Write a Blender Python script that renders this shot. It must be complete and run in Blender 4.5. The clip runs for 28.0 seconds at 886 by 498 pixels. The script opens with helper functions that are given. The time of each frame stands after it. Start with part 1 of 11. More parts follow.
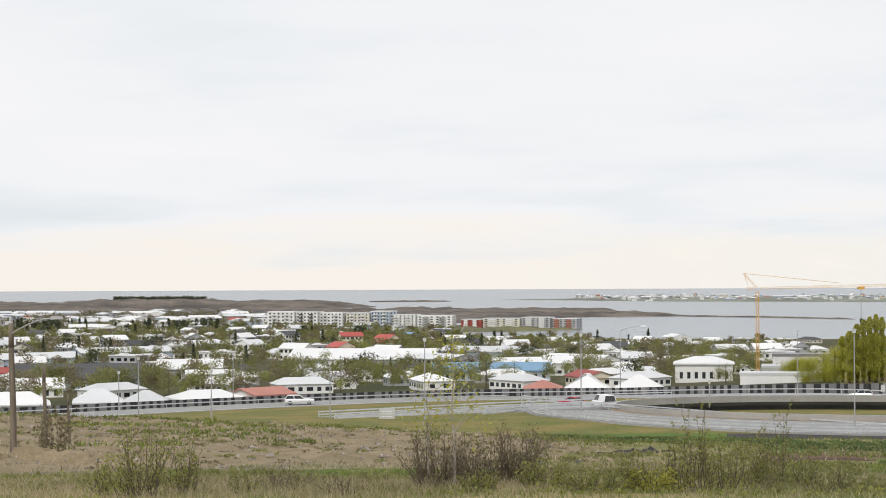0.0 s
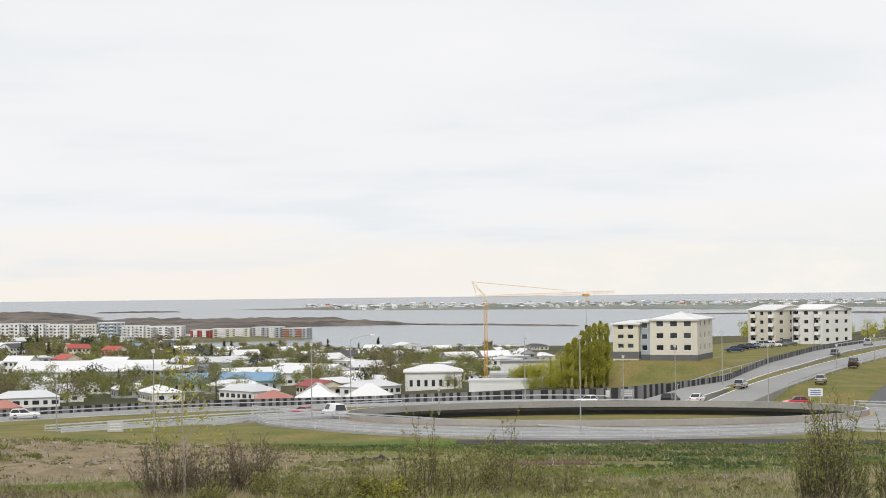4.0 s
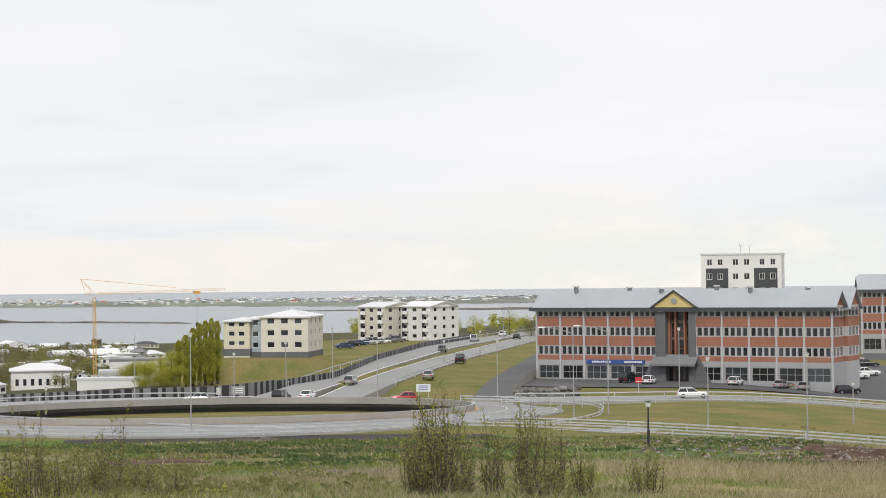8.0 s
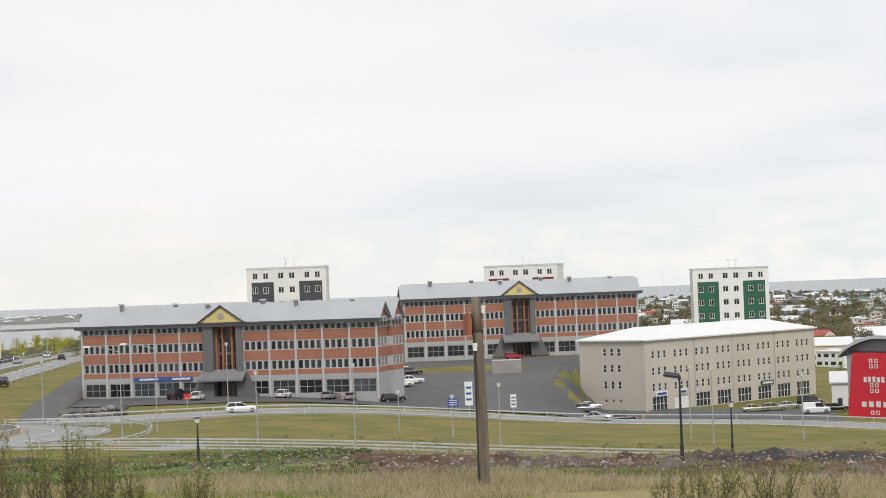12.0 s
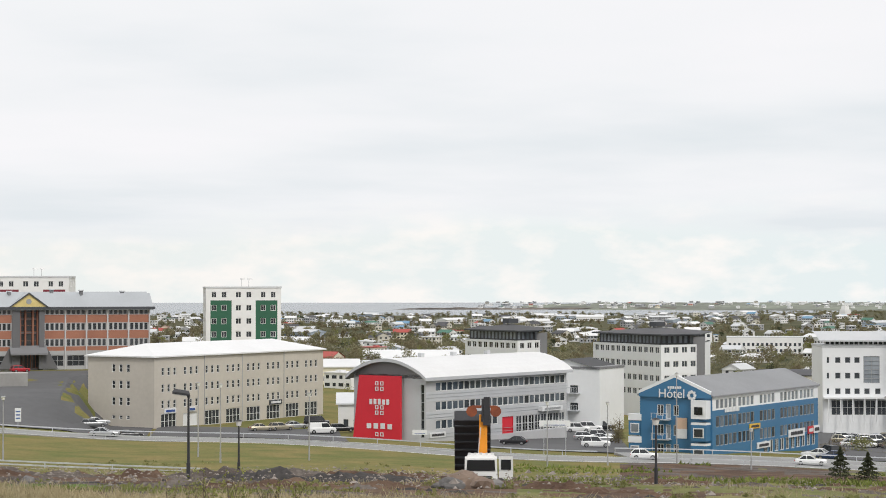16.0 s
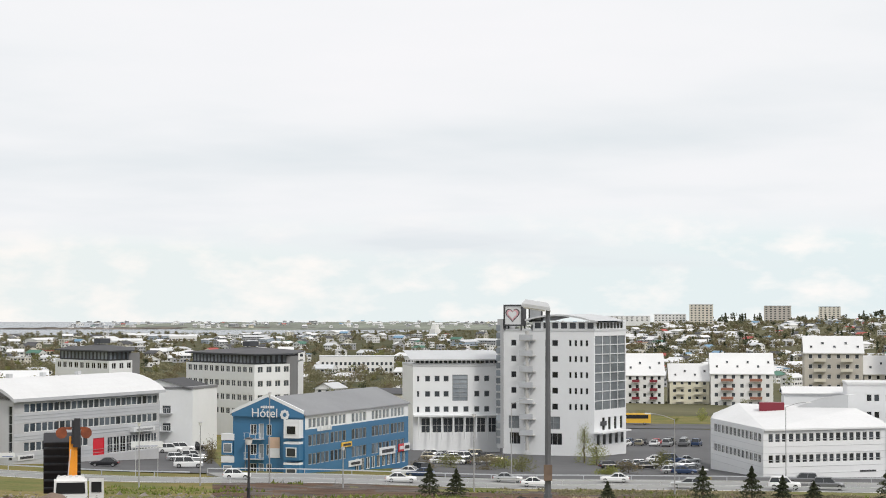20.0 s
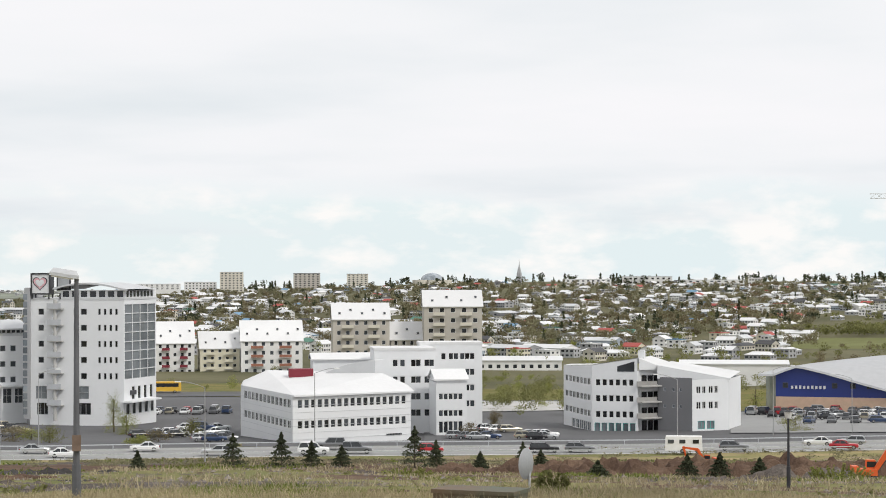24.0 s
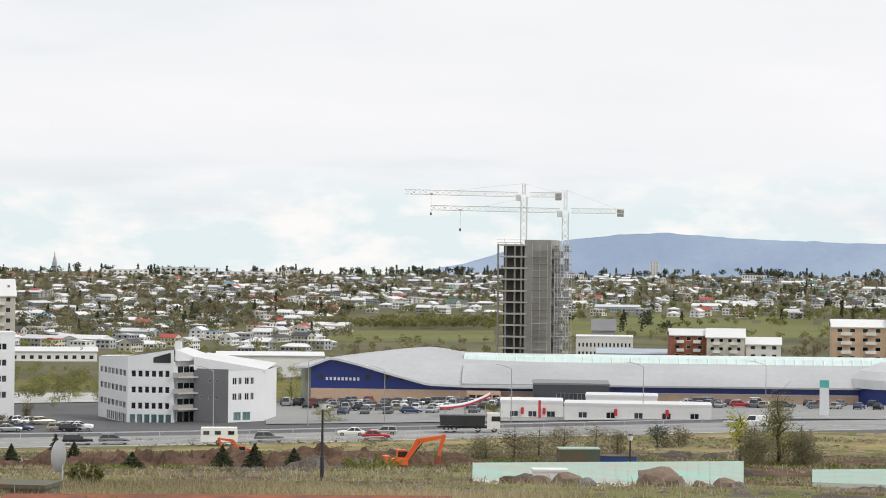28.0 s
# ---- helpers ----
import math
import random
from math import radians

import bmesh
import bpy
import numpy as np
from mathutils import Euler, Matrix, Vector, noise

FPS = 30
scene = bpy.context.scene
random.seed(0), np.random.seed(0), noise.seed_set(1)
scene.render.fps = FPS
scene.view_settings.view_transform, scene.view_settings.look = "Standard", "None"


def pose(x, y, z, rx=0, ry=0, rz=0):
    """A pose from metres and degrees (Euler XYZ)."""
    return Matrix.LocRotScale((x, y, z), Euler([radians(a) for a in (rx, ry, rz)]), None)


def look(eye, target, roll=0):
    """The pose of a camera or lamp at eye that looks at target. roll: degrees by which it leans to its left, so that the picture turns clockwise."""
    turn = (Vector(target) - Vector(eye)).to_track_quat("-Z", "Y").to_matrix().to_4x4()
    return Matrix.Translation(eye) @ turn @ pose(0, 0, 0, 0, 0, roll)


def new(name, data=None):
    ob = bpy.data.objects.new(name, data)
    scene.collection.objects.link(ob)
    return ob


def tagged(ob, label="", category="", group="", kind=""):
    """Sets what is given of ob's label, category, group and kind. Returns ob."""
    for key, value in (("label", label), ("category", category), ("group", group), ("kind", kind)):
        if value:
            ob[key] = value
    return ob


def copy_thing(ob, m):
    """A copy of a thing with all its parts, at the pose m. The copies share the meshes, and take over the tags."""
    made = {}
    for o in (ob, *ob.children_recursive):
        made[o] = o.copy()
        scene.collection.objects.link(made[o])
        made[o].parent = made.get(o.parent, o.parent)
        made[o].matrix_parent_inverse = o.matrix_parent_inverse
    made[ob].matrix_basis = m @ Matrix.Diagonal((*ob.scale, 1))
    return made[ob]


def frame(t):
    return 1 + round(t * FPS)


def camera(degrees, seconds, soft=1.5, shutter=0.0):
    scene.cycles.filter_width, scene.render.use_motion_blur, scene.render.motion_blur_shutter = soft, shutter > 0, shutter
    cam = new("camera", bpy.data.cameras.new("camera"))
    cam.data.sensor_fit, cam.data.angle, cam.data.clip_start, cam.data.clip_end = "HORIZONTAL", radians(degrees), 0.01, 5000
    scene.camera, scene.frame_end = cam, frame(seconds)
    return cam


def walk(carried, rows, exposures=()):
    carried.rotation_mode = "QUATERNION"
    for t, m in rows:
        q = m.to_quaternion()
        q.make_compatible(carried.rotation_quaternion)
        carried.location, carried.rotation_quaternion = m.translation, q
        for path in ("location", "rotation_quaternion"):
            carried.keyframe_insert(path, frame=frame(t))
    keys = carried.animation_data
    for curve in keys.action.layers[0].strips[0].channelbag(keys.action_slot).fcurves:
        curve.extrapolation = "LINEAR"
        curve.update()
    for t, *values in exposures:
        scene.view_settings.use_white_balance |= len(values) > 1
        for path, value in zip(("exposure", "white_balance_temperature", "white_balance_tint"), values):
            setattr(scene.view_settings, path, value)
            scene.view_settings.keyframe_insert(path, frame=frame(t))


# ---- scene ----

# Plan: the eye stands at (0, 0, 18) on a hillside; bearings are degrees clockwise from +y.
EYE = Vector((0, 0, 18))
cam = camera(24.61, 28.0, soft=0.95)
# seconds, bearing, tilt up, roll
TURNS = [(0, 0.000, 0.686, -0.249), (0.5, 0.882, 0.682, -0.225), (1, 1.895, 0.530, -0.431), (1.5, 3.216, 0.576, -0.493), 
        (2, 4.375, 1.030, -0.470), (2.5, 5.308, 1.073, -0.498), (4.5, 8.467, 0.846, -0.627), (5, 9.549, 0.855, -0.602), 
        (5.5, 10.981, 0.700, -0.799), (6, 12.091, 0.701, -0.778), (6.5, 13.065, 0.757, -0.815), (7, 15.120, 0.965, -0.901), 
        (7.5, 16.309, 0.796, -0.859), (8, 18.546, 0.693, -0.613), (8.5, 20.734, 0.822, -0.450), (9, 20.707, 1.101, -0.489), 
        (9.5, 22.130, 0.548, -0.205), (10, 24.631, 0.904, -0.384), (10.5, 26.627, 0.964, -0.505), (11, 28.246, 0.688, -2.213), 
        (11.5, 30.250, 0.627, -1.440), (12, 31.329, 0.815, -2.143), (12.5, 33.525, 1.167, -1.078), (13, 35.080, 1.122, -0.674), 
        (13.5, 36.825, 1.024, 0.058), (15.5, 43.359, 1.121, 0.145), (16, 44.957, 1.054, -0.041), (16.5, 46.120, 0.972, 0.123), 
        (17, 48.089, 0.893, -0.087), (17.5, 49.667, 1.143, -0.388), (18, 51.564, 1.351, -0.326), (18.5, 53.238, 1.475, -0.204), 
        (19, 54.393, 1.587, -0.159), (19.5, 54.740, 1.690, -0.186), (20, 56.376, 1.607, 0.032), (20.5, 58.349, 1.180, -0.317), 
        (21, 59.810, 1.018, -0.291), (21.5, 61.616, 0.949, -0.047), (23.5, 67.381, 0.627, -0.249), (24, 69.563, 0.685, -0.157), 
        (24.5, 70.954, 0.984, -0.131), (25, 72.418, 0.987, -0.402), (25.5, 73.824, 0.817, -0.588), (26, 75.450, 0.796, -0.245), 
        (26.5, 77.248, 0.776, -0.259), (27, 79.168, 0.483, -0.018), (27.5, 80.886, 0.426, 0.369), (28, 82.530, 0.494, 0.614)]
walk(cam, [(t, pose(*EYE, 90 + up, 0, -bearing) @ pose(0, 0, 0, 0, 0, lean)) for t, bearing, up, lean in TURNS],
     exposures=[(0, 0.06), (28, 0.08)])

# ---- sky and sun ----
SUN_EL, SUN_BEARING = 46.0, 200.0
world = bpy.data.worlds.new("sky")
scene.world = world
world.use_nodes = True
wn, wl = world.node_tree.nodes, world.node_tree.links
wn.clear()
w_out = wn.new("ShaderNodeOutputWorld")
w_bg = wn.new("ShaderNodeBackground")
w_sky = wn.new("ShaderNodeTexSky")
w_sky.sky_type = "NISHITA"
w_sky.sun_disc = False
w_sky.sun_elevation = radians(SUN_EL)
w_sky.sun_rotation = radians(SUN_BEARING)
w_sky.air_density, w_sky.dust_density, w_sky.ozone_density = 1.0, 1.6, 1.0
w_tc = wn.new("ShaderNodeTexCoord")


def wmath(op, a, b=None, c=None):
    n = wn.new("ShaderNodeMath")
    n.operation = op
    for i, v in enumerate((a, b, c)):
        if v is None:
            continue
        if isinstance(v, (int, float)):
            n.inputs[i].default_value = v
        else:
            wl.new(v, n.inputs[i])
    return n.outputs[0]


def wramp(fac, stops):
    n = wn.new("ShaderNodeValToRGB")
    e = n.color_ramp.elements
    while len(e) < len(stops):
        e.new(0.5)
    for el, (p, c) in zip(e, stops):
        el.position, el.color = p, (*c, 1)
    wl.new(fac, n.inputs[0])
    return n.outputs[0]


def wmix(fac, a, b):
    n = wn.new("ShaderNodeMix")
    n.data_type = "RGBA"
    for sock, v in ((n.inputs[0], fac), (n.inputs[6], a), (n.inputs[7], b)):
        if isinstance(v, (int, float)):
            sock.default_value = v
        elif isinstance(v, tuple):
            sock.default_value = (*v, 1)
        else:
            wl.new(v, sock)
    return n.outputs[2]


w_sep = wn.new("ShaderNodeSeparateXYZ")
wl.new(w_tc.outputs["Generated"], w_sep.inputs[0])
w_up = wmath("MAXIMUM", w_sep.outputs[2], 0.0)
# the sky's own colour is read at or above the horizon
w_comb = wn.new("ShaderNodeCombineXYZ")
wl.new(w_sep.outputs[0], w_comb.inputs[0])
wl.new(w_sep.outputs[1], w_comb.inputs[1])
wl.new(wmath("MAXIMUM", w_sep.outputs[2], 0.02), w_comb.inputs[2])
wl.new(w_comb.outputs[0], w_sky.inputs[0])
w_blue = wn.new("ShaderNodeVectorMath")
w_blue.operation = "SCALE"
w_blue.inputs[3].default_value = 0.09
wl.new(w_sky.outputs[0], w_blue.inputs[0])
# cloud sheet seen on a flat ceiling: bands lie along the horizon
w_map = wn.new("ShaderNodeVectorMath")
w_map.operation = "DIVIDE"
w_den = wn.new("ShaderNodeCombineXYZ")
w_d = wmath("ADD", w_up, 0.09)
for i in range(3):
    wl.new(w_d, w_den.inputs[i])
wl.new(w_tc.outputs["Generated"], w_map.inputs[0])
wl.new(w_den.outputs[0], w_map.inputs[1])
w_n1 = wn.new("ShaderNodeTexNoise")
w_n1.inputs["Scale"].default_value = 0.55
w_n1.inputs["Detail"].default_value = 5
w_n1.inputs["Roughness"].default_value = 0.5
wl.new(w_map.outputs[0], w_n1.inputs[0])
w_sheet = wramp(w_n1.outputs[0], [(0.30, (0.74, 0.78, 0.81)), (0.48, (0.85, 0.86, 0.88)), (0.66, (0.90, 0.89, 0.91))])
# small cumulus low over the land towards the east
w_st = wn.new("ShaderNodeVectorMath")
w_st.operation = "MULTIPLY"
w_st.inputs[1].default_value = (26, 26, 62)
wl.new(w_tc.outputs["Generated"], w_st.inputs[0])
w_n2 = wn.new("ShaderNodeTexNoise")
w_n2.inputs["Scale"].default_value = 1.0
w_n2.inputs["Detail"].default_value = 6
w_n2.inputs["Roughness"].default_value = 0.55
wl.new(w_st.outputs[0], w_n2.inputs[0])
w_puff = wramp(w_n2.outputs[0], [(0.46, (0, 0, 0)), (0.64, (0.9, 0.9, 0.9))])
w_thin = wmix(0.85, w_blue.outputs[0], (0.82, 0.92, 0.95))
w_low = wmix(w_puff, w_thin, (0.95, 0.925, 0.905))
# the gap under the cloud sheet is clear in the east and hazy in the west
w_east = wmath("MULTIPLY_ADD", w_sep.outputs[0], 1.05, -0.02)
w_eastc = wmath("MINIMUM", wmath("MAXIMUM", w_east, 0.0), 1.0)
w_haze = wmix(w_eastc, (0.90, 0.85, 0.79), w_low)
w_edge = wmath("MULTIPLY_ADD", wmath("SUBTRACT", w_n1.outputs[0], 0.5), 0.10, wmath("MULTIPLY_ADD", w_eastc, 0.022, 0.008))
w_t = wmath("DIVIDE", wmath("SUBTRACT", w_up, w_edge), 0.022)
w_tc1 = wmath("MINIMUM", wmath("MAXIMUM", w_t, 0.0), 1.0)
w_col = wmix(w_tc1, w_haze, w_sheet)
wl.new(w_col, w_bg.inputs[0])
w_bg.inputs[1].default_value = 1.0
wl.new(w_bg.outputs[0], w_out.inputs[0])
sun = new("sun", bpy.data.lights.new("sun", "SUN"))
sun.data.energy, sun.data.angle, sun.data.color = 1.7, radians(14), (1.0, 0.96, 0.90)
s_el, s_b = radians(SUN_EL), radians(SUN_BEARING)
sun.matrix_world = look((300 * math.sin(s_b) * math.cos(s_el), 300 * math.cos(s_b) * math.cos(s_el), 300 * math.sin(s_el)), (0, 0, 0))

# ---- materials ----
MATS = {}


def mat(name, color, rough=0.7, metal=0.0, scale=1.0, vary=0.15, fine=0.08, bump=0.0, other=None, rand=0.0, spec=0.5, stretch=(1, 1, 1), emit=0.0):
    """A surface with variation at two scales; other: a second colour for large patches; rand: change from piece to piece."""
    m = bpy.data.materials.new(name)
    MATS[name] = m
    m.use_nodes = True
    n, l = m.node_tree.nodes, m.node_tree.links
    b = n["Principled BSDF"]
    b.inputs["Roughness"].default_value, b.inputs["Metallic"].default_value = rough, metal
    b.inputs["Specular IOR Level"].default_value = spec
    geo = n.new("ShaderNodeNewGeometry")
    st = n.new("ShaderNodeVectorMath")
    st.operation = "MULTIPLY"
    st.inputs[1].default_value = stretch
    l.new(geo.outputs["Position"], st.inputs[0])
    big, small = n.new("ShaderNodeTexNoise"), n.new("ShaderNodeTexNoise")
    for node, s, d in ((big, scale, 4), (small, scale * 14, 3)):
        node.inputs["Scale"].default_value, node.inputs["Detail"].default_value = s, d
        l.new(st.outputs[0], node.inputs["Vector"])
    ramp = n.new("ShaderNodeValToRGB")
    e = ramp.color_ramp.elements
    low = other if other else tuple(c * (1 - vary) for c in color)
    e[0].position, e[0].color = 0.36, (*low, 1)
    e[1].position, e[1].color = 0.64, (*color, 1)
    l.new(big.outputs[0], ramp.inputs[0])
    val = n.new("ShaderNodeMath")
    val.operation = "MULTIPLY_ADD"
    l.new(small.outputs[0], val.inputs[0])
    val.inputs[1].default_value, val.inputs[2].default_value = 4 * fine, 1 - 2 * fine
    hsv = n.new("ShaderNodeHueSaturation")
    l.new(ramp.outputs[0], hsv.inputs["Color"])
    if rand:
        oi = n.new("ShaderNodeObjectInfo")
        rv = n.new("ShaderNodeMath")
        rv.operation = "MULTIPLY_ADD"
        l.new(oi.outputs["Random"], rv.inputs[0])
        rv.inputs[1].default_value, rv.inputs[2].default_value = 2 * rand, 1 - rand
        mu = n.new("ShaderNodeMath")
        mu.operation = "MULTIPLY"
        l.new(rv.outputs[0], mu.inputs[0])
        l.new(val.outputs[0], mu.inputs[1])
        l.new(mu.outputs[0], hsv.inputs["Value"])
    else:
        l.new(val.outputs[0], hsv.inputs["Value"])
    l.new(hsv.outputs[0], b.inputs["Base Color"])
    if bump:
        bp = n.new("ShaderNodeBump")
        bp.inputs["Strength"].default_value, bp.inputs["Distance"].default_value = 0.6, bump
        l.new(small.outputs[0], bp.inputs["Height"])
        l.new(bp.outputs[0], b.inputs["Normal"])
    if emit:
        b.inputs["Emission Color"].default_value, b.inputs["Emission Strength"].default_value = (*color, 1), emit
    return m


def island_mat(name, dark, light, rough=0.8, spec=0.2, trans=0.35):
    """Foliage and grass: each leaf or blade has its own shade."""
    m = bpy.data.materials.new(name)
    MATS[name] = m
    m.use_nodes = True
    n, l = m.node_tree.nodes, m.node_tree.links
    b = n["Principled BSDF"]
    b.inputs["Roughness"].default_value, b.inputs["Specular IOR Level"].default_value = rough, spec
    geo, ramp = n.new("ShaderNodeNewGeometry"), n.new("ShaderNodeValToRGB")
    ramp.color_ramp.elements[0].color, ramp.color_ramp.elements[1].color = (*dark, 1), (*light, 1)
    l.new(geo.outputs["Random Per Island"], ramp.inputs[0])
    big = n.new("ShaderNodeTexNoise")
    big.inputs["Scale"].default_value = 0.06
    l.new(geo.outputs["Position"], big.inputs["Vector"])
    oi = n.new("ShaderNodeObjectInfo")
    hsv = n.new("ShaderNodeHueSaturation")
    v = n.new("ShaderNodeMath")
    v.operation = "MULTIPLY_ADD"
    v.inputs[1].default_value, v.inputs[2].default_value = 1.1, 0.45
    l.new(big.outputs[0], v.inputs[0])
    l.new(v.outputs[0], hsv.inputs["Value"])
    l.new(ramp.outputs[0], hsv.inputs["Color"])
    l.new(hsv.outputs[0], b.inputs["Base Color"])
    tr, mx = n.new("ShaderNodeBsdfTranslucent"), n.new("ShaderNodeMixShader")
    l.new(hsv.outputs[0], tr.inputs[0])
    mx.inputs[0].default_value = trans
    l.new(b.outputs[0], mx.inputs[1])
    l.new(tr.outputs[0], mx.inputs[2])
    l.new(mx.outputs[0], n["Material Output"].inputs[0])
    return m


# ground
mat("dry_grass", (0.34, 0.27, 0.145), 0.95, 0, 0.12, other=(0.20, 0.19, 0.075), fine=0.14, bump=0.10, spec=0.1)
mat("mown_grass", (0.215, 0.175, 0.068), 0.95, 0, 0.14, other=(0.130, 0.142, 0.045), fine=0.18, bump=0.05, spec=0.1)
mat("green_grass", (0.135, 0.165, 0.040), 0.95, 0, 0.06, other=(0.19, 0.165, 0.07), fine=0.14, bump=0.10, spec=0.1)
mat("lush_grass", (0.105, 0.160, 0.035), 0.95, 0, 0.09, other=(0.075, 0.115, 0.035), fine=0.14, bump=0.12, spec=0.1)
mat("olive_grass", (0.215, 0.195, 0.085), 0.95, 0, 0.16, other=(0.125, 0.140, 0.045), fine=0.2, bump=0.12, spec=0.1)
mat("meadow", (0.175, 0.185, 0.075), 0.95, 0, 0.02, other=(0.145, 0.150, 0.060), fine=0.1, spec=0.1)
mat("grey_gravel", (0.165, 0.150, 0.140), 0.95, 0, 0.2, other=(0.10, 0.09, 0.085), fine=0.15, bump=0.06, spec=0.1)
mat("bare_earth", (0.275, 0.220, 0.145), 0.95, 0, 0.35, other=(0.200, 0.160, 0.098), fine=0.2, bump=0.15, spec=0.1)
mat("brown_earth", (0.150, 0.100, 0.070), 0.95, 0, 0.30, other=(0.085, 0.054, 0.040), fine=0.2, bump=0.15, spec=0.1)
mat("dark_gravel", (0.075, 0.070, 0.068), 0.95, 0, 0.2, other=(0.05, 0.046, 0.045), fine=0.2, bump=0.10, spec=0.15)
mat("spoil_grey", (0.150, 0.130, 0.115), 0.95, 0, 0.3, other=(0.085, 0.070, 0.062), fine=0.22, bump=0.2, spec=0.1)
mat("town_ground", (0.105, 0.095, 0.052), 0.95, 0, 0.020, other=(0.060, 0.066, 0.032), fine=0.1, spec=0.1)
mat("hill_ground", (0.155, 0.145, 0.085), 0.95, 0, 0.020, other=(0.100, 0.098, 0.055), fine=0.1, spec=0.1)
# far_land and heath are lightened in colour to carry aerial haze
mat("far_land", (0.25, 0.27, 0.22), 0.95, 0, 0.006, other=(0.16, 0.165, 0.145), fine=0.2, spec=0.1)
mat("heath", (0.185, 0.160, 0.135), 0.95, 0, 0.025, other=(0.080, 0.070, 0.064), fine=0.25, spec=0.1)
mat("waterfront", (0.17, 0.165, 0.085), 0.95, 0, 0.02, other=(0.10, 0.10, 0.06), fine=0.2, spec=0.1)
mat("asphalt", (0.105, 0.105, 0.108), 0.85, 0, 0.05, vary=0.2, fine=0.08, bump=0.01)
mat("road_asphalt", (0.285, 0.285, 0.28), 0.85, 0, 0.05, vary=0.12, fine=0.05, bump=0.01)
mat("concrete", (0.36, 0.35, 0.335), 0.85, 0, 0.12, vary=0.18, fine=0.06, bump=0.01)
mat("concrete_light", (0.52, 0.51, 0.49), 0.85, 0, 0.12, vary=0.14, fine=0.05, bump=0.01)
mat("line_white", (0.75, 0.75, 0.73), 0.7, vary=0.15)
mat("line_yellow", (0.62, 0.36, 0.06), 0.7, vary=0.15)
mat("rock", (0.19, 0.18, 0.175), 0.9, 0, 0.4, other=(0.10, 0.095, 0.09), fine=0.15, bump=0.05, rand=0.35)
mat("rock_brown", (0.20, 0.145, 0.11), 0.9, 0, 0.4, other=(0.12, 0.085, 0.065), fine=0.15, bump=0.05, rand=0.3)
# walls and roofs
mat("white_clad", (0.78, 0.79, 0.80), 0.5, 0, 0.10, vary=0.05, fine=0.015)
mat("white_paint", (0.78, 0.775, 0.76), 0.7, 0, 0.10, vary=0.08, fine=0.03, rand=0.06)
mat("cream_paint", (0.70, 0.66, 0.52), 0.75, 0, 0.10, vary=0.08, fine=0.03, rand=0.08)
mat("sand_paint", (0.66, 0.625, 0.54), 0.8, 0, 0.10, vary=0.08, fine=0.03, rand=0.05)
mat("beige_render", (0.53, 0.49, 0.43), 0.9, 0, 0.10, vary=0.09, fine=0.04, bump=0.005)
mat("grey_beige", (0.50, 0.470, 0.425), 0.85, 0, 0.10, vary=0.09, fine=0.03)
mat("grey_paint", (0.40, 0.405, 0.415), 0.75, 0, 0.10, vary=0.09, fine=0.03, rand=0.1)
mat("pale_blue", (0.42, 0.48, 0.55), 0.75, 0, 0.10, vary=0.08, fine=0.03)
mat("brick_panel", (0.36, 0.160, 0.105), 0.9, 0, 0.25, vary=0.14, fine=0.07, bump=0.006)
mat("brick_red", (0.34, 0.125, 0.075), 0.9, 0, 0.25, vary=0.14, fine=0.07)
mat("grey_pillar", (0.50, 0.50, 0.51), 0.75, 0, 0.2, vary=0.08, fine=0.03)
# dark render on walls; also the painted shade under the roundabout deck
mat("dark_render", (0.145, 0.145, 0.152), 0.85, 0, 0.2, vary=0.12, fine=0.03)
mat("charcoal_clad", (0.060, 0.064, 0.072), 0.6, 0, 0.2, vary=0.1, fine=0.02)
mat("green_clad", (0.022, 0.115, 0.062), 0.5, 0, 0.2, vary=0.1, fine=0.02)
mat("maroon_clad", (0.20, 0.018, 0.032), 0.5, 0, 0.2, vary=0.1, fine=0.02)
mat("red_clad", (0.66, 0.022, 0.040), 0.45, 0, 0.2, vary=0.06, fine=0.02)
mat("blue_clad", (0.045, 0.165, 0.310), 0.45, 0, 0.2, vary=0.07, fine=0.02)
mat("navy_clad", (0.026, 0.046, 0.225), 0.4, 0, 0.2, vary=0.08, fine=0.02)
mat("silver_clad", (0.55, 0.56, 0.58), 0.5, 0.1, 0.2, vary=0.07, fine=0.02)
mat("grey_clad", (0.215, 0.215, 0.225), 0.5, 0.1, 0.2, vary=0.08, fine=0.02)
mat("grey_steel_roof", (0.44, 0.46, 0.48), 0.45, 0.3, 0.15, vary=0.08, fine=0.03)
mat("mall_roof", (0.47, 0.475, 0.485), 0.55, 0.15, 0.05, vary=0.14, fine=0.05)
mat("white_roof", (0.71, 0.71, 0.71), 0.6, 0, 0.12, vary=0.05, fine=0.03, rand=0.05)
mat("light_roof", (0.60, 0.61, 0.62), 0.55, 0.1, 0.12, vary=0.08, fine=0.03, rand=0.1)
mat("dark_roof", (0.075, 0.075, 0.08), 0.8, 0, 0.12, vary=0.15, fine=0.05, rand=0.2)
mat("faded_roof", (0.46, 0.20, 0.155), 0.7, 0, 0.12, vary=0.15, fine=0.05)
mat("red_roof", (0.38, 0.070, 0.055), 0.6, 0, 0.12, vary=0.1, fine=0.03, rand=0.2)
mat("blue_roof", (0.16, 0.29, 0.42), 0.6, 0, 0.12, vary=0.1, fine=0.03, rand=0.15)
mat("green_roof", (0.06, 0.17, 0.12), 0.6, 0, 0.12, vary=0.1, fine=0.03, rand=0.15)
mat("mint_metal", (0.31, 0.52, 0.44), 0.55, 0.2, 0.35, other=(0.40, 0.42, 0.35), fine=0.08)
mat("yellow_trim", (0.66, 0.53, 0.22), 0.6, vary=0.08)
mat("tan_trim", (0.62, 0.44, 0.32), 0.7, vary=0.08)
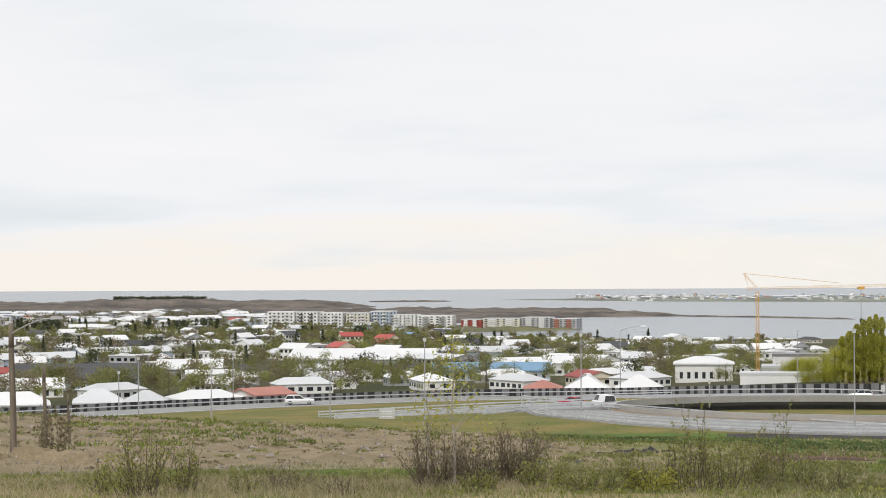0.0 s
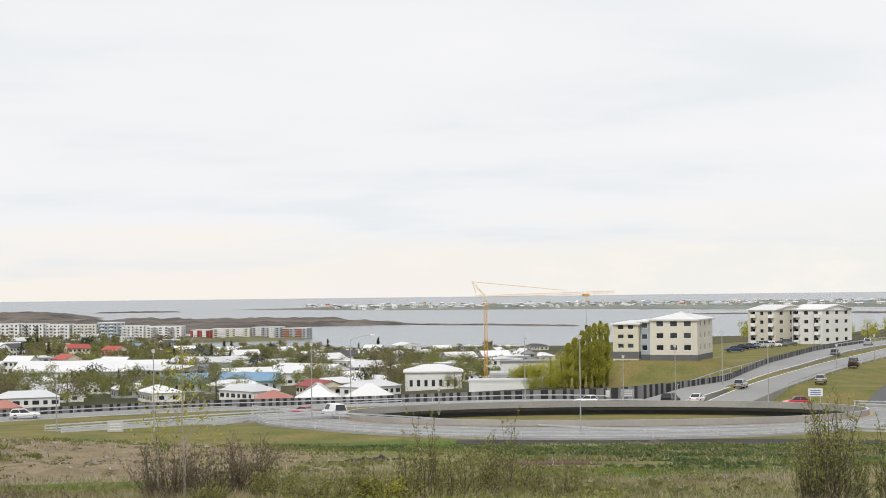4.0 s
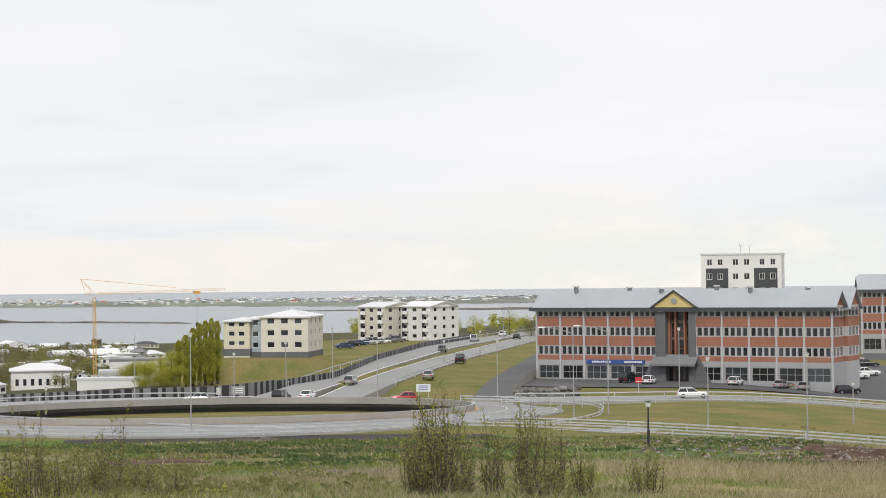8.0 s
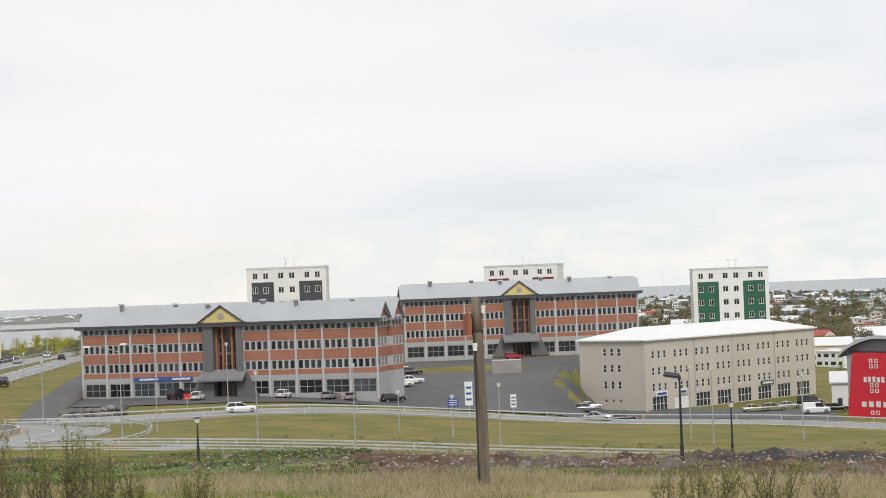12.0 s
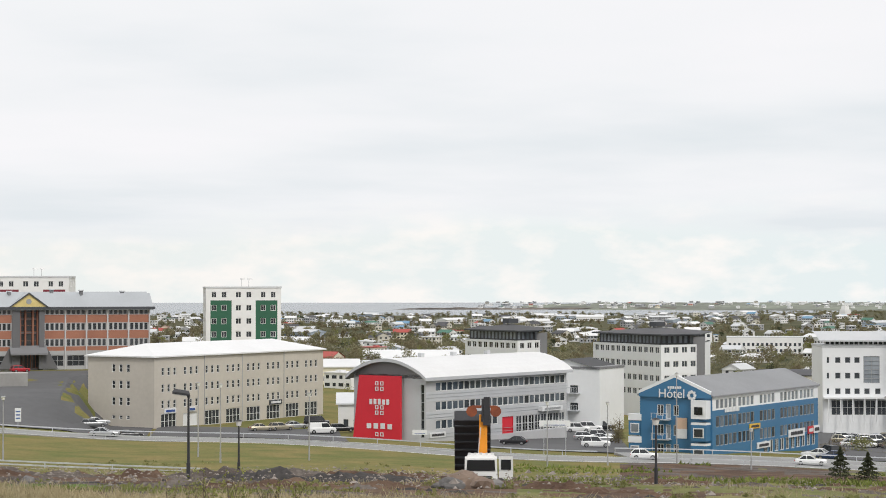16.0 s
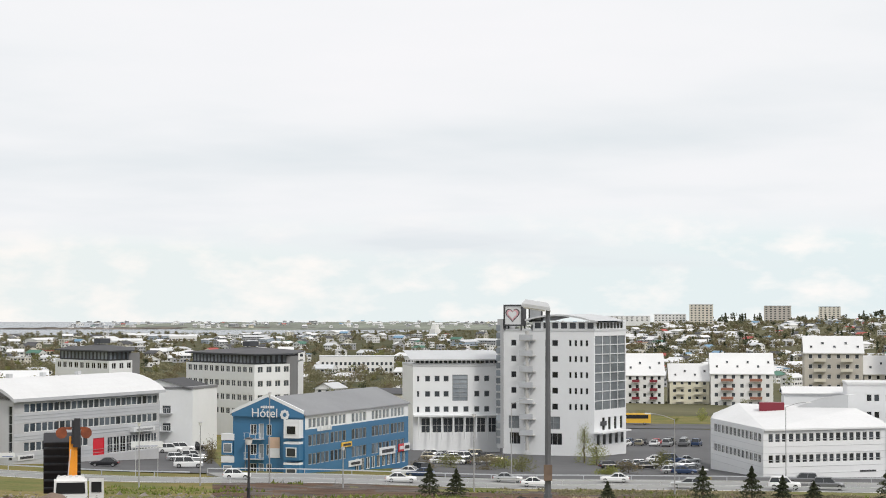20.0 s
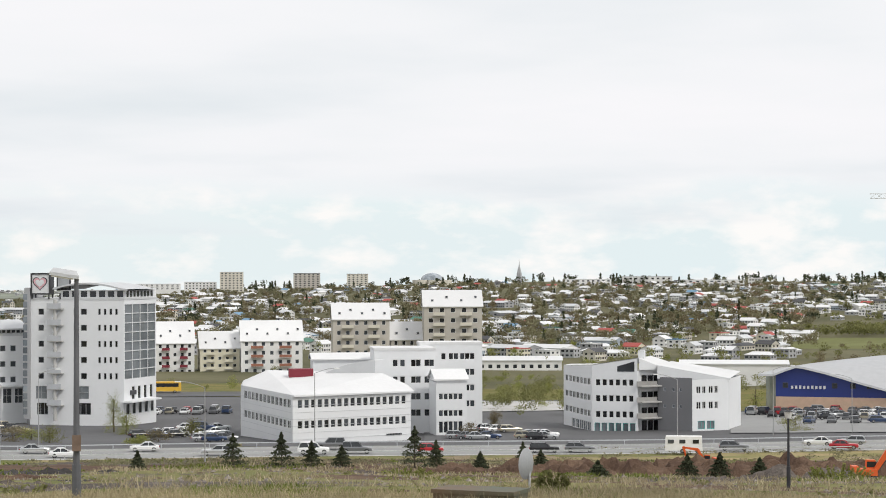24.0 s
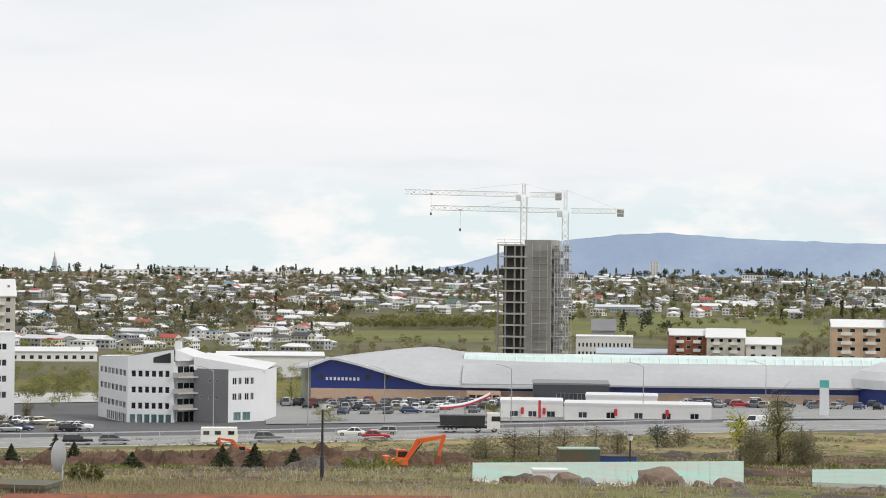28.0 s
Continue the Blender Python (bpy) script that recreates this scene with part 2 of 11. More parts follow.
mat("teal_trim", (0.10, 0.45, 0.42), 0.5, vary=0.08)
mat("frame_white", (0.74, 0.74, 0.73), 0.5, vary=0.05)
mat("frame_dark", (0.05, 0.05, 0.055), 0.5, vary=0.05)
mat("frame_wood", (0.30, 0.11, 0.06), 0.5, vary=0.1)
mat("frame_grey", (0.36, 0.37, 0.38), 0.5, vary=0.05)
mat("pane", (0.050, 0.056, 0.064), 0.08, 0, 0.3, vary=0.3, fine=0.02, rand=0.8, spec=0.6)
mat("pane_mid", (0.115, 0.135, 0.155), 0.10, 0, 0.25, other=(0.05, 0.06, 0.07), fine=0.02, rand=0.7, spec=0.6)
mat("roof_grey", (0.25, 0.255, 0.265), 0.75, 0.0, 0.15, vary=0.1, fine=0.04)
mat("pane_pale", (0.30, 0.33, 0.36), 0.10, 0, 0.15, other=(0.14, 0.16, 0.18), fine=0.02, rand=0.3, spec=0.7)
mat("blind", (0.62, 0.62, 0.60), 0.7, vary=0.1, rand=0.2)
# metal, paint, cars
mat("galvanised", (0.56, 0.575, 0.60), 0.5, 0.25, 0.5, vary=0.12, fine=0.05)
mat("lamp_grey", (0.40, 0.40, 0.40), 0.5, 0.3, 0.5, vary=0.1)
mat("lamp_glass", (0.80, 0.80, 0.78), 0.25, vary=0.05)
mat("lamp_dark", (0.13, 0.135, 0.15), 0.6, 0.2, 0.5, vary=0.2, fine=0.08)
mat("dark_metal", (0.045, 0.045, 0.05), 0.5, 0.3, 0.5, vary=0.15)
mat("rust", (0.30, 0.085, 0.035), 0.85, 0.1, 1.2, other=(0.16, 0.05, 0.03), fine=0.15, bump=0.01)
mat("green_metal", (0.085, 0.115, 0.085), 0.7, 0.1, 0.5, other=(0.16, 0.10, 0.06), fine=0.1)
mat("crane_yellow", (0.66, 0.36, 0.055), 0.5, 0.1, 0.5, vary=0.1)
mat("orange_paint", (0.72, 0.115, 0.02), 0.45, 0, 0.5, vary=0.12, fine=0.04)
mat("boom_orange", (0.80, 0.30, 0.02), 0.45, 0, 0.5, vary=0.12, fine=0.04)
mat("pole_wood", (0.20, 0.165, 0.125), 0.9, 0, 0.8, other=(0.11, 0.09, 0.07), fine=0.2, stretch=(6, 6, 0.6), bump=0.01)
mat("fence_grey", (0.21, 0.21, 0.22), 0.85, 0, 0.4, vary=0.15, fine=0.05, rand=0.18)
mat("fence_dark", (0.030, 0.030, 0.034), 0.8, 0, 0.4, vary=0.15, fine=0.05, rand=0.3)
mat("sign_white", (0.74, 0.75, 0.76), 0.5, vary=0.05)
mat("sign_blue", (0.04, 0.09, 0.30), 0.5, vary=0.05)
mat("sign_red", (0.55, 0.04, 0.05), 0.5, vary=0.05)
mat("sign_yellow", (0.75, 0.45, 0.05), 0.5, vary=0.05)
mat("heart_pink", (0.72, 0.42, 0.46), 0.5, vary=0.05)
mat("satellite_grey", (0.34, 0.35, 0.36), 0.6, 0.1, vary=0.1)
mat("tyre", (0.018, 0.018, 0.018), 0.85, vary=0.1)
mat("rim", (0.45, 0.45, 0.46), 0.35, 0.8, vary=0.1)
mat("car_glass", (0.022, 0.025, 0.028), 0.06, vary=0.1, spec=0.7)
mat("headlight", (0.72, 0.72, 0.72), 0.15, vary=0.05)
mat("tail_light", (0.42, 0.02, 0.02), 0.25, vary=0.05)
for cname, cc, cm in (("white", (0.78, 0.78, 0.78), 0), ("silver", (0.50, 0.51, 0.52), 0.6), ("grey", (0.20, 0.205, 0.215), 0.5), ("black", (0.018, 0.018, 0.022), 0.2),
                      ("red", (0.42, 0.018, 0.028), 0.1), ("blue", (0.035, 0.06, 0.13), 0.3), ("gold", (0.42, 0.38, 0.29), 0.5), ("orange", (0.80, 0.30, 0.02), 0)):
    mat("car_" + cname, cc, 0.28, cm, 0.6, vary=0.04, fine=0.01, spec=0.6)
# plants
island_mat("leaf_fresh", (0.185, 0.205, 0.060), (0.345, 0.355, 0.110), trans=0.45)
island_mat("leaf_yellow", (0.30, 0.30, 0.045), (0.54, 0.52, 0.11), trans=0.5)
island_mat("leaf_lupin", (0.085, 0.125, 0.050), (0.165, 0.205, 0.085))
island_mat("rubble_stone", (0.13, 0.11, 0.095), (0.34, 0.30, 0.27), trans=0.0)
island_mat("leaf_mid", (0.170, 0.175, 0.070), (0.29, 0.285, 0.115), trans=0.5)
# greyed leaf: the haze over distant trees is blended into the colour
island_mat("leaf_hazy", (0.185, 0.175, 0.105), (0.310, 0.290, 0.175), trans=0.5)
island_mat("leaf_dark", (0.050, 0.060, 0.038), (0.105, 0.118, 0.066))
island_mat("leaf_brown", (0.165, 0.140, 0.085), (0.28, 0.240, 0.145), trans=0.45)
island_mat("straw", (0.27, 0.225, 0.135), (0.50, 0.43, 0.285), trans=0.4)
island_mat("grass_blade", (0.100, 0.135, 0.028), (0.24, 0.27, 0.075))
mat("bark", (0.125, 0.095, 0.068), 0.9, 0, 1.5, vary=0.35, fine=0.15)
mat("birch_bark", (0.36, 0.32, 0.27), 0.9, 0, 1.5, vary=0.35, fine=0.15)
mat("sea_water", (0.10, 0.13, 0.15), 0.22, 0, 0.004, vary=0.2, fine=0.03, spec=0.6, stretch=(1, 1, 1))


# ---- building blocks ----
class Mesh:
    """Collects faces; each face has a material."""

    def __init__(self):
        self.v, self.f, self.m, self.mats = [], [], [], []

    def slot(self, name):
        if name not in self.mats:
            self.mats.append(name)
        return self.mats.index(name)

    def poly(self, pts, mname):
        i = len(self.v)
        self.v.extend(tuple(p) for p in pts)
        self.f.append(tuple(range(i, i + len(pts))))
        self.m.append(self.slot(mname))

    def add(self, verts, faces, mname):
        i, s = len(self.v), self.slot(mname)
        self.v.extend(tuple(p) for p in verts)
        for fc in faces:
            self.f.append(tuple(k + i for k in fc))
            self.m.append(s)

    def box(self, c, size, mname, turn=0.0, taper=1.0, m=None):
        """A box on its centre c; turn in degrees clockwise from +y seen from above; taper: the top's scale."""
        sx, sy, sz = (s / 2 for s in size)
        ca, sa = math.cos(radians(-turn)), math.sin(radians(-turn))
        vs = []
        for dz, k in ((-sz, 1), (sz, taper)):
            for dx, dy in ((-sx, -sy), (sx, -sy), (sx, sy), (-sx, sy)):
                x, y = dx * k, dy * k
                vs.append((c[0] + x * ca - y * sa, c[1] + x * sa + y * ca, c[2] + dz))
        if m is not None:
            vs = [m @ Vector(p) for p in vs]
        self.add(vs, [(3, 2, 1, 0), (4, 5, 6, 7), (0, 1, 5, 4), (1, 2, 6, 5), (2, 3, 7, 6), (3, 0, 4, 7)], mname)

    def tube(self, p0, p1, r0, r1, mname, sides=8, caps=True):
        p0, p1 = Vector(p0), Vector(p1)
        d = (p1 - p0).normalized()
        a = d.orthogonal().normalized()
        b = d.cross(a)
        vs = []
        for p, r in ((p0, r0), (p1, r1)):
            for k in range(sides):
                w = 2 * math.pi * k / sides
                vs.append(p + a * (r * math.cos(w)) + b * (r * math.sin(w)))
        fs = [(k, (k + 1) % sides, sides + (k + 1) % sides, sides + k) for k in range(sides)]
        if caps:
            fs += [tuple(range(sides - 1, -1, -1)), tuple(range(sides, 2 * sides))]
        self.add(vs, fs, mname)

    def data(self, name, smooth=False):
        me = bpy.data.meshes.new(name)
        me.from_pydata(self.v, [], self.f)
        for k in self.mats:
            me.materials.append(MATS[k])
        me.polygons.foreach_set("material_index", self.m)
        if smooth:
            me.polygons.foreach_set("use_smooth", [True] * len(self.f))
        me.update()
        return me

    def put(self, name, parent=None, label="", at=None, smooth=False):
        ob = new(name, self.data(name, smooth))
        if parent:
            ob.parent = parent
        if at is not None:
            ob.matrix_basis = at if isinstance(at, Matrix) else Matrix.Translation(at)
        if label:
            ob["label"] = label
        return ob


def thing(name, at, label, category, group="", kind=""):
    e = new(name)
    e.empty_display_size = 0.3
    e.matrix_basis = at if isinstance(at, Matrix) else Matrix.Translation(at)
    return tagged(e, label, category, group, kind)


def place(bearing, d):
    b = radians(bearing)
    return Vector((d * math.sin(b), d * math.cos(b), 0))


# ---- the lie of the land: heights along rays from the hillside ----
REACH = [0, 100, 190, 230, 300, 380, 480, 700, 1000, 1500, 2300, 3200, 4900]
LAND = {
    -14: [8.9, 5.3, 1.3, -3.3, -5.4, -7.5, -10, -14, -20.5],
    -2: [8.84, 3.6, 0.24, -1.7, -4.4, -7.3, -10.6, -15.3, -20.8],
    1: [8.82, 2.8, -0.08, -1.5, -4.2, -7.2, -10.8, -18.8, -24.6],
    5: [8.8, 2.2, -0.5, -1.4, -4, -7.2, -11, -19.8, -24.8],
    11: [8.8, 2.2, -0.5, -1.4, -2.2, -5, -12, -19.8, -24.6],
    16: [8.8, 2.2, -0.5, -1.3, 0.0, 1.0, -3, -14, -24],
    25: [8.8, 2.2, -0.5, -0.9, -1.2, 0.5, 0, -8, -18],
    38: [8.2, 0.5, -2.5, -4.9, -8.6, -8, -8, -12, -16],
    50: [7.9, 0, -4, -7, -10, -12, -13, -15, -17],
    60: [7.8, -0.3, -4.4, -8.8, -12, -14, -15, -15, -16],
    63: [7.75, -0.4, -4.5, -8.83, -12.1, -14.1, -15.6, -15.2, -10.5],
    72: [7.5, -1, -5, -9, -12.5, -14.5, -19, -16, -5],
    97: [7.0, -1.5, -5.5, -8, -9.5, -12.5, -16, -14, -4],
}
FAR = {-14: (-27, -27), -2: (-27, -27), 1: (-27, -27), 5: (-27, -27), 11: (-27, -27), 16: (-27, -27), 25: (-26, -27), 38: (-17, -26), 50: (-17, -26), 60: (-14, -20), 63: (0, -6), 72: (8, 0), 97: (10, 0)}
RAYS = sorted(LAND)
GRID = np.array([[16.3, *LAND[a], *FAR[a], -27.0] for a in RAYS])
RING_AT, RING_R = place(12.1, 282), 35.5
PADS = [(33.4, 428, 34, 26, 0.6), (31.5, 385, 20, 22, -0.9), (13.9, 399, 13, 10, 2.3), (37.9, 350, 14, 10, -7.6), (39.6, 366, 22, 9, -8.3), (39.3, 399, 26, 9, -8.5), (37.2, 376, 12, 7, -8.3), (41.2, 415, 16, 8, -8.5)]  # levelled sites: bearing, distance, radius, slope, height


AV_W = [(13.5, 326.5, -1.95), (14.0, 332, -1.5), (14.9, 346, -0.7), (16.0, 376, 0.2), (17.1, 404, 0.95), (18.4, 458, 1.5), (19.9, 530, 1.1), (22.0, 640, 0.6)]
AV_E = [(15.45, 325, -1.9), (15.9, 331, -1.2), (16.5, 343, -0.4), (17.45, 368, 0.3), (18.7, 412, 0.8), (20.05, 465, 1.2), (21.0, 530, 1.0), (22.6, 640, 0.6)]


def near_road(x, y, line):
    """How far the point is from a road's middle line, and the road's height there."""
    best = (1e9, 0)
    for p, q in zip(line, line[1:]):
        a, b = place(*p[:2]), place(*q[:2])
        dx, dy = b.x - a.x, b.y - a.y
        u = min(1, max(0, ((x - a.x) * dx + (y - a.y) * dy) / (dx * dx + dy * dy)))
        r = math.hypot(x - a.x - u * dx, y - a.y - u * dy)
        if r < best[0]:
            best = (r, p[2] + u * (q[2] - p[2]))
    return best


def ring_level(x, y):
    """The height of the roundabout's carriageway, which falls gently away from the hillside."""
    s = (x - RING_AT.x) * math.sin(radians(12.1)) + (y - RING_AT.y) * math.cos(radians(12.1))
    return -0.78 - 0.027 * max(s, -36) + 0.012 * min(0, s + 36)


def land(x, y):
    """The height of the open ground."""
    d, b = math.hypot(x, y), math.degrees(math.atan2(x, y))
    b = min(max(b, RAYS[0]), RAYS[-1])
    i = min(max(int(np.searchsorted(RAYS, b, side="right")) - 1, 0), len(RAYS) - 2)
    u = (b - RAYS[i]) / (RAYS[i + 1] - RAYS[i])
    u = u * u * (3 - 2 * u) if RAYS[i] > 5 else u
    z = float((1 - u) * np.interp(d, REACH, GRID[i]) + u * np.interp(d, REACH, GRID[i + 1]))
    for pb, pd, pr, ps, pz in PADS:
        r = math.hypot(x - pd * math.sin(radians(pb)), y - pd * math.cos(radians(pb)))
        if r < pr + ps:
            k = min(1, (pr + ps - r) / ps)
            z += (pz - z) * k * k * (3 - 2 * k)
    if 310 < d < 660 and 12 < b < 24:
        for line in (AV_W, AV_E):
            r, h = near_road(x, y, line)
            if r < 12:
                k = min(1, (12 - r) / 6)
                z += (h - 0.22 - z) * k
    return z


def ground_height(x, y):
    d = math.hypot(x, y)
    z = land(x, y)
    r = math.hypot(x - RING_AT.x, y - RING_AT.y)
    if r < RING_R + 9.2:
        return ring_level(x, y) - 1.42
    if r < RING_R + 34:
        k = min(1, (RING_R + 34 - r) / 14)
        z += (ring_level(x, y) - 0.2 - z) * k
    if 8 < d < 215:
        k = min(1, (215 - d) / 30)
        z += k * (0.55 * noise.noise((x * 0.035, y * 0.035, 0)) + 0.16 * noise.noise((x * 0.17, y * 0.17, 3)))
        if x < 10 and d > 86:
            z += k * (0.30 * noise.noise((x * 0.45, y * 0.45, 6)) + 0.14 * noise.noise((x * 1.3, y * 1.3, 2)))
    if 800 < d and land(x, y) > -21:
        z += 1.5 * noise.noise((x * 0.006, y * 0.006, 5))
    return z


def zone(b, d, x, y):
    n = noise.noise((x * 0.03, y * 0.03, 9)) + 0.55 * noise.noise((x * 0.11, y * 0.11, 4)) + 0.3 * noise.noise((x * 0.4, y * 0.4, 6)) + random.uniform(-0.08, 0.08)
    r = math.hypot(x - RING_AT.x, y - RING_AT.y)
    if d < 36:
        return "dry_grass"
    if r < RING_R + 8.5:
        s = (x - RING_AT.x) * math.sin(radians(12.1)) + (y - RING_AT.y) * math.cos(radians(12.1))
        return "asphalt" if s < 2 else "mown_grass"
    if d < 73 + 6 * n and b > 24:
        return "dry_grass" if n > -0.45 else "green_grass"
    if b < 2 and 81.5 < d < 86 + 3 * n:
        return "grey_gravel"
    if d < (82 if b < 2 else 70) + 6 * n and b < 24:
        if b < 4:
            return "dry_grass" if n > 0.1 else ("lush_grass" if n < -0.2 else "olive_grass")
        return "dry_grass" if n > 0.15 else ("olive_grass" if n > -0.35 else "lush_grass")
    if d < 232:
        if b < 3.2 + 3 * n:
            return "bare_earth" if n > -0.75 else "olive_grass"
        if 68 < d < 90 + 8 * n and 2.5 < b < 8:
            return "dark_gravel" if n > -0.2 else "olive_grass"
        if b < 28 + 4 * n:
            if d > 221 and 8 < b < 20:
                return "dark_gravel"
            if 70 + 4 * n < d < 85 + 5 * n and 13.5 < b < 22:
                return "grey_gravel"
            if b < 9:
                return "lush_grass" if d > 170 + 40 * n else "olive_grass" if n > -0.2 else "bare_earth"
            return "lush_grass" if n < 0.22 else ("olive_grass" if n < 0.5 else "brown_earth")
        if b < 47:
            return "mown_grass" if d > 196 else ("brown_earth" if n > -0.15 else ("spoil_grey" if n > -0.5 else "lush_grass"))
        return "brown_earth" if n > 0.15 else ("olive_grass" if n > -0.35 else "spoil_grey")
    if d < 286 and b > 50:
        return "brown_earth" if n > (-0.3 if b > 66 else -0.05) else ("spoil_grey" if n > -0.45 else "olive_grass")
    if b > 58 and d < 345:
        return "olive_grass" if n > 0.25 else ("bare_earth" if n > 0.0 else "dry_grass")
    if 55 < b < 73.2 and 330 < d < 540 or 73.1 < b < 99 and 338 < d < 470:
        return "asphalt"
    if d < 620:
        return "mown_grass" if b > 11 else ("mown_grass" if d < 345 else "town_ground")
    if 79.0 < b < 84.0 and 930 < d < 1040 or 85.5 < b < 98 and 1000 < d < 1200 + 120 * n:
        return "meadow"
    return "town_ground" if b < 58 else "hill_ground"


def build_ground():
    bearings = list(np.arange(-24, 108.01, 0.24)) + list(np.arange(114, 336, 6.0))
    rings = [0.5, 10, 20, 28] + list(np.arange(34, 70, 0.7)) + list(np.arange(70, 240, 1.7)) + list(np.arange(240, 400, 3.2)) + list(np.geomspace(400, 5600, 62))
    m = Mesh()
    idx = {}
    nb = len(bearings)
    for i, d in enumerate(rings):
        for j, b in enumerate(bearings):
            p = place(b, d)
            z = ground_height(p.x, p.y) if -24 <= b <= 108 else min(land(p.x, p.y), 16.3)
            m.v.append((p.x, p.y, z))
    for i in range(len(rings) - 1):
        for j in range(nb):
            k = (j + 1) % nb
            b, d = bearings[j] + 0.12, (rings[i] + rings[i + 1]) / 2
            p = place(b, d)
            m.f.append((i * nb + j, i * nb + k, (i + 1) * nb + k, (i + 1) * nb + j))
            m.m.append(m.slot(zone(b if b < 110 else -24, d, p.x, p.y)))
    m.f.append(tuple(range(nb - 1, -1, -1)))
    m.m.append(m.slot("dry_grass"))
    tagged(m.put("ground", smooth=True), "hillside of dry grass, bare earth and green fields", "ground", kind="structure")


build_ground()

# ---- water and far shores ----
SEA = -22.0
m = Mesh()
m.poly([(*(place(a, 9000)).xy, SEA) for a in range(350, -10, -10)], "sea_water")
tagged(m.put("water"), "calm pale grey sea bay under cloud", "water", kind="structure")


def shore(name, rows, h, mname, label, seed, rough=0.12, bump=(), fine=True):
    """Low land in the sea: rows of bearing, near and far distance; h metres high; bump: (bearing, half width, height) of a knoll."""
    m = Mesh()
    nb, nd = 150, 10
    bs, ds, fs = zip(*rows)
    for i in range(nd + 1):
        for j in range(nb + 1):
            u, v = j / nb, i / nd
            b = bs[0] + (bs[-1] - bs[0]) * u
            near, far = float(np.interp(b, bs, ds)), float(np.interp(b, bs, fs))
            mid, half = (near + far) / 2, (far - near) / 2
            wob = 1 + rough * (noise.noise((b * 1.7, seed, 0)) + 0.7 * noise.noise((b * 5.3, seed, 2)))
            end = min(1, 9 * u, 9 * (1 - u)) ** 0.5
            d = mid + (2 * v - 1) * half * wob * max(0.15, end)
            prof = min(1, 5 * v, 5 * (1 - v))
            z = SEA - 1.0 + (h + 1.0) * prof * max(0.3, end) * (0.85 + 0.35 * noise.noise((b * 2.5, v * 3, seed)) + 0.2 * noise.noise((b * 9, v * 7, seed)))
            for kb, kw, kh in bump:
                z += kh * prof * max(0, 1 - ((b - kb) / kw) ** 2)
            p = place(b, d)
            m.v.append((p.x, p.y, z))
    for i in range(nd):
        for j in range(nb):
            a = i * (nb + 1) + j
            m.f.append((a, a + 1, a + nb + 2, a + nb + 1))
            m.m.append(m.slot(mname))
    return tagged(m.put(name, smooth=True), label, "headland", kind="structure")


shore("headland", [(-16, 1600, 2330), (-3, 1600, 2290), (1.8, 1620, 2270), (3.4, 1800, 2190), (4.2, 1815, 2090), (5.5, 1835, 1960), (6.4, 1842, 1905), (7.1, 1850, 1868)], 5.0, "heath", "dark brown lava heath reaching into the bay", 1)
shore("spit", [(6.6, 1846, 1872), (9.0, 1800, 1815), (11.6, 1722, 1734)], 1.2, "heath", "thin dark spit of rock in the bay", 4, 0.3)
shore("peninsula", [(-16, 1050, 1600), (-2.2, 1120, 1580), (-0.6, 1290, 1560), (0.2, 1365, 1545), (3.5, 1375, 1530), (4.1, 1395, 1450)], 2.2, "waterfront", "low green peninsula with a dark sea wall", 12, 0.03)
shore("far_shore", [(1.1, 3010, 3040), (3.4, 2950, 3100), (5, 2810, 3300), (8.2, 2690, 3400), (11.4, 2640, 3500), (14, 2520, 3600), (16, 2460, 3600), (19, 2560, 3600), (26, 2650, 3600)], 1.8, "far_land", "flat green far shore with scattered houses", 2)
shore("mud_flat", [(13.6, 2235, 2275), (17, 2225, 2300), (20.5, 2180, 2360), (26, 2150, 2380)], 0.7, "heath", "brown mud flat in the shallow bay", 13, 0.4)
shore("far_headland", [(-16, 2300, 2760), (-4.5, 2300, 2750), (-3, 2310, 2700), (-1.9, 2330, 2560)], 5.0, "heath", "long low brown headland by the sea", 3, bump=((-8.2, 2.4, 5.5), (-5.0, 3.0, 2.0), (-13.0, 3.0, 1.5)))
shore("skerry", [(-2.2, 2860, 2890), (-1.0, 2850, 2930), (0.3, 2870, 2895)], 1.6, "heath", "low flat island in the bay", 7, 0.3)
shore("flat_spit", [(43.5, 3500, 3560), (54, 3500, 3560)], 3.0, "heath", "thin dark spit far out at sea", 6, 0.2)
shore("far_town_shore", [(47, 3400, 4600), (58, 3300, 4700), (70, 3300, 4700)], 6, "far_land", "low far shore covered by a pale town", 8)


def ridge():
    """The far mountain, blued by haze put into its colour: a flat-topped massif behind the eastern hill."""
    m = Mesh()
    n = 90
    for j in range(n + 1):
        b = 80.5 + 26 * j / n
        h = np.interp(b, [80.5, 83.2, 84.6, 86.0, 87.2, 88.6, 91, 94, 100, 106.5], [-0.4, 0.10, 0.55, 0.78, 0.92, 1.02, 0.86, 0.76, 0.72, 0.3])
        h += 0.03 * noise.noise((b * 2.2, 0, 0)) + 0.015 * noise.noise((b * 8, 0, 0))
        for d, k in ((4750, 0.0), (4850, 0.55), (4960, 1.0)):
            p = place(b, d)
            m.v.append((p.x, p.y, -40 + k * (58 + d * math.tan(radians(h)))))
    for j in range(n):
        for i in range(2):
            a = j * 3 + i
            m.f.append((a, a + 3, a + 4, a + 1))
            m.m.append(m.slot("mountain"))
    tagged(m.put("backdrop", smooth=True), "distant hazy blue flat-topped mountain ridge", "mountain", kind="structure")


# aerial haze over the ridge is mixed into both of its blues
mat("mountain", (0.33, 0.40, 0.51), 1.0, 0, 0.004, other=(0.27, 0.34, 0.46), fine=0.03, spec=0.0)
ridge()


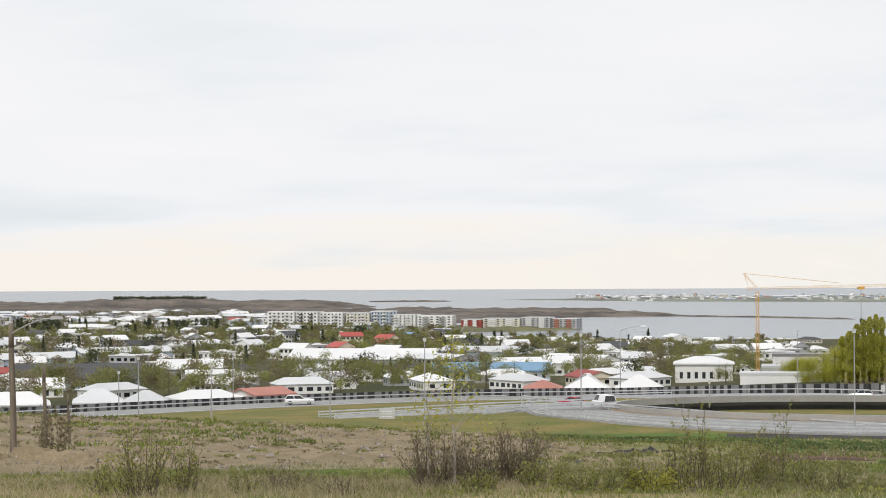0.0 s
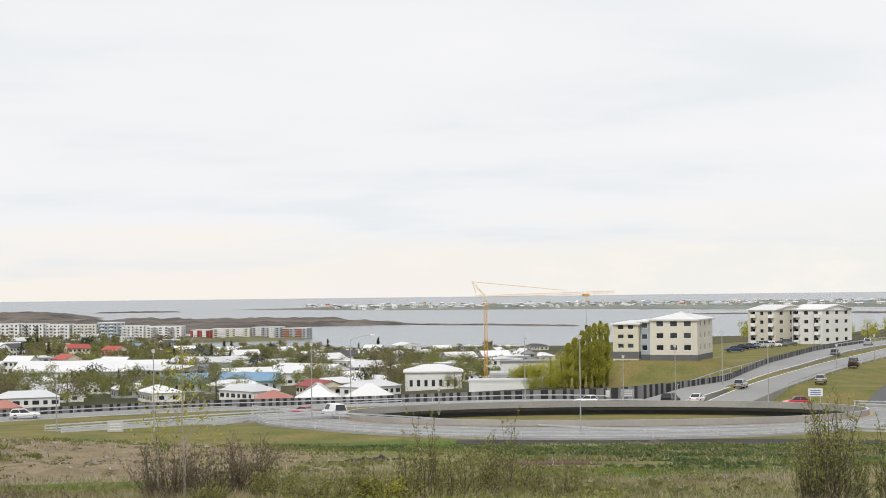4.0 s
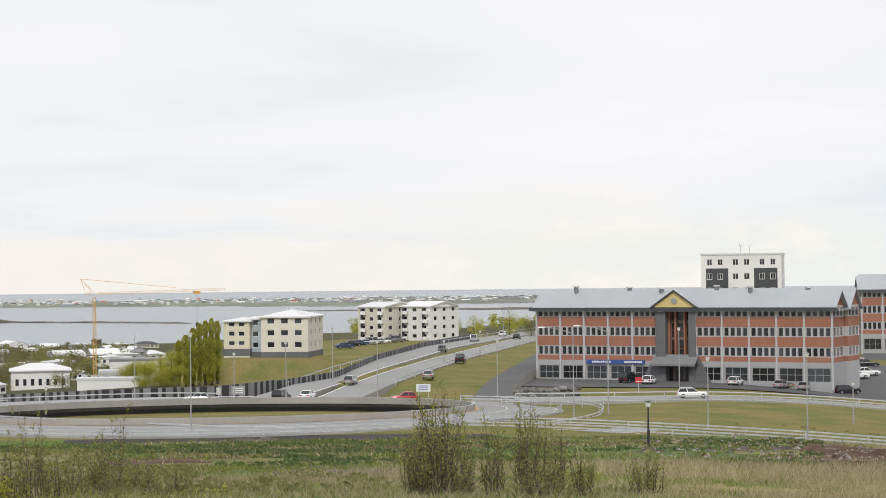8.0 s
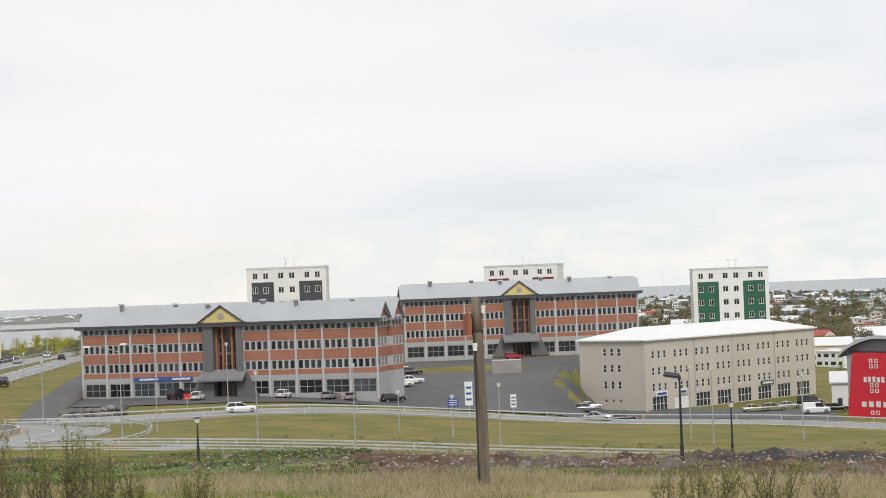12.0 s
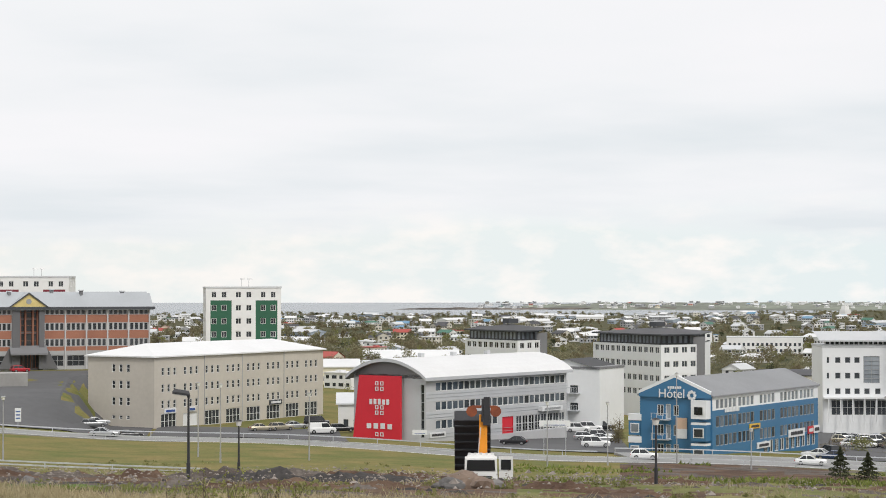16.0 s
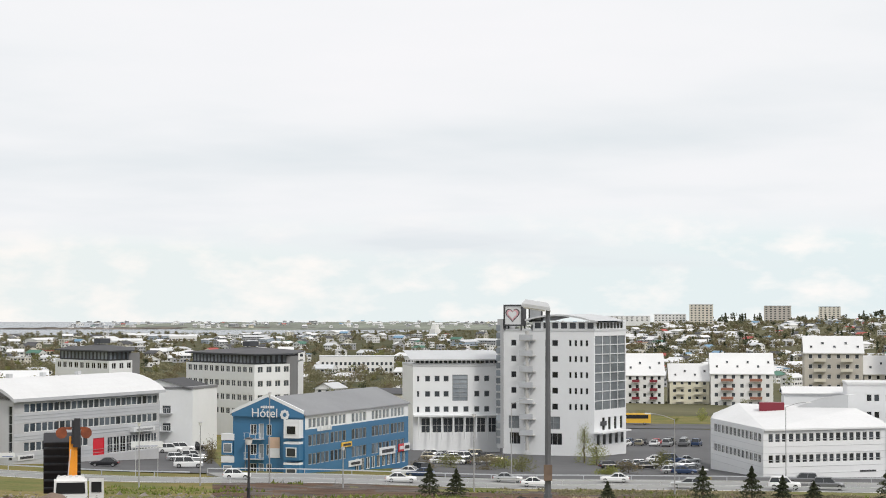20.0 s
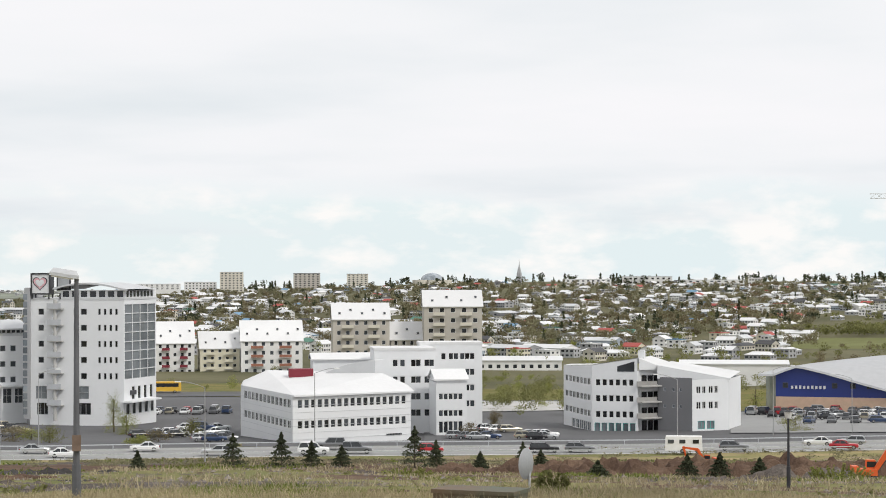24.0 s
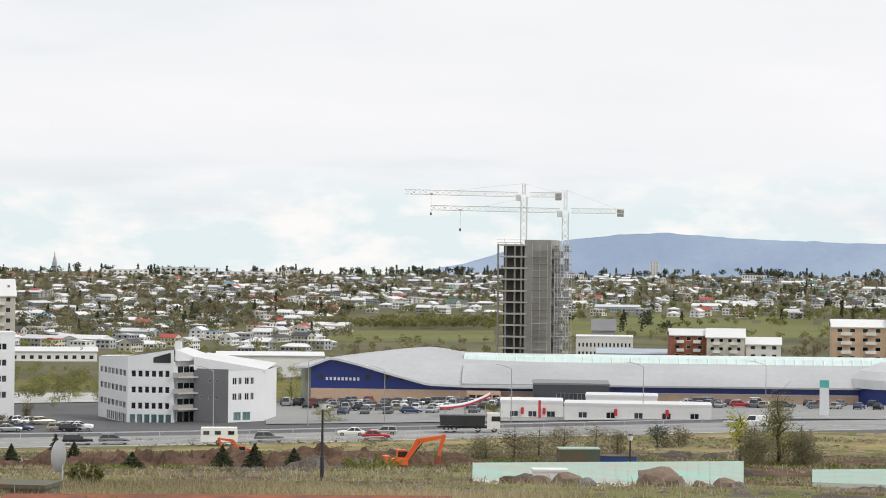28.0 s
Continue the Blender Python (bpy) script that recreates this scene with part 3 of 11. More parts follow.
# ---- roads ----
def strip(name, mids, width, mname, label, category="road", lift=0.22, side="concrete", kind="structure", step=4.0):
    """A road on the land along the middle line mids: rows of bearing, distance, and, if given, height."""
    pts = []
    for p, q in zip(mids, mids[1:]):
        a, b = place(*p[:2]), place(*q[:2])
        za = p[2] if len(p) > 2 else None
        zb = q[2] if len(q) > 2 else None
        n = max(1, int((b - a).length / step))
        for k in range(n):
            u = k / n
            c = a.lerp(b, u)
            c.z = (za + (zb - za) * u) if za is not None and zb is not None else land(c.x, c.y) + lift
            pts.append(c)
    c = place(*mids[-1][:2])
    c.z = mids[-1][2] if len(mids[-1]) > 2 else land(c.x, c.y) + lift
    pts.append(c)
    # round the corners off
    for _ in range(3):
        pts = [pts[0]] + [(pts[k - 1] + pts[k] * 2 + pts[k + 1]) / 4 for k in range(1, len(pts) - 1)] + [pts[-1]]
    m = Mesh()
    rows = []
    for k, p in enumerate(pts):
        t = (pts[min(k + 1, len(pts) - 1)] - pts[max(k - 1, 0)])
        t.z = 0
        t.normalize()
        s = Vector((t.y, -t.x, 0)) * (width / 2)
        rows.append((p - s, p + s))
    for (a, b), (c, d) in zip(rows, rows[1:]):
        m.poly([a, b, d, c], mname)
        low = Vector((0, 0, -1.4))
        m.poly([b, b + low, d + low, d], side)
        m.poly([a, c, c + low, a + low], side)
    low = Vector((0, 0, -1.4))
    for a, b in (rows[0], rows[-1][::-1]):
        m.poly([b, a, a + low, b + low], side)
    ob = m.put(name)
    tagged(ob, label, category, kind=kind)
    return pts


def offset(pts, w):
    out = []
    for k, p in enumerate(pts):
        t = pts[min(k + 1, len(pts) - 1)] - pts[max(k - 1, 0)]
        t.z = 0
        t.normalize()
        out.append(p + Vector((t.y, -t.x, 0)) * w)
    return out


def resample(pts, step):
    out, left = [pts[0]], step
    for a, b in zip(pts, pts[1:]):
        L = (b - a).length
        while L > 0 and left <= L:
            a = a.lerp(b, left / L)
            out.append(a)
            L = (b - a).length
            left = step
        left -= L
    return out


def guardrail(pts, label, two=False, h=0.75, group="guard rails"):
    """A steel crash barrier: posts and one or two long beams."""
    base = thing("guard_rail", pts[0], label, "guard rail", group)
    o = pts[0]
    for hh in ((h,) if not two else (h, h * 0.5)):
        m = Mesh()
        ring = []
        for k, p in enumerate(pts):
            d = pts[min(k + 1, len(pts) - 1)] - pts[max(k - 1, 0)]
            w = Vector((d.y, -d.x, 0)).normalized() * 0.04
            ring += [p - o + w * f + Vector((0, 0, hh - 0.16 * (1 - u))) for f, u in ((-1, 0), (1, 0), (1, 1), (-1, 1))]
        quads = [(4 * k + c, 4 * k + 4 + c, 4 * k + 4 + (c + 1) % 4, 4 * k + (c + 1) % 4) for k in range(len(pts) - 1) for c in range(4)]
        m.add(ring, quads + [(3, 2, 1, 0), tuple(len(ring) - 4 + c for c in range(4))], "galvanised")
        m.put("beam", base)
    post = Mesh()
    post.box((0, 0, h / 2 - 0.2), (0.09, 0.09, h + 0.4), "galvanised")
    pm = post.data("post")
    for p in resample(pts, 7.5)[:34]:
        k = new("post", pm)
        k.parent, k.location = base, p - o
    return base


def painted(pts, w, mname, name="road_marking", lift=0.03, label="painted line on the road"):
    m = Mesh()
    L, R = offset(pts, -w / 2), offset(pts, w / 2)
    up = Vector((0, 0, lift))
    for k in range(len(pts) - 1):
        m.poly([L[k] + up, R[k] + up, R[k + 1] + up, L[k + 1] + up], mname)
    tagged(m.put(name), label, "road marking", kind="structure")


# the main road in front of the office blocks, running east
MAIN = [(20.35, 303), (23.3, 300), (28.7, 308), (32.8, 313), (36.8, 314), (40, 306), (43, 298), (46, 291), (50, 288), (55, 296), (60, 305), (66, 308), (72, 314), (78, 322), (83, 332), (88, 343), (94, 362), (100, 384)]
main_near = strip("road", [(b, d - (5 if b > 45 else 1)) for b, d in MAIN], 9.5, "road_asphalt", "grey asphalt main road in front of the offices")
main_far = strip("road", [(b, d + 11.5) for b, d in MAIN if b > 48], 10.5, "road_asphalt", "far carriageway of the grey asphalt main road")
LOWER = [(18.5, 246, -0.25), (21.7, 242, -0.3), (24.9, 236, -0.6), (28.7, 228, -0.9), (32.7, 222, -1.6), (38, 216, -2.2)]
lower = strip("road", LOWER, 8.0, "road_asphalt", "narrow slip road below the grass bank")
WEST = [(-20, 292), (-12, 303), (-8.5, 309), (-4, 318), (0.2, 328), (4.4, 333), (8, 332), (12.1, 328)]
west = strip("road", WEST, 9.0, "road_asphalt", "grey asphalt road along the noise barrier")
RAMP = [(-3.3, 265, -0.85), (-1.0, 268, -0.6), (2.0, 275, -0.35), (4.6, 280, -0.25)]
ramp = strip("road", RAMP, 8.0, "road_asphalt", "slip road curving up to the roundabout")
av_w = strip("road", AV_W, 8.0, "road_asphalt", "avenue carriageway climbing away past the flats")
av_e = strip("road", AV_E, 7.5, "road_asphalt", "second avenue carriageway beside a grass median")
PATHWAY = [(19.75, 308, -1.1), (19.95, 318, -0.3), (20.25, 334, 0.5), (20.9, 372, 1.0), (21.6, 430, 1.4)]
strip("pavement", PATHWAY, 5.0, "asphalt", "dark asphalt path climbing the grass bank", "path")


def ring_point(r, w, z):
    """A point on the ring, z above its carriageway; the near side is wider by a second lane."""
    x, y = RING_AT.x + r * math.sin(w), RING_AT.y + r * math.cos(w)
    return x, y, ring_level(x, y) + z


def wide(r, w):
    return r + 7.0 * max(0, -math.cos(w - radians(12.1))) ** 0.6 if r > RING_R + 5 else r


def annulus(r0, r1, z, mname, m, a0=0, a1=360, n=120, down=False):
    for k in range(n):
        u, v = radians(a0 + (a1 - a0) * k / n), radians(a0 + (a1 - a0) * (k + 1) / n)
        q = [ring_point(wide(r, w), w, z) for r, w in ((r0, u), (r0, v), (r1, v), (r1, u))]
        m.poly(q if down else q[::-1], mname)


def cylinder(r, z0, z1, mname, m, n=120, a0=0, a1=360, inward=False):
    for k in range(n):
        u, v = radians(a0 + (a1 - a0) * k / n), radians(a0 + (a1 - a0) * (k + 1) / n)
        q = [ring_point(wide(r, w), w, z) for w, z in ((u, z0), (v, z0), (v, z1), (u, z1))]
        m.poly(q if inward else q[::-1], mname)


# the roundabout: a ring deck over a sunken middle, with a concrete parapet inside
rb = Mesh()
R0, R1 = RING_R, RING_R + 9.5
annulus(R0 + 0.2, R1, 0, "road_asphalt", rb)
annulus(R0, R0 + 0.6, -0.2, "concrete", rb, down=True)
cylinder(R1, -2.6, 0, "concrete", rb)
# recess and back wall coloured dark to deepen the shade below the deck
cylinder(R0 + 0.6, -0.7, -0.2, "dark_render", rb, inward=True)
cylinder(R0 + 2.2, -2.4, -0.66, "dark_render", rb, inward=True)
annulus(R0 + 0.6, R0 + 2.2, -0.66, "concrete", rb, down=True)
roundabout = tagged(rb.put("roundabout"), "raised ring road on a concrete deck", "roundabout", kind="structure")
pp = Mesh()
cylinder(R0 + 0.02, -0.2, 0.78, "concrete", pp, inward=True)
cylinder(R0 + 0.38, 0, 0.78, "concrete", pp)
annulus(R0 + 0.02, R0 + 0.38, 0.78, "concrete_light", pp)
tagged(pp.put("parapet", smooth=False), "grey concrete parapet round the sunken middle", "parapet", kind="structure")
yl = Mesh()
annulus(R0 + 0.5, R0 + 0.85, 0.03, "line_yellow", yl)
tagged(yl.put("road_marking"), "yellow edge line on the ring road", "road marking", kind="structure")
wlm = Mesh()
annulus(R1 - 1.0, R1 - 0.8, 0.03, "line_white", wlm)
annulus(R0 + 4.7, R0 + 4.85, 0.03, "line_white", wlm)
tagged(wlm.put("road_marking"), "white edge line on the ring road", "road marking", kind="structure")


def arc(r, a0, a1, n=48):
    return [Vector(ring_point(wide(r, w), w, 0)) for w in (radians(a0 + (a1 - a0) * k / n) for k in range(n + 1))]


def bend(rows, z, step=3.0):
    """A smooth line through places (bearing, distance) at one height."""
    pts = [place(b, d) + Vector((0, 0, z)) for b, d in rows]
    pts = resample(pts, step)
    for _ in range(2):
        pts = [pts[0]] + [(pts[k - 1] + pts[k] * 2 + pts[k + 1]) / 4 for k in range(1, len(pts) - 1)] + [pts[-1]]
    return pts


guardrail(arc(R1 - 0.3, 118, 272), "galvanised crash barrier round the near side of the ring", two=True)
guardrail(arc(R1 - 0.3, 300, 380), "galvanised crash barrier on the far side of the ring")
guardrail(bend([(6.4, 306), (5.3, 303), (3.7, 298), (2.8, 292), (2.35, 286), (2.15, 278), (2.2, 270), (1.0, 264)], -0.6), "curved galvanised crash barrier round the splitter island", two=True)
guardrail(bend([(19.0, 296), (21.0, 291), (22.1, 286), (22.8, 279), (23.05, 270), (22.9, 258), (22.2, 248), (21.35, 242), (20.6, 241)], -0.5), "curved galvanised crash barrier round the grass island", two=True)
guardrail(bend([(2.2, 293), (3.7, 279), (5.9, 268), (8.5, 255), (10.5, 246), (12.35, 240), (14, 237), (16.2, 238.5), (18.3, 241.5)], -0.3), "long galvanised crash barrier below the near road", two=True)
guardrail(offset(west, -4.4)[2:], "galvanised crash barrier along the noise barrier")
guardrail(offset(west, 4.4)[2:-14], "galvanised crash barrier on the road verge")
guardrail(offset(ramp, -3.8), "galvanised crash barrier along the slip road", two=True)
guardrail(offset(ramp, 3.8), "galvanised crash barrier along the slip road", two=True)
guardrail(offset(lower, -3.8), "galvanised crash barrier along the lower slip road", two=True)
guardrail(offset(lower, 3.8), "galvanised crash barrier along the lower slip road", two=True)
guardrail(offset(main_near, 5.0), "galvanised crash barrier along the main road")
guardrail(offset([p for p in main_near if p.x < place(48, 290).x], -5.0), "galvanised crash barrier along the main road")
guardrail(offset(main_far, -4.6), "galvanised crash barrier on the median of the main road")
guardrail(offset(main_far, 5.2), "galvanised crash barrier on the far side of the main road")
guardrail(offset(av_e, 4.2)[4:], "galvanised crash barrier beside the avenue")
guardrail(offset(av_w, -4.4)[4:], "galvanised crash barrier beside the avenue")
# kerb shoulders
painted(offset(main_near, 4.2), 0.5, "line_white", label="pale kerb line of the main road")
painted(offset(main_near, -4.2), 0.25, "line_white")
painted(offset(west, 4.0), 0.4, "line_white", label="pale kerb line of the road")
painted(offset(lower, 3.4), 0.4, "line_white")
painted(offset(av_w, 3.7), 0.3, "line_white")
painted(offset(av_e, -3.5), 0.3, "line_white")


# ---- car parks and yards ----
def yard(name, corners, label, mname="asphalt", lift=0.16):
    """A paved area on the land, given by its four corners (bearing, distance)."""
    c = [place(*p) for p in corners]
    m = Mesh()
    n = 16
    for i in range(n + 1):
        for j in range(n + 1):
            u, v = i / n, j / n
            p = c[0].lerp(c[1], u).lerp(c[3].lerp(c[2], u), v)
            m.v.append((p.x, p.y, land(p.x, p.y) + lift))
    for i in range(n):
        for j in range(n):
            a = i * (n + 1) + j
            m.f.append((a, a + n + 1, a + n + 2, a + 1))
            m.m.append(m.slot(mname))
    tagged(m.put(name), label, "car park", kind="structure")


yard("pavement", [(20.3, 336), (30.0, 330), (30.2, 358), (20.2, 358)], "dark asphalt forecourt before the brick offices")
yard("pavement", [(29.9, 330), (36.5, 345), (37.2, 425), (30.2, 425)], "dark asphalt car park between the office blocks")
yard("pavement", [(36.5, 335), (42.3, 315), (42.0, 375), (37.0, 385)], "asphalt forecourt of the beige block")
yard("pavement", [(45.5, 318), (50.3, 308), (49.6, 440), (47.5, 440)], "asphalt car park behind the grey offices")
yard("pavement", [(55.5, 322), (63.7, 330), (63.7, 480), (55.5, 410)], "dark asphalt car park of the white tower")
yard("pavement", [(69.0, 335), (73.2, 345), (73.2, 420), (69.0, 420)], "asphalt car park beside the white offices")
yard("pavement", [(63.9, 331), (69.1, 331), (69.1, 346), (63.9, 342)], "asphalt strip before the low white office")
yard("pavement", [(68.9, 333), (78.0, 345), (78.0, 376), (73.3, 360)], "asphalt apron beside the main road")
yard("pavement", [(69.2, 470), (73.0, 480), (73.2, 530), (69.0, 530)], "pale concrete sports court", "concrete_light")
yard("pavement", [(61.5, 540), (66, 545), (66, 566), (61.5, 566)], "asphalt street before the flats")
yard("pavement", [(77.6, 385), (99, 395), (99, 468), (77.6, 468)], "wide asphalt car park before the shopping centre", "road_asphalt")


# ---- buildings: walls with real openings, each window a part ----
PANES = {}


def window_data(w, h, frame, pane, nx, ny):
    key = (round(w, 2), round(h, 2), frame, pane, nx, ny)
    if key not in PANES:
        t = min(0.09, w * 0.12)

        def cuts(size, n):
            """The edges of the bars across one direction: solid and open stretches take turns."""
            out = [-size / 2, -size / 2 + t]
            for k in range(1, n):
                c = -size / 2 + size * k / n
                out += [c - t * 0.4, c + t * 0.4]
            return out + [size / 2 - t, size / 2]

        xs, zs = cuts(w, nx), cuts(h, ny)
        cols = len(xs)
        solid = lambda a, b: 0 <= a < cols - 1 and 0 <= b < len(zs) - 1 and (a % 2 == 0 or b % 2 == 0)
        vs = [(x, y, z) for y in (-0.05, 0.05) for z in zs for x in xs]
        at = lambda a, b, k: k * cols * len(zs) + b * cols + a
        fs = []
        for a in range(cols - 1):
            for b in range(len(zs) - 1):
                if not solid(a, b):
                    continue
                fs.append((at(a, b, 0), at(a + 1, b, 0), at(a + 1, b + 1, 0), at(a, b + 1, 0)))
                for (da, db), (p, q) in (((-1, 0), ((a, b), (a, b + 1))), ((1, 0), ((a + 1, b + 1), (a + 1, b))), ((0, -1), ((a + 1, b), (a, b))), ((0, 1), ((a, b + 1), (a + 1, b + 1)))):
                    if not solid(a + da, b + db):
                        fs.append((at(*p, 0), at(*q, 0), at(*q, 1), at(*p, 1)))
        f = Mesh()
        f.add(vs, fs, frame)
        g = Mesh()
        g.poly([(-w / 2, 0, -h / 2), (w / 2, 0, -h / 2), (w / 2, 0, h / 2), (-w / 2, 0, h / 2)], pane)
        PANES[key] = f.data("window"), g.data("pane")
    return PANES[key]


def facade(house, m, p0, p1, z0, z1, wins, wall, bands=(), reveal=0.18, name="window"):
    """One wall of a house from p0 to p1 (left to right from outside), z0 to z1, with openings wins: rows of
    (u0, u1, v0, v1, frame, pane, nx, ny); u along the wall, v height over z0. bands: (v0, v1, material) across the wall."""
    o = house.matrix_basis.translation
    p0, p1 = Vector((p0.x - o.x, p0.y - o.y, 0)), Vector((p1.x - o.x, p1.y - o.y, 0))
    e = (p1 - p0)
    L = e.length
    e.normalize()
    out = Vector((e.y, -e.x, 0))
    H = z1 - z0
    zb = z0 - o.z
    us = sorted({0.0, L, *(round(w[k], 3) for w in wins for k in (0, 1))})
    vs = sorted({0.0, H, *(round(w[k], 3) for w in wins for k in (2, 3)), *(b[k] for b in bands for k in (0, 1))})
    us, vs = [u for u in us if 0 <= u <= L], [v for v in vs if 0 <= v <= H]
    up = Vector((0, 0, 1))

    def pt(u, v, k=0.0):
        return p0 + e * u + up * (zb + v) - out * k

    if abs(zb) < 0.01:  # footing, down into the ground
        m.poly([pt(0, -4), pt(L, -4), pt(L, 0), pt(0, 0)], bands[-1][2] if bands else wall)
    for j in range(len(vs) - 1):
        v0, v1 = vs[j], vs[j + 1]
        vm = (v0 + v1) / 2
        mname = next((b[2] for b in bands if b[0] <= vm <= b[1]), wall)
        holes = [w for w in wins if w[2] < vm < w[3]]
        run = None
        for i in range(len(us) - 1):
            um = (us[i] + us[i + 1]) / 2
            solid = not any(w[0] < um < w[1] for w in holes)
            if solid and run is None:
                run = us[i]
            if run is not None and (not solid or i == len(us) - 2):
                end = us[i + 1] if solid else us[i]
                m.poly([pt(run, v0), pt(end, v0), pt(end, v1), pt(run, v1)], mname)
                run = None
    for w in wins:
        u0, u1, v0, v1, fr, pn, nx, ny = w
        q = [(u0, v0), (u1, v0), (u1, v1), (u0, v1)]
        for (a, b), (c, d) in zip(q, q[1:] + q[:1]):
            m.poly([pt(a, b), pt(a, b, reveal), pt(c, d, reveal), pt(c, d)], wall)
        fd, gd = window_data(u1 - u0, v1 - v0, fr, pn, nx, ny)
        c = pt((u0 + u1) / 2, (v0 + v1) / 2, reveal * 0.6)
        far = math.hypot(o.x, o.y)
        if far > 900:  # too small to pick apart
            m.poly([pt(u0, v0, reveal), pt(u1, v0, reveal), pt(u1, v1, reveal), pt(u0, v1, reveal)], pn)
            continue
        mw = Matrix(((e.x, out.x * -1, 0, c.x), (e.y, out.y * -1, 0, c.y), (0, 0, 1, c.z), (0, 0, 0, 1)))
        wo = new(name, fd)
        wo.parent, wo.matrix_basis = house, mw
        if far < 405:
            go = new("pane", gd)
            go.parent, go.location = wo, (0, 0.04, 0)
        else:
            m.poly([pt(u0, v0, reveal), pt(u1, v0, reveal), pt(u1, v1, reveal), pt(u0, v1, reveal)], pn)


def even(L, rows, n, w, m0=0.8, m1=0.8, frame="frame_white", pane="pane", nx=1, ny=1, skip=()):
    """n equal openings a row, evenly spaced."""
    out = []
    for r, (v0, v1) in enumerate(rows):
        for k in range(n):
            if (r, k) in skip:
                continue
            c = m0 + (L - m0 - m1) * (k + 0.5) / n
            out.append((c - w / 2, c + w / 2, v0, v1, frame, pane, nx, ny))
    return out


def spans(rows, cols, frame="frame_white", pane="pane", nx=1, ny=1):
    return [(a, b, v0, v1, frame, pane, nx, ny) for v0, v1 in rows for a, b in cols]


def footprint(a, b, depth):
    A, B = place(*a), place(*b)
    e = (B - A).normalized()
    n = Vector((-e.y, e.x, 0)) * depth
    return [A, B, B + n, A + n]


def flat_roof(house, pts, z, mname, label="", lip=0.5, name="roof"):
    """A roof slab with a parapet lip."""
    o = house.matrix_basis.translation
    m = Mesh()
    c = sum(pts, Vector()) / len(pts)
    q = [p + (p - c).normalized() * 0.15 for p in pts]
    lo = [Vector((p.x - o.x, p.y - o.y, z - o.z - 0.05)) for p in q]
    hi = [p + Vector((0, 0, lip)) for p in lo]
    n = len(pts)
    m.add(lo + hi, [tuple(range(n, 2 * n)), tuple(range(n - 1, -1, -1))] + [(k, (k + 1) % n, n + (k + 1) % n, n + k) for k in range(n)], mname)
    return m.put(name, house, label)


def pitched(house, fp, z, rise, mname, over=0.5, hip=0.0, thick=0.25, label="", shift=0.5):
    """A ridged roof over a rectangle A B C D, the ridge along A-B; hip: how far the ridge stops short of the ends."""
    o = house.matrix_basis.translation
    A, B, C, D = fp
    e, n = (B - A).normalized(), (D - A).normalized()
    L, W = (B - A).length, (D - A).length
    base = A - Vector((o.x, o.y, 0)) + Vector((0, 0, z - o.z))

    def q(u, v, w):
        return base + e * u + n * v + Vector((0, 0, w))

    fall = rise / (W * 0.5) * over
    a, b, c, d = q(-over, -over, -fall), q(L + over, -over, -fall), q(L + over, W + over, -fall), q(-over, W + over, -fall)
    r0, r1 = q(hip - (over if not hip else 0), W * shift, rise), q(L - hip + (over if not hip else 0), W * shift, rise)
    m = Mesh()
    t = Vector((0, 0, -thick))
    m.poly([a, b, r1, r0], mname)
    m.poly([c, d, r0, r1], mname)
    if hip:
        m.poly([b, c, r1], mname)
        m.poly([d, a, r0], mname)
    else:
        for p, s, r in ((b, c, r1), (d, a, r0)):
            m.poly([p, p + t, r + t, r], mname)
            m.poly([r, r + t, s + t, s], mname)
    for p, s in ((a, b), (c, d)) + (((b, c), (d, a)) if hip else ()):
        m.poly([p, p + t, s + t, s], mname)
    m.poly([a + t, d + t, c + t, b + t], mname)
    ob = m.put("roof", house, label)
    return ob, (r0, r1)


def gables(m, house, fp, z, rise, mname, shift=0.5):
    o = house.matrix_basis.translation
    A, B, C, D = (Vector((p.x - o.x, p.y - o.y, z - o.z)) for p in fp)
    for p, s in ((B, C), (D, A)):
        r = p.lerp(s, shift if p is B else 1 - shift) + Vector((0, 0, rise))
        m.poly([p, s, r], mname)


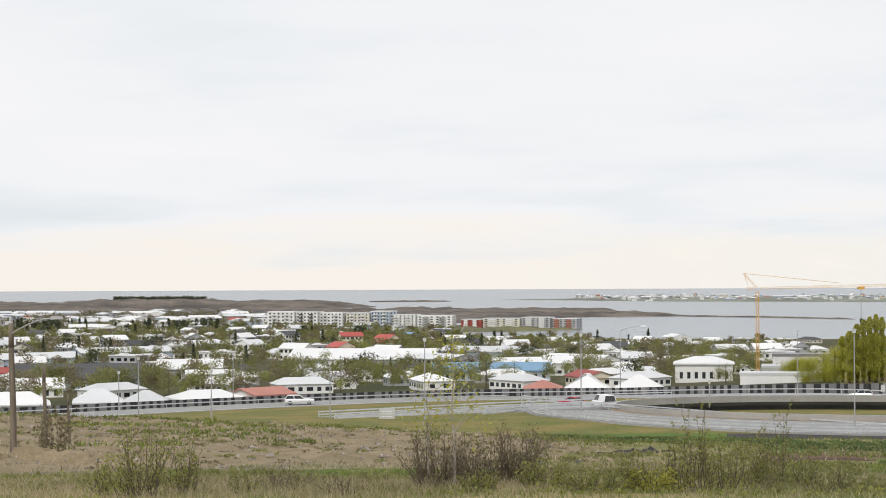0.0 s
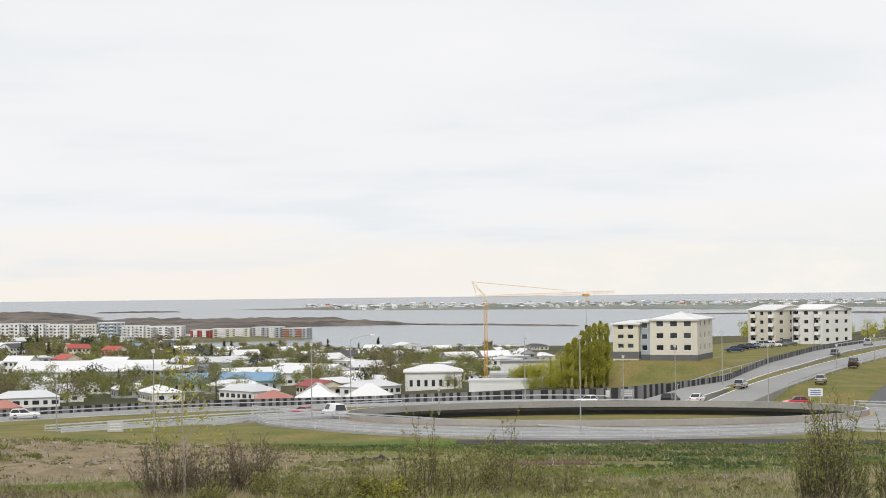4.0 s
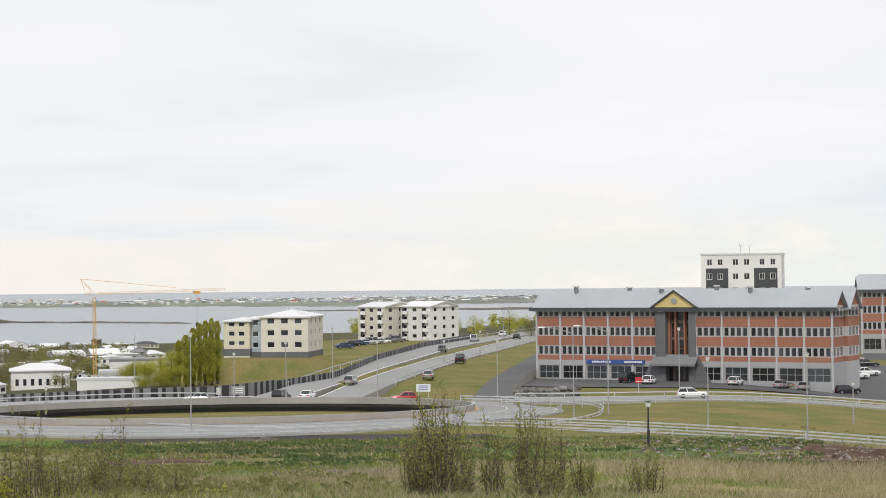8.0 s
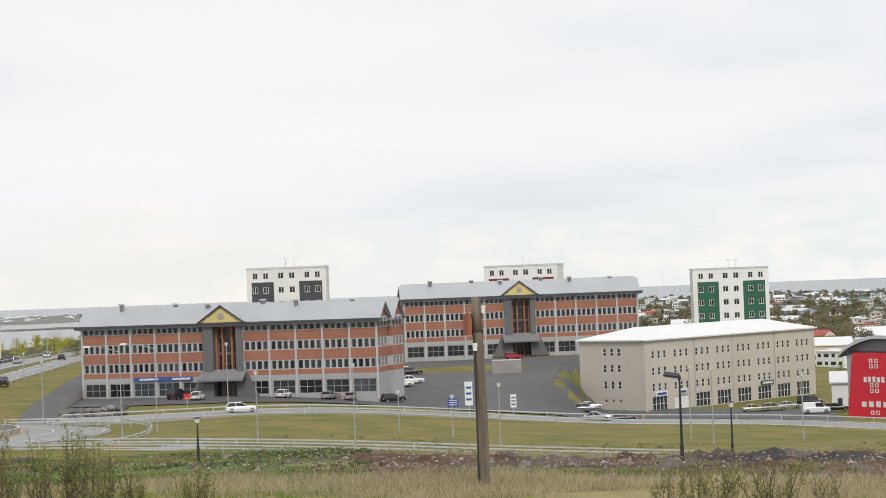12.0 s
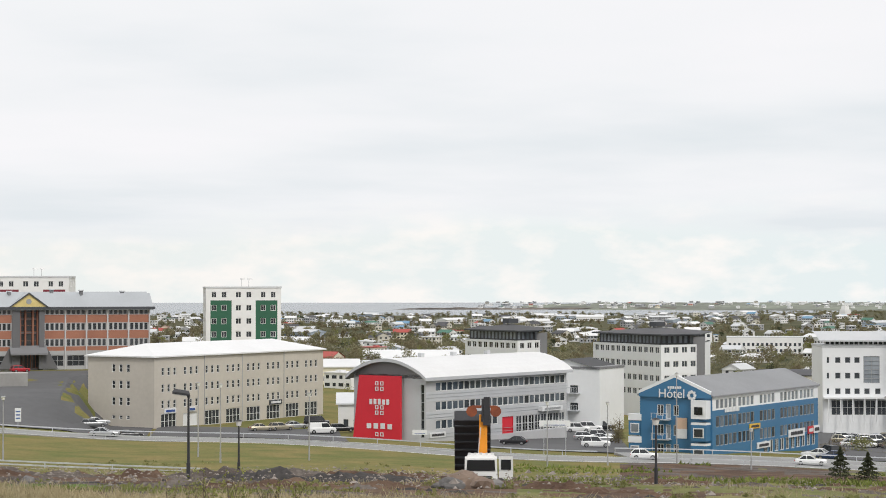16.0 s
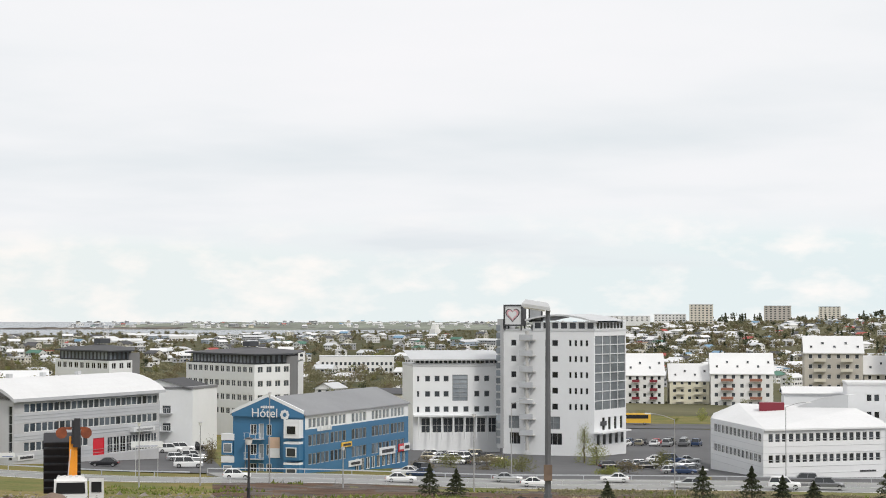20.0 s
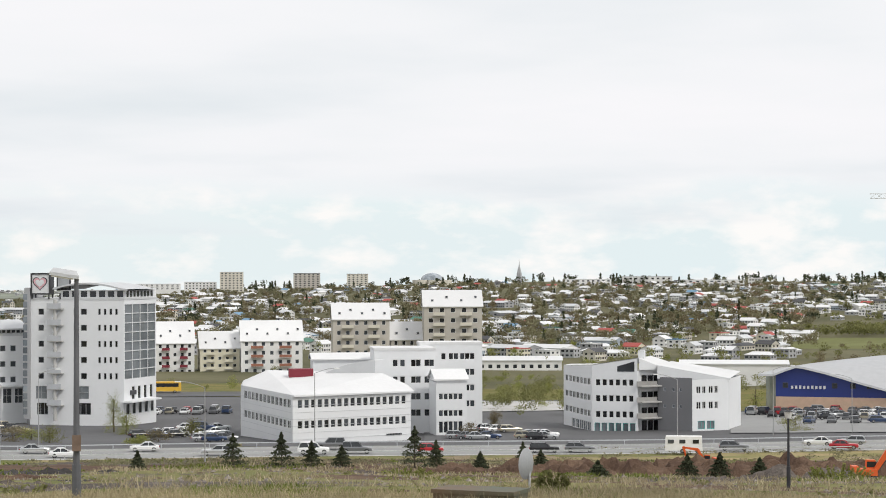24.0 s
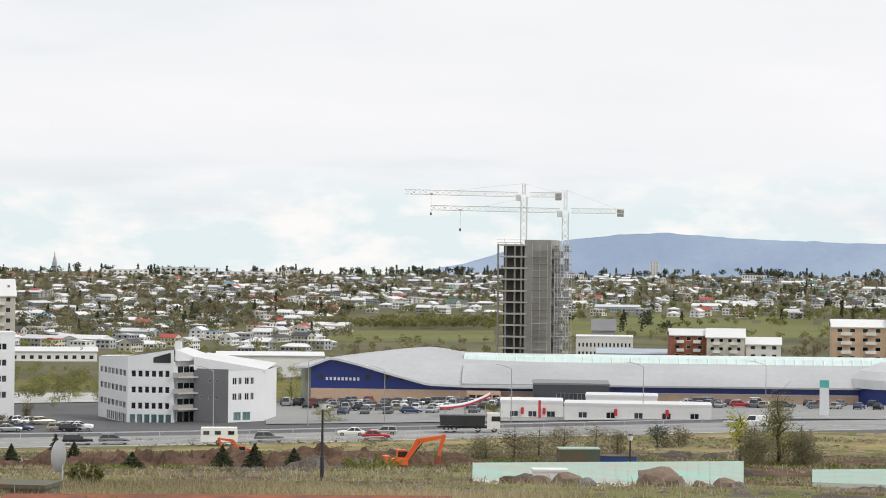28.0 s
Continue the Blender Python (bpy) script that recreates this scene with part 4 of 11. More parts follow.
def brick_office(a, b, z0, label, rear_shift):
    """Four storeys of brick bands and window rows, with a gabled glass entrance bay in the middle."""
    fp = footprint(a, b, 6.2)
    A, B, C, D = fp
    e = (B - A).normalized()
    n = Vector((-e.y, e.x, 0))
    L = (B - A).length
    house = thing("office_building", (A + B + C + D) / 4 + Vector((0, 0, z0)), label, "office building", "brick office blocks")
    o = house.matrix_basis.translation.copy()
    o.z = 0
    eave = 13.2
    rows = [(11.35, 12.85), (8.05, 9.55), (4.7, 6.2)]
    bands = [(11.28, 13.2, "grey_pillar"), (7.98, 9.62, "grey_pillar"), (4.63, 6.27, "grey_pillar"), (-2, 3.75, "grey_paint")]
    mid0, mid1 = L * 0.425, L * 0.555
    m = Mesh()
    pillars = []

    def wing(u0, u1, nb):
        """The wall from u0 to u1 in nb bays."""
        P, Q = A + e * u0, A + e * u1
        w = u1 - u0
        bay = w / nb
        wins = []
        for k in range(nb):
            for j in range(4):
                c = bay * k + 0.2 + (bay - 0.4) * (j + 0.5) / 4
                hw = (bay - 0.4) / 4 * 0.40
                wins += [(c - hw, c + hw, v0, v1, "frame_grey", "pane", 1, 1) for v0, v1 in rows]
            wins.append((bay * k + 0.4, bay * k + bay * 0.93, 0.5, 2.8, "frame_grey", "pane", 3, 2))
            pillars.append(u0 + bay * k)
        pillars.append(u1)
        facade(house, m, P, Q, z0, z0 + eave, wins, "brick_panel", bands)

    wing(0, mid0, 5)
    wing(mid1, L, 5)
    # recessed entrance bay
    P, Q = A + e * mid0 + n * 1.2, A + e * mid1 + n * 1.2
    bw = mid1 - mid0
    facade(house, m, P, Q, z0, z0 + eave + 0.6, spans([(4.3, 7.4), (7.7, 10.3), (10.6, 13.0)], [(bw * 0.30, bw * 0.42), (bw * 0.45, bw * 0.66), (bw * 0.69, bw * 0.81)], "frame_wood", "pane", 1, 2)
           + spans([(0.1, 3.0)], [(bw * 0.12, bw * 0.35), (bw * 0.40, bw * 0.62), (bw * 0.66, bw * 0.88)], "frame_wood", "pane", 2, 1), "dark_render")
    for u0, u1 in ((mid0 - 0.1, mid0 + bw * 0.24), (mid1 - bw * 0.16, mid1 + 0.1)):
        c = A + e * ((u0 + u1) / 2) + n * 0.45 - o
        m.box((c.x, c.y, (eave + 0.3) / 2), (u1 - u0, 1.9, eave + 0.3), "dark_render", turn=math.degrees(math.atan2(-e.y, e.x)))
    for u in (0.27, 0.435, 0.675, 0.825):
        c = A + e * (mid0 + bw * u) + n * 0.9 - o
        m.box((c.x, c.y, 8.6), (0.32, 0.5, 9.0), "brick_panel", turn=math.degrees(math.atan2(-e.y, e.x)))
    # end walls and back
    sw = [(0.45 + 1.9 * k, 1.75 + 1.9 * k, v0, v1, "frame_grey", "pane", 2, 1) for k in range(3) for v0, v1 in rows]
    facade(house, m, B, C, z0, z0 + eave, sw, "brick_panel", bands)
    facade(house, m, C, D, z0, z0 + eave, [], "brick_panel", bands)
    facade(house, m, D, A, z0, z0 + eave, sw, "brick_panel", bands)
    gables(m, house, fp, z0 + eave, 2.6, "brick_panel")
    m.put("wall", house, "brick-clad wall with grey window bands")
    pm = Mesh()
    pm.box((0, 0, 0), (0.30, 0.22, eave + 0.6), "grey_pillar")
    pd = pm.data("pillar")
    tn = math.atan2(e.y, e.x)
    for u in pillars:
        c = A + e * u - n * 0.1 - o
        k = new("pillar", pd)
        k.parent, k.matrix_basis = house, Matrix.Translation((c.x, c.y, eave / 2 - 0.4)) @ Matrix.Rotation(tn, 4, "Z")
    pitched(house, fp, z0 + eave, 2.6, "grey_steel_roof", over=0.8, label="grey corrugated steel roof")
    ev = Mesh()
    for s in (-1.02, 7.1):
        c = A + e * (L / 2) + n * s - o
        ev.box((c.x, c.y, eave - 0.52), (L + 2.1, 0.12, 0.55), "charcoal_clad", turn=math.degrees(math.atan2(-e.y, e.x)))
    ev.put("eaves_board", house)
    # pediment over the entrance
    pd2 = Mesh()
    f0, f1 = mid0 - bw * 0.06, mid1 + bw * 0.06
    fz = eave - 0.2
    q0, q1 = A + e * f0 - n * 0.9 - o, A + e * f1 - n * 0.9 - o
    q0.z = q1.z = fz
    top = q0.lerp(q1, 0.5) + Vector((0, 0, 2.7))
    back = n * 4
    pd2.poly([q0, q1, top], "yellow_trim")
    pd2.put("pediment", house, "yellow triangular pediment")
    pr = Mesh()
    for p, s in ((q0, top), (top, q1)):
        d = (s - p).normalized() * 0.5
        a1, b1 = p - (d if p is q0 else Vector()) - n * 0.3, s + (d if s is q1 else Vector()) - n * 0.3
        up = Vector((0, 0, 0.32))
        pr.poly([a1, b1, b1 + up, a1 + up], "charcoal_clad")
        pr.poly([a1 + up, b1 + up, b1 + up + back, a1 + up + back], "grey_steel_roof")
        pr.poly([a1 + back, b1 + back, b1, a1], "charcoal_clad")
    pr.put("gable_roof", house)
    em = Mesh()
    cc = q0.lerp(q1, 0.5) + Vector((0, 0, 1.1)) - n * 0.06
    em.tube(cc, cc - n * 0.06, 0.55, 0.55, "satellite_grey", 16)
    em.put("emblem", house, "round grey emblem")
    # canopy with splayed skirts
    cn = Mesh()
    c0, c1 = A + e * (mid0 - 0.6) - o, A + e * (mid1 + 0.6) - o
    f = -n * 2.0
    z1, z2 = Vector((0, 0, 3.3)), Vector((0, 0, 4.9))
    cn.poly([c0 + f + z1, c1 + f + z1, c1 + z2, c0 + z2], "grey_clad")
    cn.poly([c0 + z1, c1 + z1, c1 + f + z1, c0 + f + z1], "dark_render")
    cn.poly([c0 + f + z1 - Vector((0, 0, .35)), c1 + f + z1 - Vector((0, 0, .35)), c1 + f + z1, c0 + f + z1], "grey_clad")
    cn.put("canopy", house, "grey metal entrance canopy")
    for s, c in ((-1, c0), (1, c1)):
        sk = Mesh()
        w0, w1 = c + e * s * 0.2, c + e * s * 2.3
        inn = c - e * s * 0.9
        sk.add([inn - n * 0.35, w1 - n * 0.35, w0 + Vector((0, 0, 4.2)) - n * 0.35, inn + Vector((0, 0, 4.2)) - n * 0.35,
                inn, w1, w0 + Vector((0, 0, 4.2)), inn + Vector((0, 0, 4.2))], [(0, 1, 2, 3) if s > 0 else (3, 2, 1, 0), (1, 5, 6, 2), (0, 3, 7, 4), (3, 2, 6, 7)], "dark_render")
        sk.put("buttress", house, "dark splayed concrete buttress")
    for k in range(6):
        vt = Mesh()
        c = A + e * (L * (0.12 + 0.15 * k + 0.03 * (k % 2))) + n * (2.8 + 1.2 * (k % 2)) - o
        vt.box((c.x, c.y, eave + 2.6), (0.6, 0.6, 1.6 - 0.4 * (k % 3)), "grey_clad")
        vt.box((c.x, c.y, eave + 3.4 - 0.2 * (k % 3)), (0.9, 0.9, 0.25), "light_roof")
        vt.put("roof_vent", house)
    # rear wing, a parallel bar set back
    R = [p + n * 6.8 + e * rear_shift for p in fp]
    rm = Mesh()
    facade(house, rm, R[0], R[1], z0, z0 + eave, [], "brick_panel", bands)
    facade(house, rm, R[1], R[2], z0, z0 + eave, sw, "brick_panel", bands)
    facade(house, rm, R[2], R[3], z0, z0 + eave, [], "brick_panel", bands)
    facade(house, rm, R[3], R[0], z0, z0 + eave, [], "brick_panel", bands)
    gables(rm, house, R, z0 + eave, 2.9, "brick_panel")
    rm.put("rear_wing", house)
    pitched(house, R, z0 + eave, 2.9, "grey_steel_roof", over=0.6)
    return house, A, e, n


def tower_block(a, b, z0, z1, accent, label, depth=15.0):
    """White block of flats with coloured panels in its outer bays."""
    fp = footprint(a, b, depth)
    A, B, C, D = fp
    L = (B - A).length
    house = thing("tower_block", sum(fp, Vector()) / 4 + Vector((0, 0, z0)), label, "tower block", "white tower blocks")
    H = z1 - z0
    rows = []
    v = H - 2.1
    while v > 1.5:
        rows.append((v - 0.05, v + 1.25))
        v -= 2.9
    k = L / 16.5
    cols = [(1.2 * k, 2.3 * k), (3.4 * k, 4.5 * k), (6.5 * k, 7.7 * k), (8.8 * k, 10.0 * k), (12.0 * k, 13.1 * k), (14.2 * k, 15.3 * k)]
    m = Mesh()
    lows = [r for r in rows[1:]]
    top = H - 2.75
    # upper storey and middle bay white, outer bays in the accent colour
    for u0, u1, mname in ((0, L * 0.06, "white_paint"), (L * 0.06, L * 0.34, accent), (L * 0.34, L * 0.66, "white_paint"), (L * 0.66, L * 0.95, accent), (L * 0.95, L, "white_paint")):
        P, Q = A.lerp(B, u0 / L), A.lerp(B, u1 / L)
        wins = [(x0 - u0, x1 - u0, v0, v1, "frame_white", "pane", 2, 1) for v0, v1 in lows for x0, x1 in cols if u0 <= x0 and x1 <= u1]
        facade(house, m, P, Q, z0, z0 + top, wins, mname, name="window")
    facade(house, m, A, B, z0 + top, z1, [(x0, x1, rows[0][0] - top, rows[0][1] - top, "frame_white", "pane", 2, 1) for x0, x1 in cols], "white_paint")
    for P, Q in ((B, C), (C, D), (D, A)):
        W = (Q - P).length
        facade(house, m, P, Q, z0, z1, even(W, rows[:4], 4, 1.1) if P is not C else [], "white_paint")
    m.put("wall", house)
    flat_roof(house, fp, z1, "light_roof", lip=0.35)
    c = sum(fp, Vector()) / 4
    for k, s in enumerate((-1.6, 0.4)):
        an = Mesh()
        an.tube((s, -2, H), (s, -2, H + 1.9), 0.05, 0.05, "lamp_grey", 6)
        an.box((s + 0.3, -2, H + 2.0), (1.0, 0.5, 0.35), "white_paint", turn=30 * k)
        an.put("aerial", house, "small roof aerial with white dish")
    return house


def simple_block(name, a, b, depth, z0, z1, label, category, wall, roof, specs, roof_rise=0.0, hip=0.0, group="", over=0.4, bands=(), roof_label=""):
    """A rectangular house; specs: for each of its four walls a list of openings, made from the wall's length."""
    fp = footprint(a, b, depth)
    house = thing(name, sum(fp, Vector()) / 4 + Vector((0, 0, z0)), label, category, group)
    m = Mesh()
    for k in range(4):
        P, Q = fp[k], fp[(k + 1) % 4]
        L = (Q - P).length
        facade(house, m, P, Q, z0, z1, specs[k](L) if k < len(specs) and specs[k] else [], wall, bands)
    if roof_rise:
        pitched(house, fp, z1, roof_rise, roof, over=over, hip=hip, label=roof_label)
        if not hip:
            gables(m, house, fp, z1, roof_rise, wall)
    else:
        flat_roof(house, fp, z1, roof, label=roof_label)
    m.put("wall", house)
    return house, fp


def bars(house, at, e, n, w, h, count, mname, name="lettering", depth=0.08, fill=0.72):
    """Writing that is not read as plain upright bars."""
    m = Mesh()
    step = w / count
    t = math.degrees(math.atan2(-e.y, e.x))
    for k in range(count):
        c = at + e * (step * (k + 0.5) - w / 2)
        hh = h * (0.9 + 0.1 * ((k * 7) % 3) / 2)
        m.box((c.x, c.y, c.z - (h - hh) / 2), (step * fill, depth, hh), mname, turn=t)
    return m.put(name, house)


b1, A1, e1, n1 = brick_office((21.17, 362), (29.37, 342), -1.2, "four-storey brick and grey office block with a yellow gabled entrance", 0.6)
b2, A2, e2, n2 = brick_office((30.17, 430), (36.73, 438), 0.8, "second brick office block behind a car park", 1.0)
# shop sign boards on the first block
o1 = Vector((*b1.matrix_basis.translation.xy, 0))
for u in (12.6,):
    sg = Mesh()
    c = A1 + e1 * 15.2 - n1 * 0.25 - o1 + Vector((0, 0, 0))
    sg.box((c.x, c.y, 3.5), (11.0, 0.15, 0.7), "sign_blue", turn=math.degrees(math.atan2(-e1.y, e1.x)))
    sb = sg.put("shop_sign", b1, "dark blue shop sign board")
    bars(sb, Vector((c.x, c.y, 3.5)) - e1 * 2.6 - n1 * 0.12, e1, n1, 3.6, 0.36, 9, "sign_white")
    bars(sb, Vector((c.x, c.y, 3.5)) + e1 * 3.4 - n1 * 0.12, e1, n1, 3.4, 0.36, 9, "sign_white")

tower_block((25.78, 418), (28.0, 417), -2, 21.2, "charcoal_clad", "white tower block with charcoal panels")
tower_block((32.46, 466), (34.52, 464), -2, 20.1, "maroon_clad", "white tower block with maroon panels behind the brick offices")
tower_block((38.30, 449), (40.40, 450), -8, 17.7, "green_clad", "white tower block with dark green panels")


# beige block, four storeys, windows in threes
def beige(L):
    out = []
    H = [(10.0, 11.5), (6.9, 8.4), (3.9, 5.4)]
    n = 8
    for g in range(n):
        c = 1.0 + (L - 2) * (g + 0.5) / n
        for k in (-1, 0, 1):
            out += [(c + k * 1.75 - 0.42, c + k * 1.75 + 0.42, v0, v1, "frame_white", "pane", 1, 2) for v0, v1 in H]
        if g in (1,):
            out.append((c - 2.4, c + 2.0, 0.2, 2.7, "frame_white", "sign_white", 1, 1))
        else:
            out.append((c - 2.3, c + 2.2, 0.1, 2.9, "frame_white", "pane", 4, 2))
    return out


beige_house, bf = simple_block("office_block", (36.87, 380), (41.58, 424), 16, -8.6, 5.2, "beige rendered four-storey block with a white hipped roof", "office block", "beige_render", "white_roof",
                               [beige, None, None, lambda L: [(L * 0.5 + k * 1.75 - 0.42, L * 0.5 + k * 1.75 + 0.42, v0, v1, "frame_white", "pane", 1, 2) for k in (-1, 0, 1) for v0, v1 in [(10.6, 12.1), (7.5, 9.0), (4.4, 5.9), (1.8, 2.5)]]],
                               roof_rise=2.0, hip=7, over=0.5, roof_label="white sheet metal hipped roof")
bo = Vector((*beige_house.matrix_basis.translation.xy, 0))
be = (bf[1] - bf[0]).normalized()
bn = Vector((-be.y, be.x, 0))
for u, w, mn in ((4.5, 3.4, "sign_white"), (11.0, 2.0, "sign_white"), (38.0, 4.2, "charcoal_clad")):
    sg = Mesh()
    c = bf[0] + be * u - bn * 0.15 - bo
    sg.box((c.x, c.y, 3.4), (w, 0.15, 0.9), mn, turn=math.degrees(math.atan2(-be.y, be.x)))
    sb = sg.put("shop_sign", beige_house)
    bars(sb, Vector((c.x, c.y, 3.4)) - bn * 0.12, be, bn, w * 0.8, 0.45, 8, "sign_blue" if mn == "sign_white" else "sign_white")
for u in (15.0, 27.0, 41.0):
    pt_ = Mesh()
    c = bf[0] + be * u - bn * 0.06 - bo
    pt_.box((c.x, c.y, 6.9), (0.12, 0.12, 13.6), "grey_paint", turn=math.degrees(math.atan2(-be.y, be.x)))
    pt_.put("downpipe", beige_house)


# grey office with a vaulted roof and a red sign wall
def vaulted():
    a, b = (44.47, 335), (48.43, 368)
    fp = footprint(a, b, 15.5)
    A, B, C, D = fp
    e = (B - A).normalized()
    n = Vector((-e.y, e.x, 0))
    L = (B - A).length
    z0, H = -7.6, 10.9
    house = thing("office_building", sum(fp, Vector()) / 4 + Vector((0, 0, z0)), "silver-grey three-storey office with a white vaulted roof and red sign wall", "office building")
    o = house.matrix_basis.translation.copy()
    o.z = 0
    m = Mesh()
    rows = [(8.2, 9.7), (5.0, 6.5), (1.9, 3.4)]
    wins = []
    for v0, v1 in rows[:2]:
        wins += even(L, [(v0, v1)], 24, 1.5, 2.6, 0.4, "frame_white", "pane_mid", 1, 1)
    wins += even(L * 0.5, [(rows[2][0], rows[2][1])], 11, 1.5, 2.6, 0.4, "frame_white", "pane_mid", 1, 1)
    wins += spans([(0.1, 3.0)], [(L * 0.52, L * 0.60)], "red_clad", "red_clad") + even(L, [(0.2, 3.0)], 8, 1.7, L * 0.62, 0.5, "frame_white", "pane", 2, 2)
    bands = [(8.1, 9.8, "grey_pillar"), (4.9, 6.6, "grey_pillar"), (1.8, 3.5, "grey_pillar")]
    facade(house, m, A, B, z0, z0 + H, wins, "silver_clad", bands)
    facade(house, m, B, C, z0, z0 + H, [], "silver_clad")
    facade(house, m, C, D, z0, z0 + H, [], "silver_clad")
    facade(house, m, D, A, z0, z0 + H, [(14.4, 15.2, 0.6, 9.4, "frame_grey", "pane", 1, 6)], "silver_clad")
    m.put("wall", house, "horizontal silver cladding")
    # cladding joints as thin proud ribs
    jb = Mesh()
    k = 0.55
    while k < H:
        if not any(r[0] - 0.3 < k < r[1] + 0.3 for r in rows):
            c = (A + B) / 2 - n * 0.03 - o
            jb.box((c.x, c.y, k), (L, 0.05, 0.06), "grey_steel_roof", turn=math.degrees(math.atan2(-e.y, e.x)))
        k += 0.55
    jb.put("cladding_rib", house)
    # barrel roof
    rf = Mesh()
    W, seg = 15.5, 14
    prof = []
    for s in range(seg + 1):
        t = s / seg
        prof.append((-0.9 + (W + 1.8) * t, H - 0.3 + 3.0 * math.sin(math.pi * t) ** 0.8))
    for (v0, w0), (v1, w1) in zip(prof, prof[1:]):
        p = [A - e * 1.2 + n * v0, B + e * 0.8 + n * v0, B + e * 0.8 + n * v1, A - e * 1.2 + n * v1]
        q = [Vector((p[k].x - o.x, p[k].y - o.y, w)) for k, w in zip(range(4), (w0, w0, w1, w1))]
        rf.poly(q, "white_roof")
        t = Vector((0, 0, -0.55))
        rf.poly([q[0], q[3], q[3] + t, q[0] + t], "silver_clad")
        rf.poly([q[2], q[1], q[1] + t, q[2] + t], "silver_clad")
        rf.poly([r + t for r in q[::-1]], "grey_clad")
    e0 = [Vector(((A - e * 1.2 + n * -0.9).x - o.x, (A - e * 1.2 + n * -0.9).y - o.y, H - 0.3)), Vector(((B + e * 0.8 - n * 0.9).x - o.x, (B + e * 0.8 - n * 0.9).y - o.y, H - 0.3))]
    rf.poly([e0[0] + Vector((0, 0, -.55)), e0[1] + Vector((0, 0, -.55)), e0[1], e0[0]], "silver_clad")
    rf.put("roof", house, "white curved metal roof", smooth=False)
    gb = Mesh()
    for P, s in ((A, 0), (B, 1)):
        poly = [Vector(((P + n * v).x - o.x, (P + n * v).y - o.y, min(w, 99) - 0.5)) for v, w in prof[1:-1]]
        poly = [Vector((P.x - o.x, P.y - o.y, H - 0.6))] + poly + [Vector(((P + n * W).x - o.x, (P + n * W).y - o.y, H - 0.6))]
        gb.poly(poly[::-1] if s == 0 else poly, "grey_clad")
    gb.put("gable_wall", house)
    # the red wall stands a little before the gable, its outer edge leaning
    rw = Mesh()
    r0, r1 = A + n * 4.6 - e * 0.6 - o, A + n * 15.0 - e * 0.6 - o
    r2 = A + n * 13.6 - e * 0.6 - o
    th = -e * 0.35
    zz = [Vector((0, 0, h)) for h in (-0.6, -0.6, 10.7, 10.7)]
    f = [r1 + zz[0], r0 + zz[1], r0 + zz[2], r2 + zz[3]]
    rw.poly([p + th for p in f], "red_clad")
    rw.poly([f[1] + th, f[1], f[2], f[2] + th], "red_clad")
    rw.poly([f[3] + th, f[3], f[0], f[0] + th], "red_clad")
    rw.poly([f[2] + th, f[2], f[3], f[3] + th], "red_clad")
    red = rw.put("sign_wall", house, "tall red sign wall with white marks")
    cx = (r0 + r2) / 2 + th * 1.25
    for h, w, cnt in ((6.35, 4.6, 5), (2.3, 6.0, 4)):
        bars(red, Vector((cx.x, cx.y, h)), -n, e, w, 0.95, cnt, "sign_white", fill=0.62)
    sq = Mesh()
    tt = math.degrees(math.atan2(n.y, -n.x))
    for h, rows_ in ((9.4, 2), (5.4, 1), (4.5, 1), (0.9, 1), (8.5, 0)):
        for s in (-0.55, 0.55):
            c = cx - n * s
            for du, dv, su, sv in ((-0.27, 0, 0.12, 0.66), (0.27, 0, 0.12, 0.66), (0, 0.27, 0.42, 0.12), (0, -0.27, 0.42, 0.12)):
                q = c + n * du
                sq.box((q.x, q.y, h + dv), (su, 0.1, sv), "sign_white", turn=tt)
    sq.put("square_mark", red)
    sg = Mesh()
    c = A + e * 3.0 - n * 0.12 - o
    sg.box((c.x, c.y, 1.0), (4.2, 0.15, 0.9), "sign_white", turn=math.degrees(math.atan2(-e.y, e.x)))
    sb = sg.put("shop_sign", house)
    bars(sb, Vector((c.x, c.y, 1.0)) - n * 0.12, e, n, 3.4, 0.4, 9, "frame_dark")
    sg = Mesh()
    c = A + e * (L * 0.86) - n * 0.5 - o
    sg.box((c.x, c.y, 3.9), (6.4, 0.9, 0.8), "sign_white", turn=math.degrees(math.atan2(-e.y, e.x)))
    sb = sg.put("shop_sign", house)
    bars(sb, Vector((c.x, c.y, 3.9)) - n * 0.5, e, n, 5.0, 0.35, 12, "frame_grey")
    for u in (0.2, 0.42, 0.66):
        vt = Mesh()
        c = A + e * (L * u) + n * 7.5 - o
        vt.box((c.x, c.y, H + 2.9), (0.8, 0.8, 0.9), "light_roof")
        vt.put("roof_vent", house)


vaulted()


def letters(text, house, m, size, mname, name="lettering", label=""):
    cu = bpy.data.curves.new(name, "FONT")
    cu.body, cu.size, cu.extrude, cu.align_x = text, size, 0.03, "CENTER"
    tmp = bpy.data.objects.new(name, cu)
    me = bpy.data.meshes.new_from_object(tmp)
    bpy.data.objects.remove(tmp)
    me.materials.clear()
    me.materials.append(MATS[mname])
    ob = new(name, me)
    ob.parent, ob.matrix_basis = house, m
    if label:
        ob["label"] = label
    return ob


def frame_on(p, e, n):
    """Axes on a wall: x along it, y up, z outwards."""
    return Matrix(((e.x, 0, -n.x, p.x), (e.y, 0, -n.y, p.y), (0, 1, 0, p.z), (0, 0, 0, 1)))


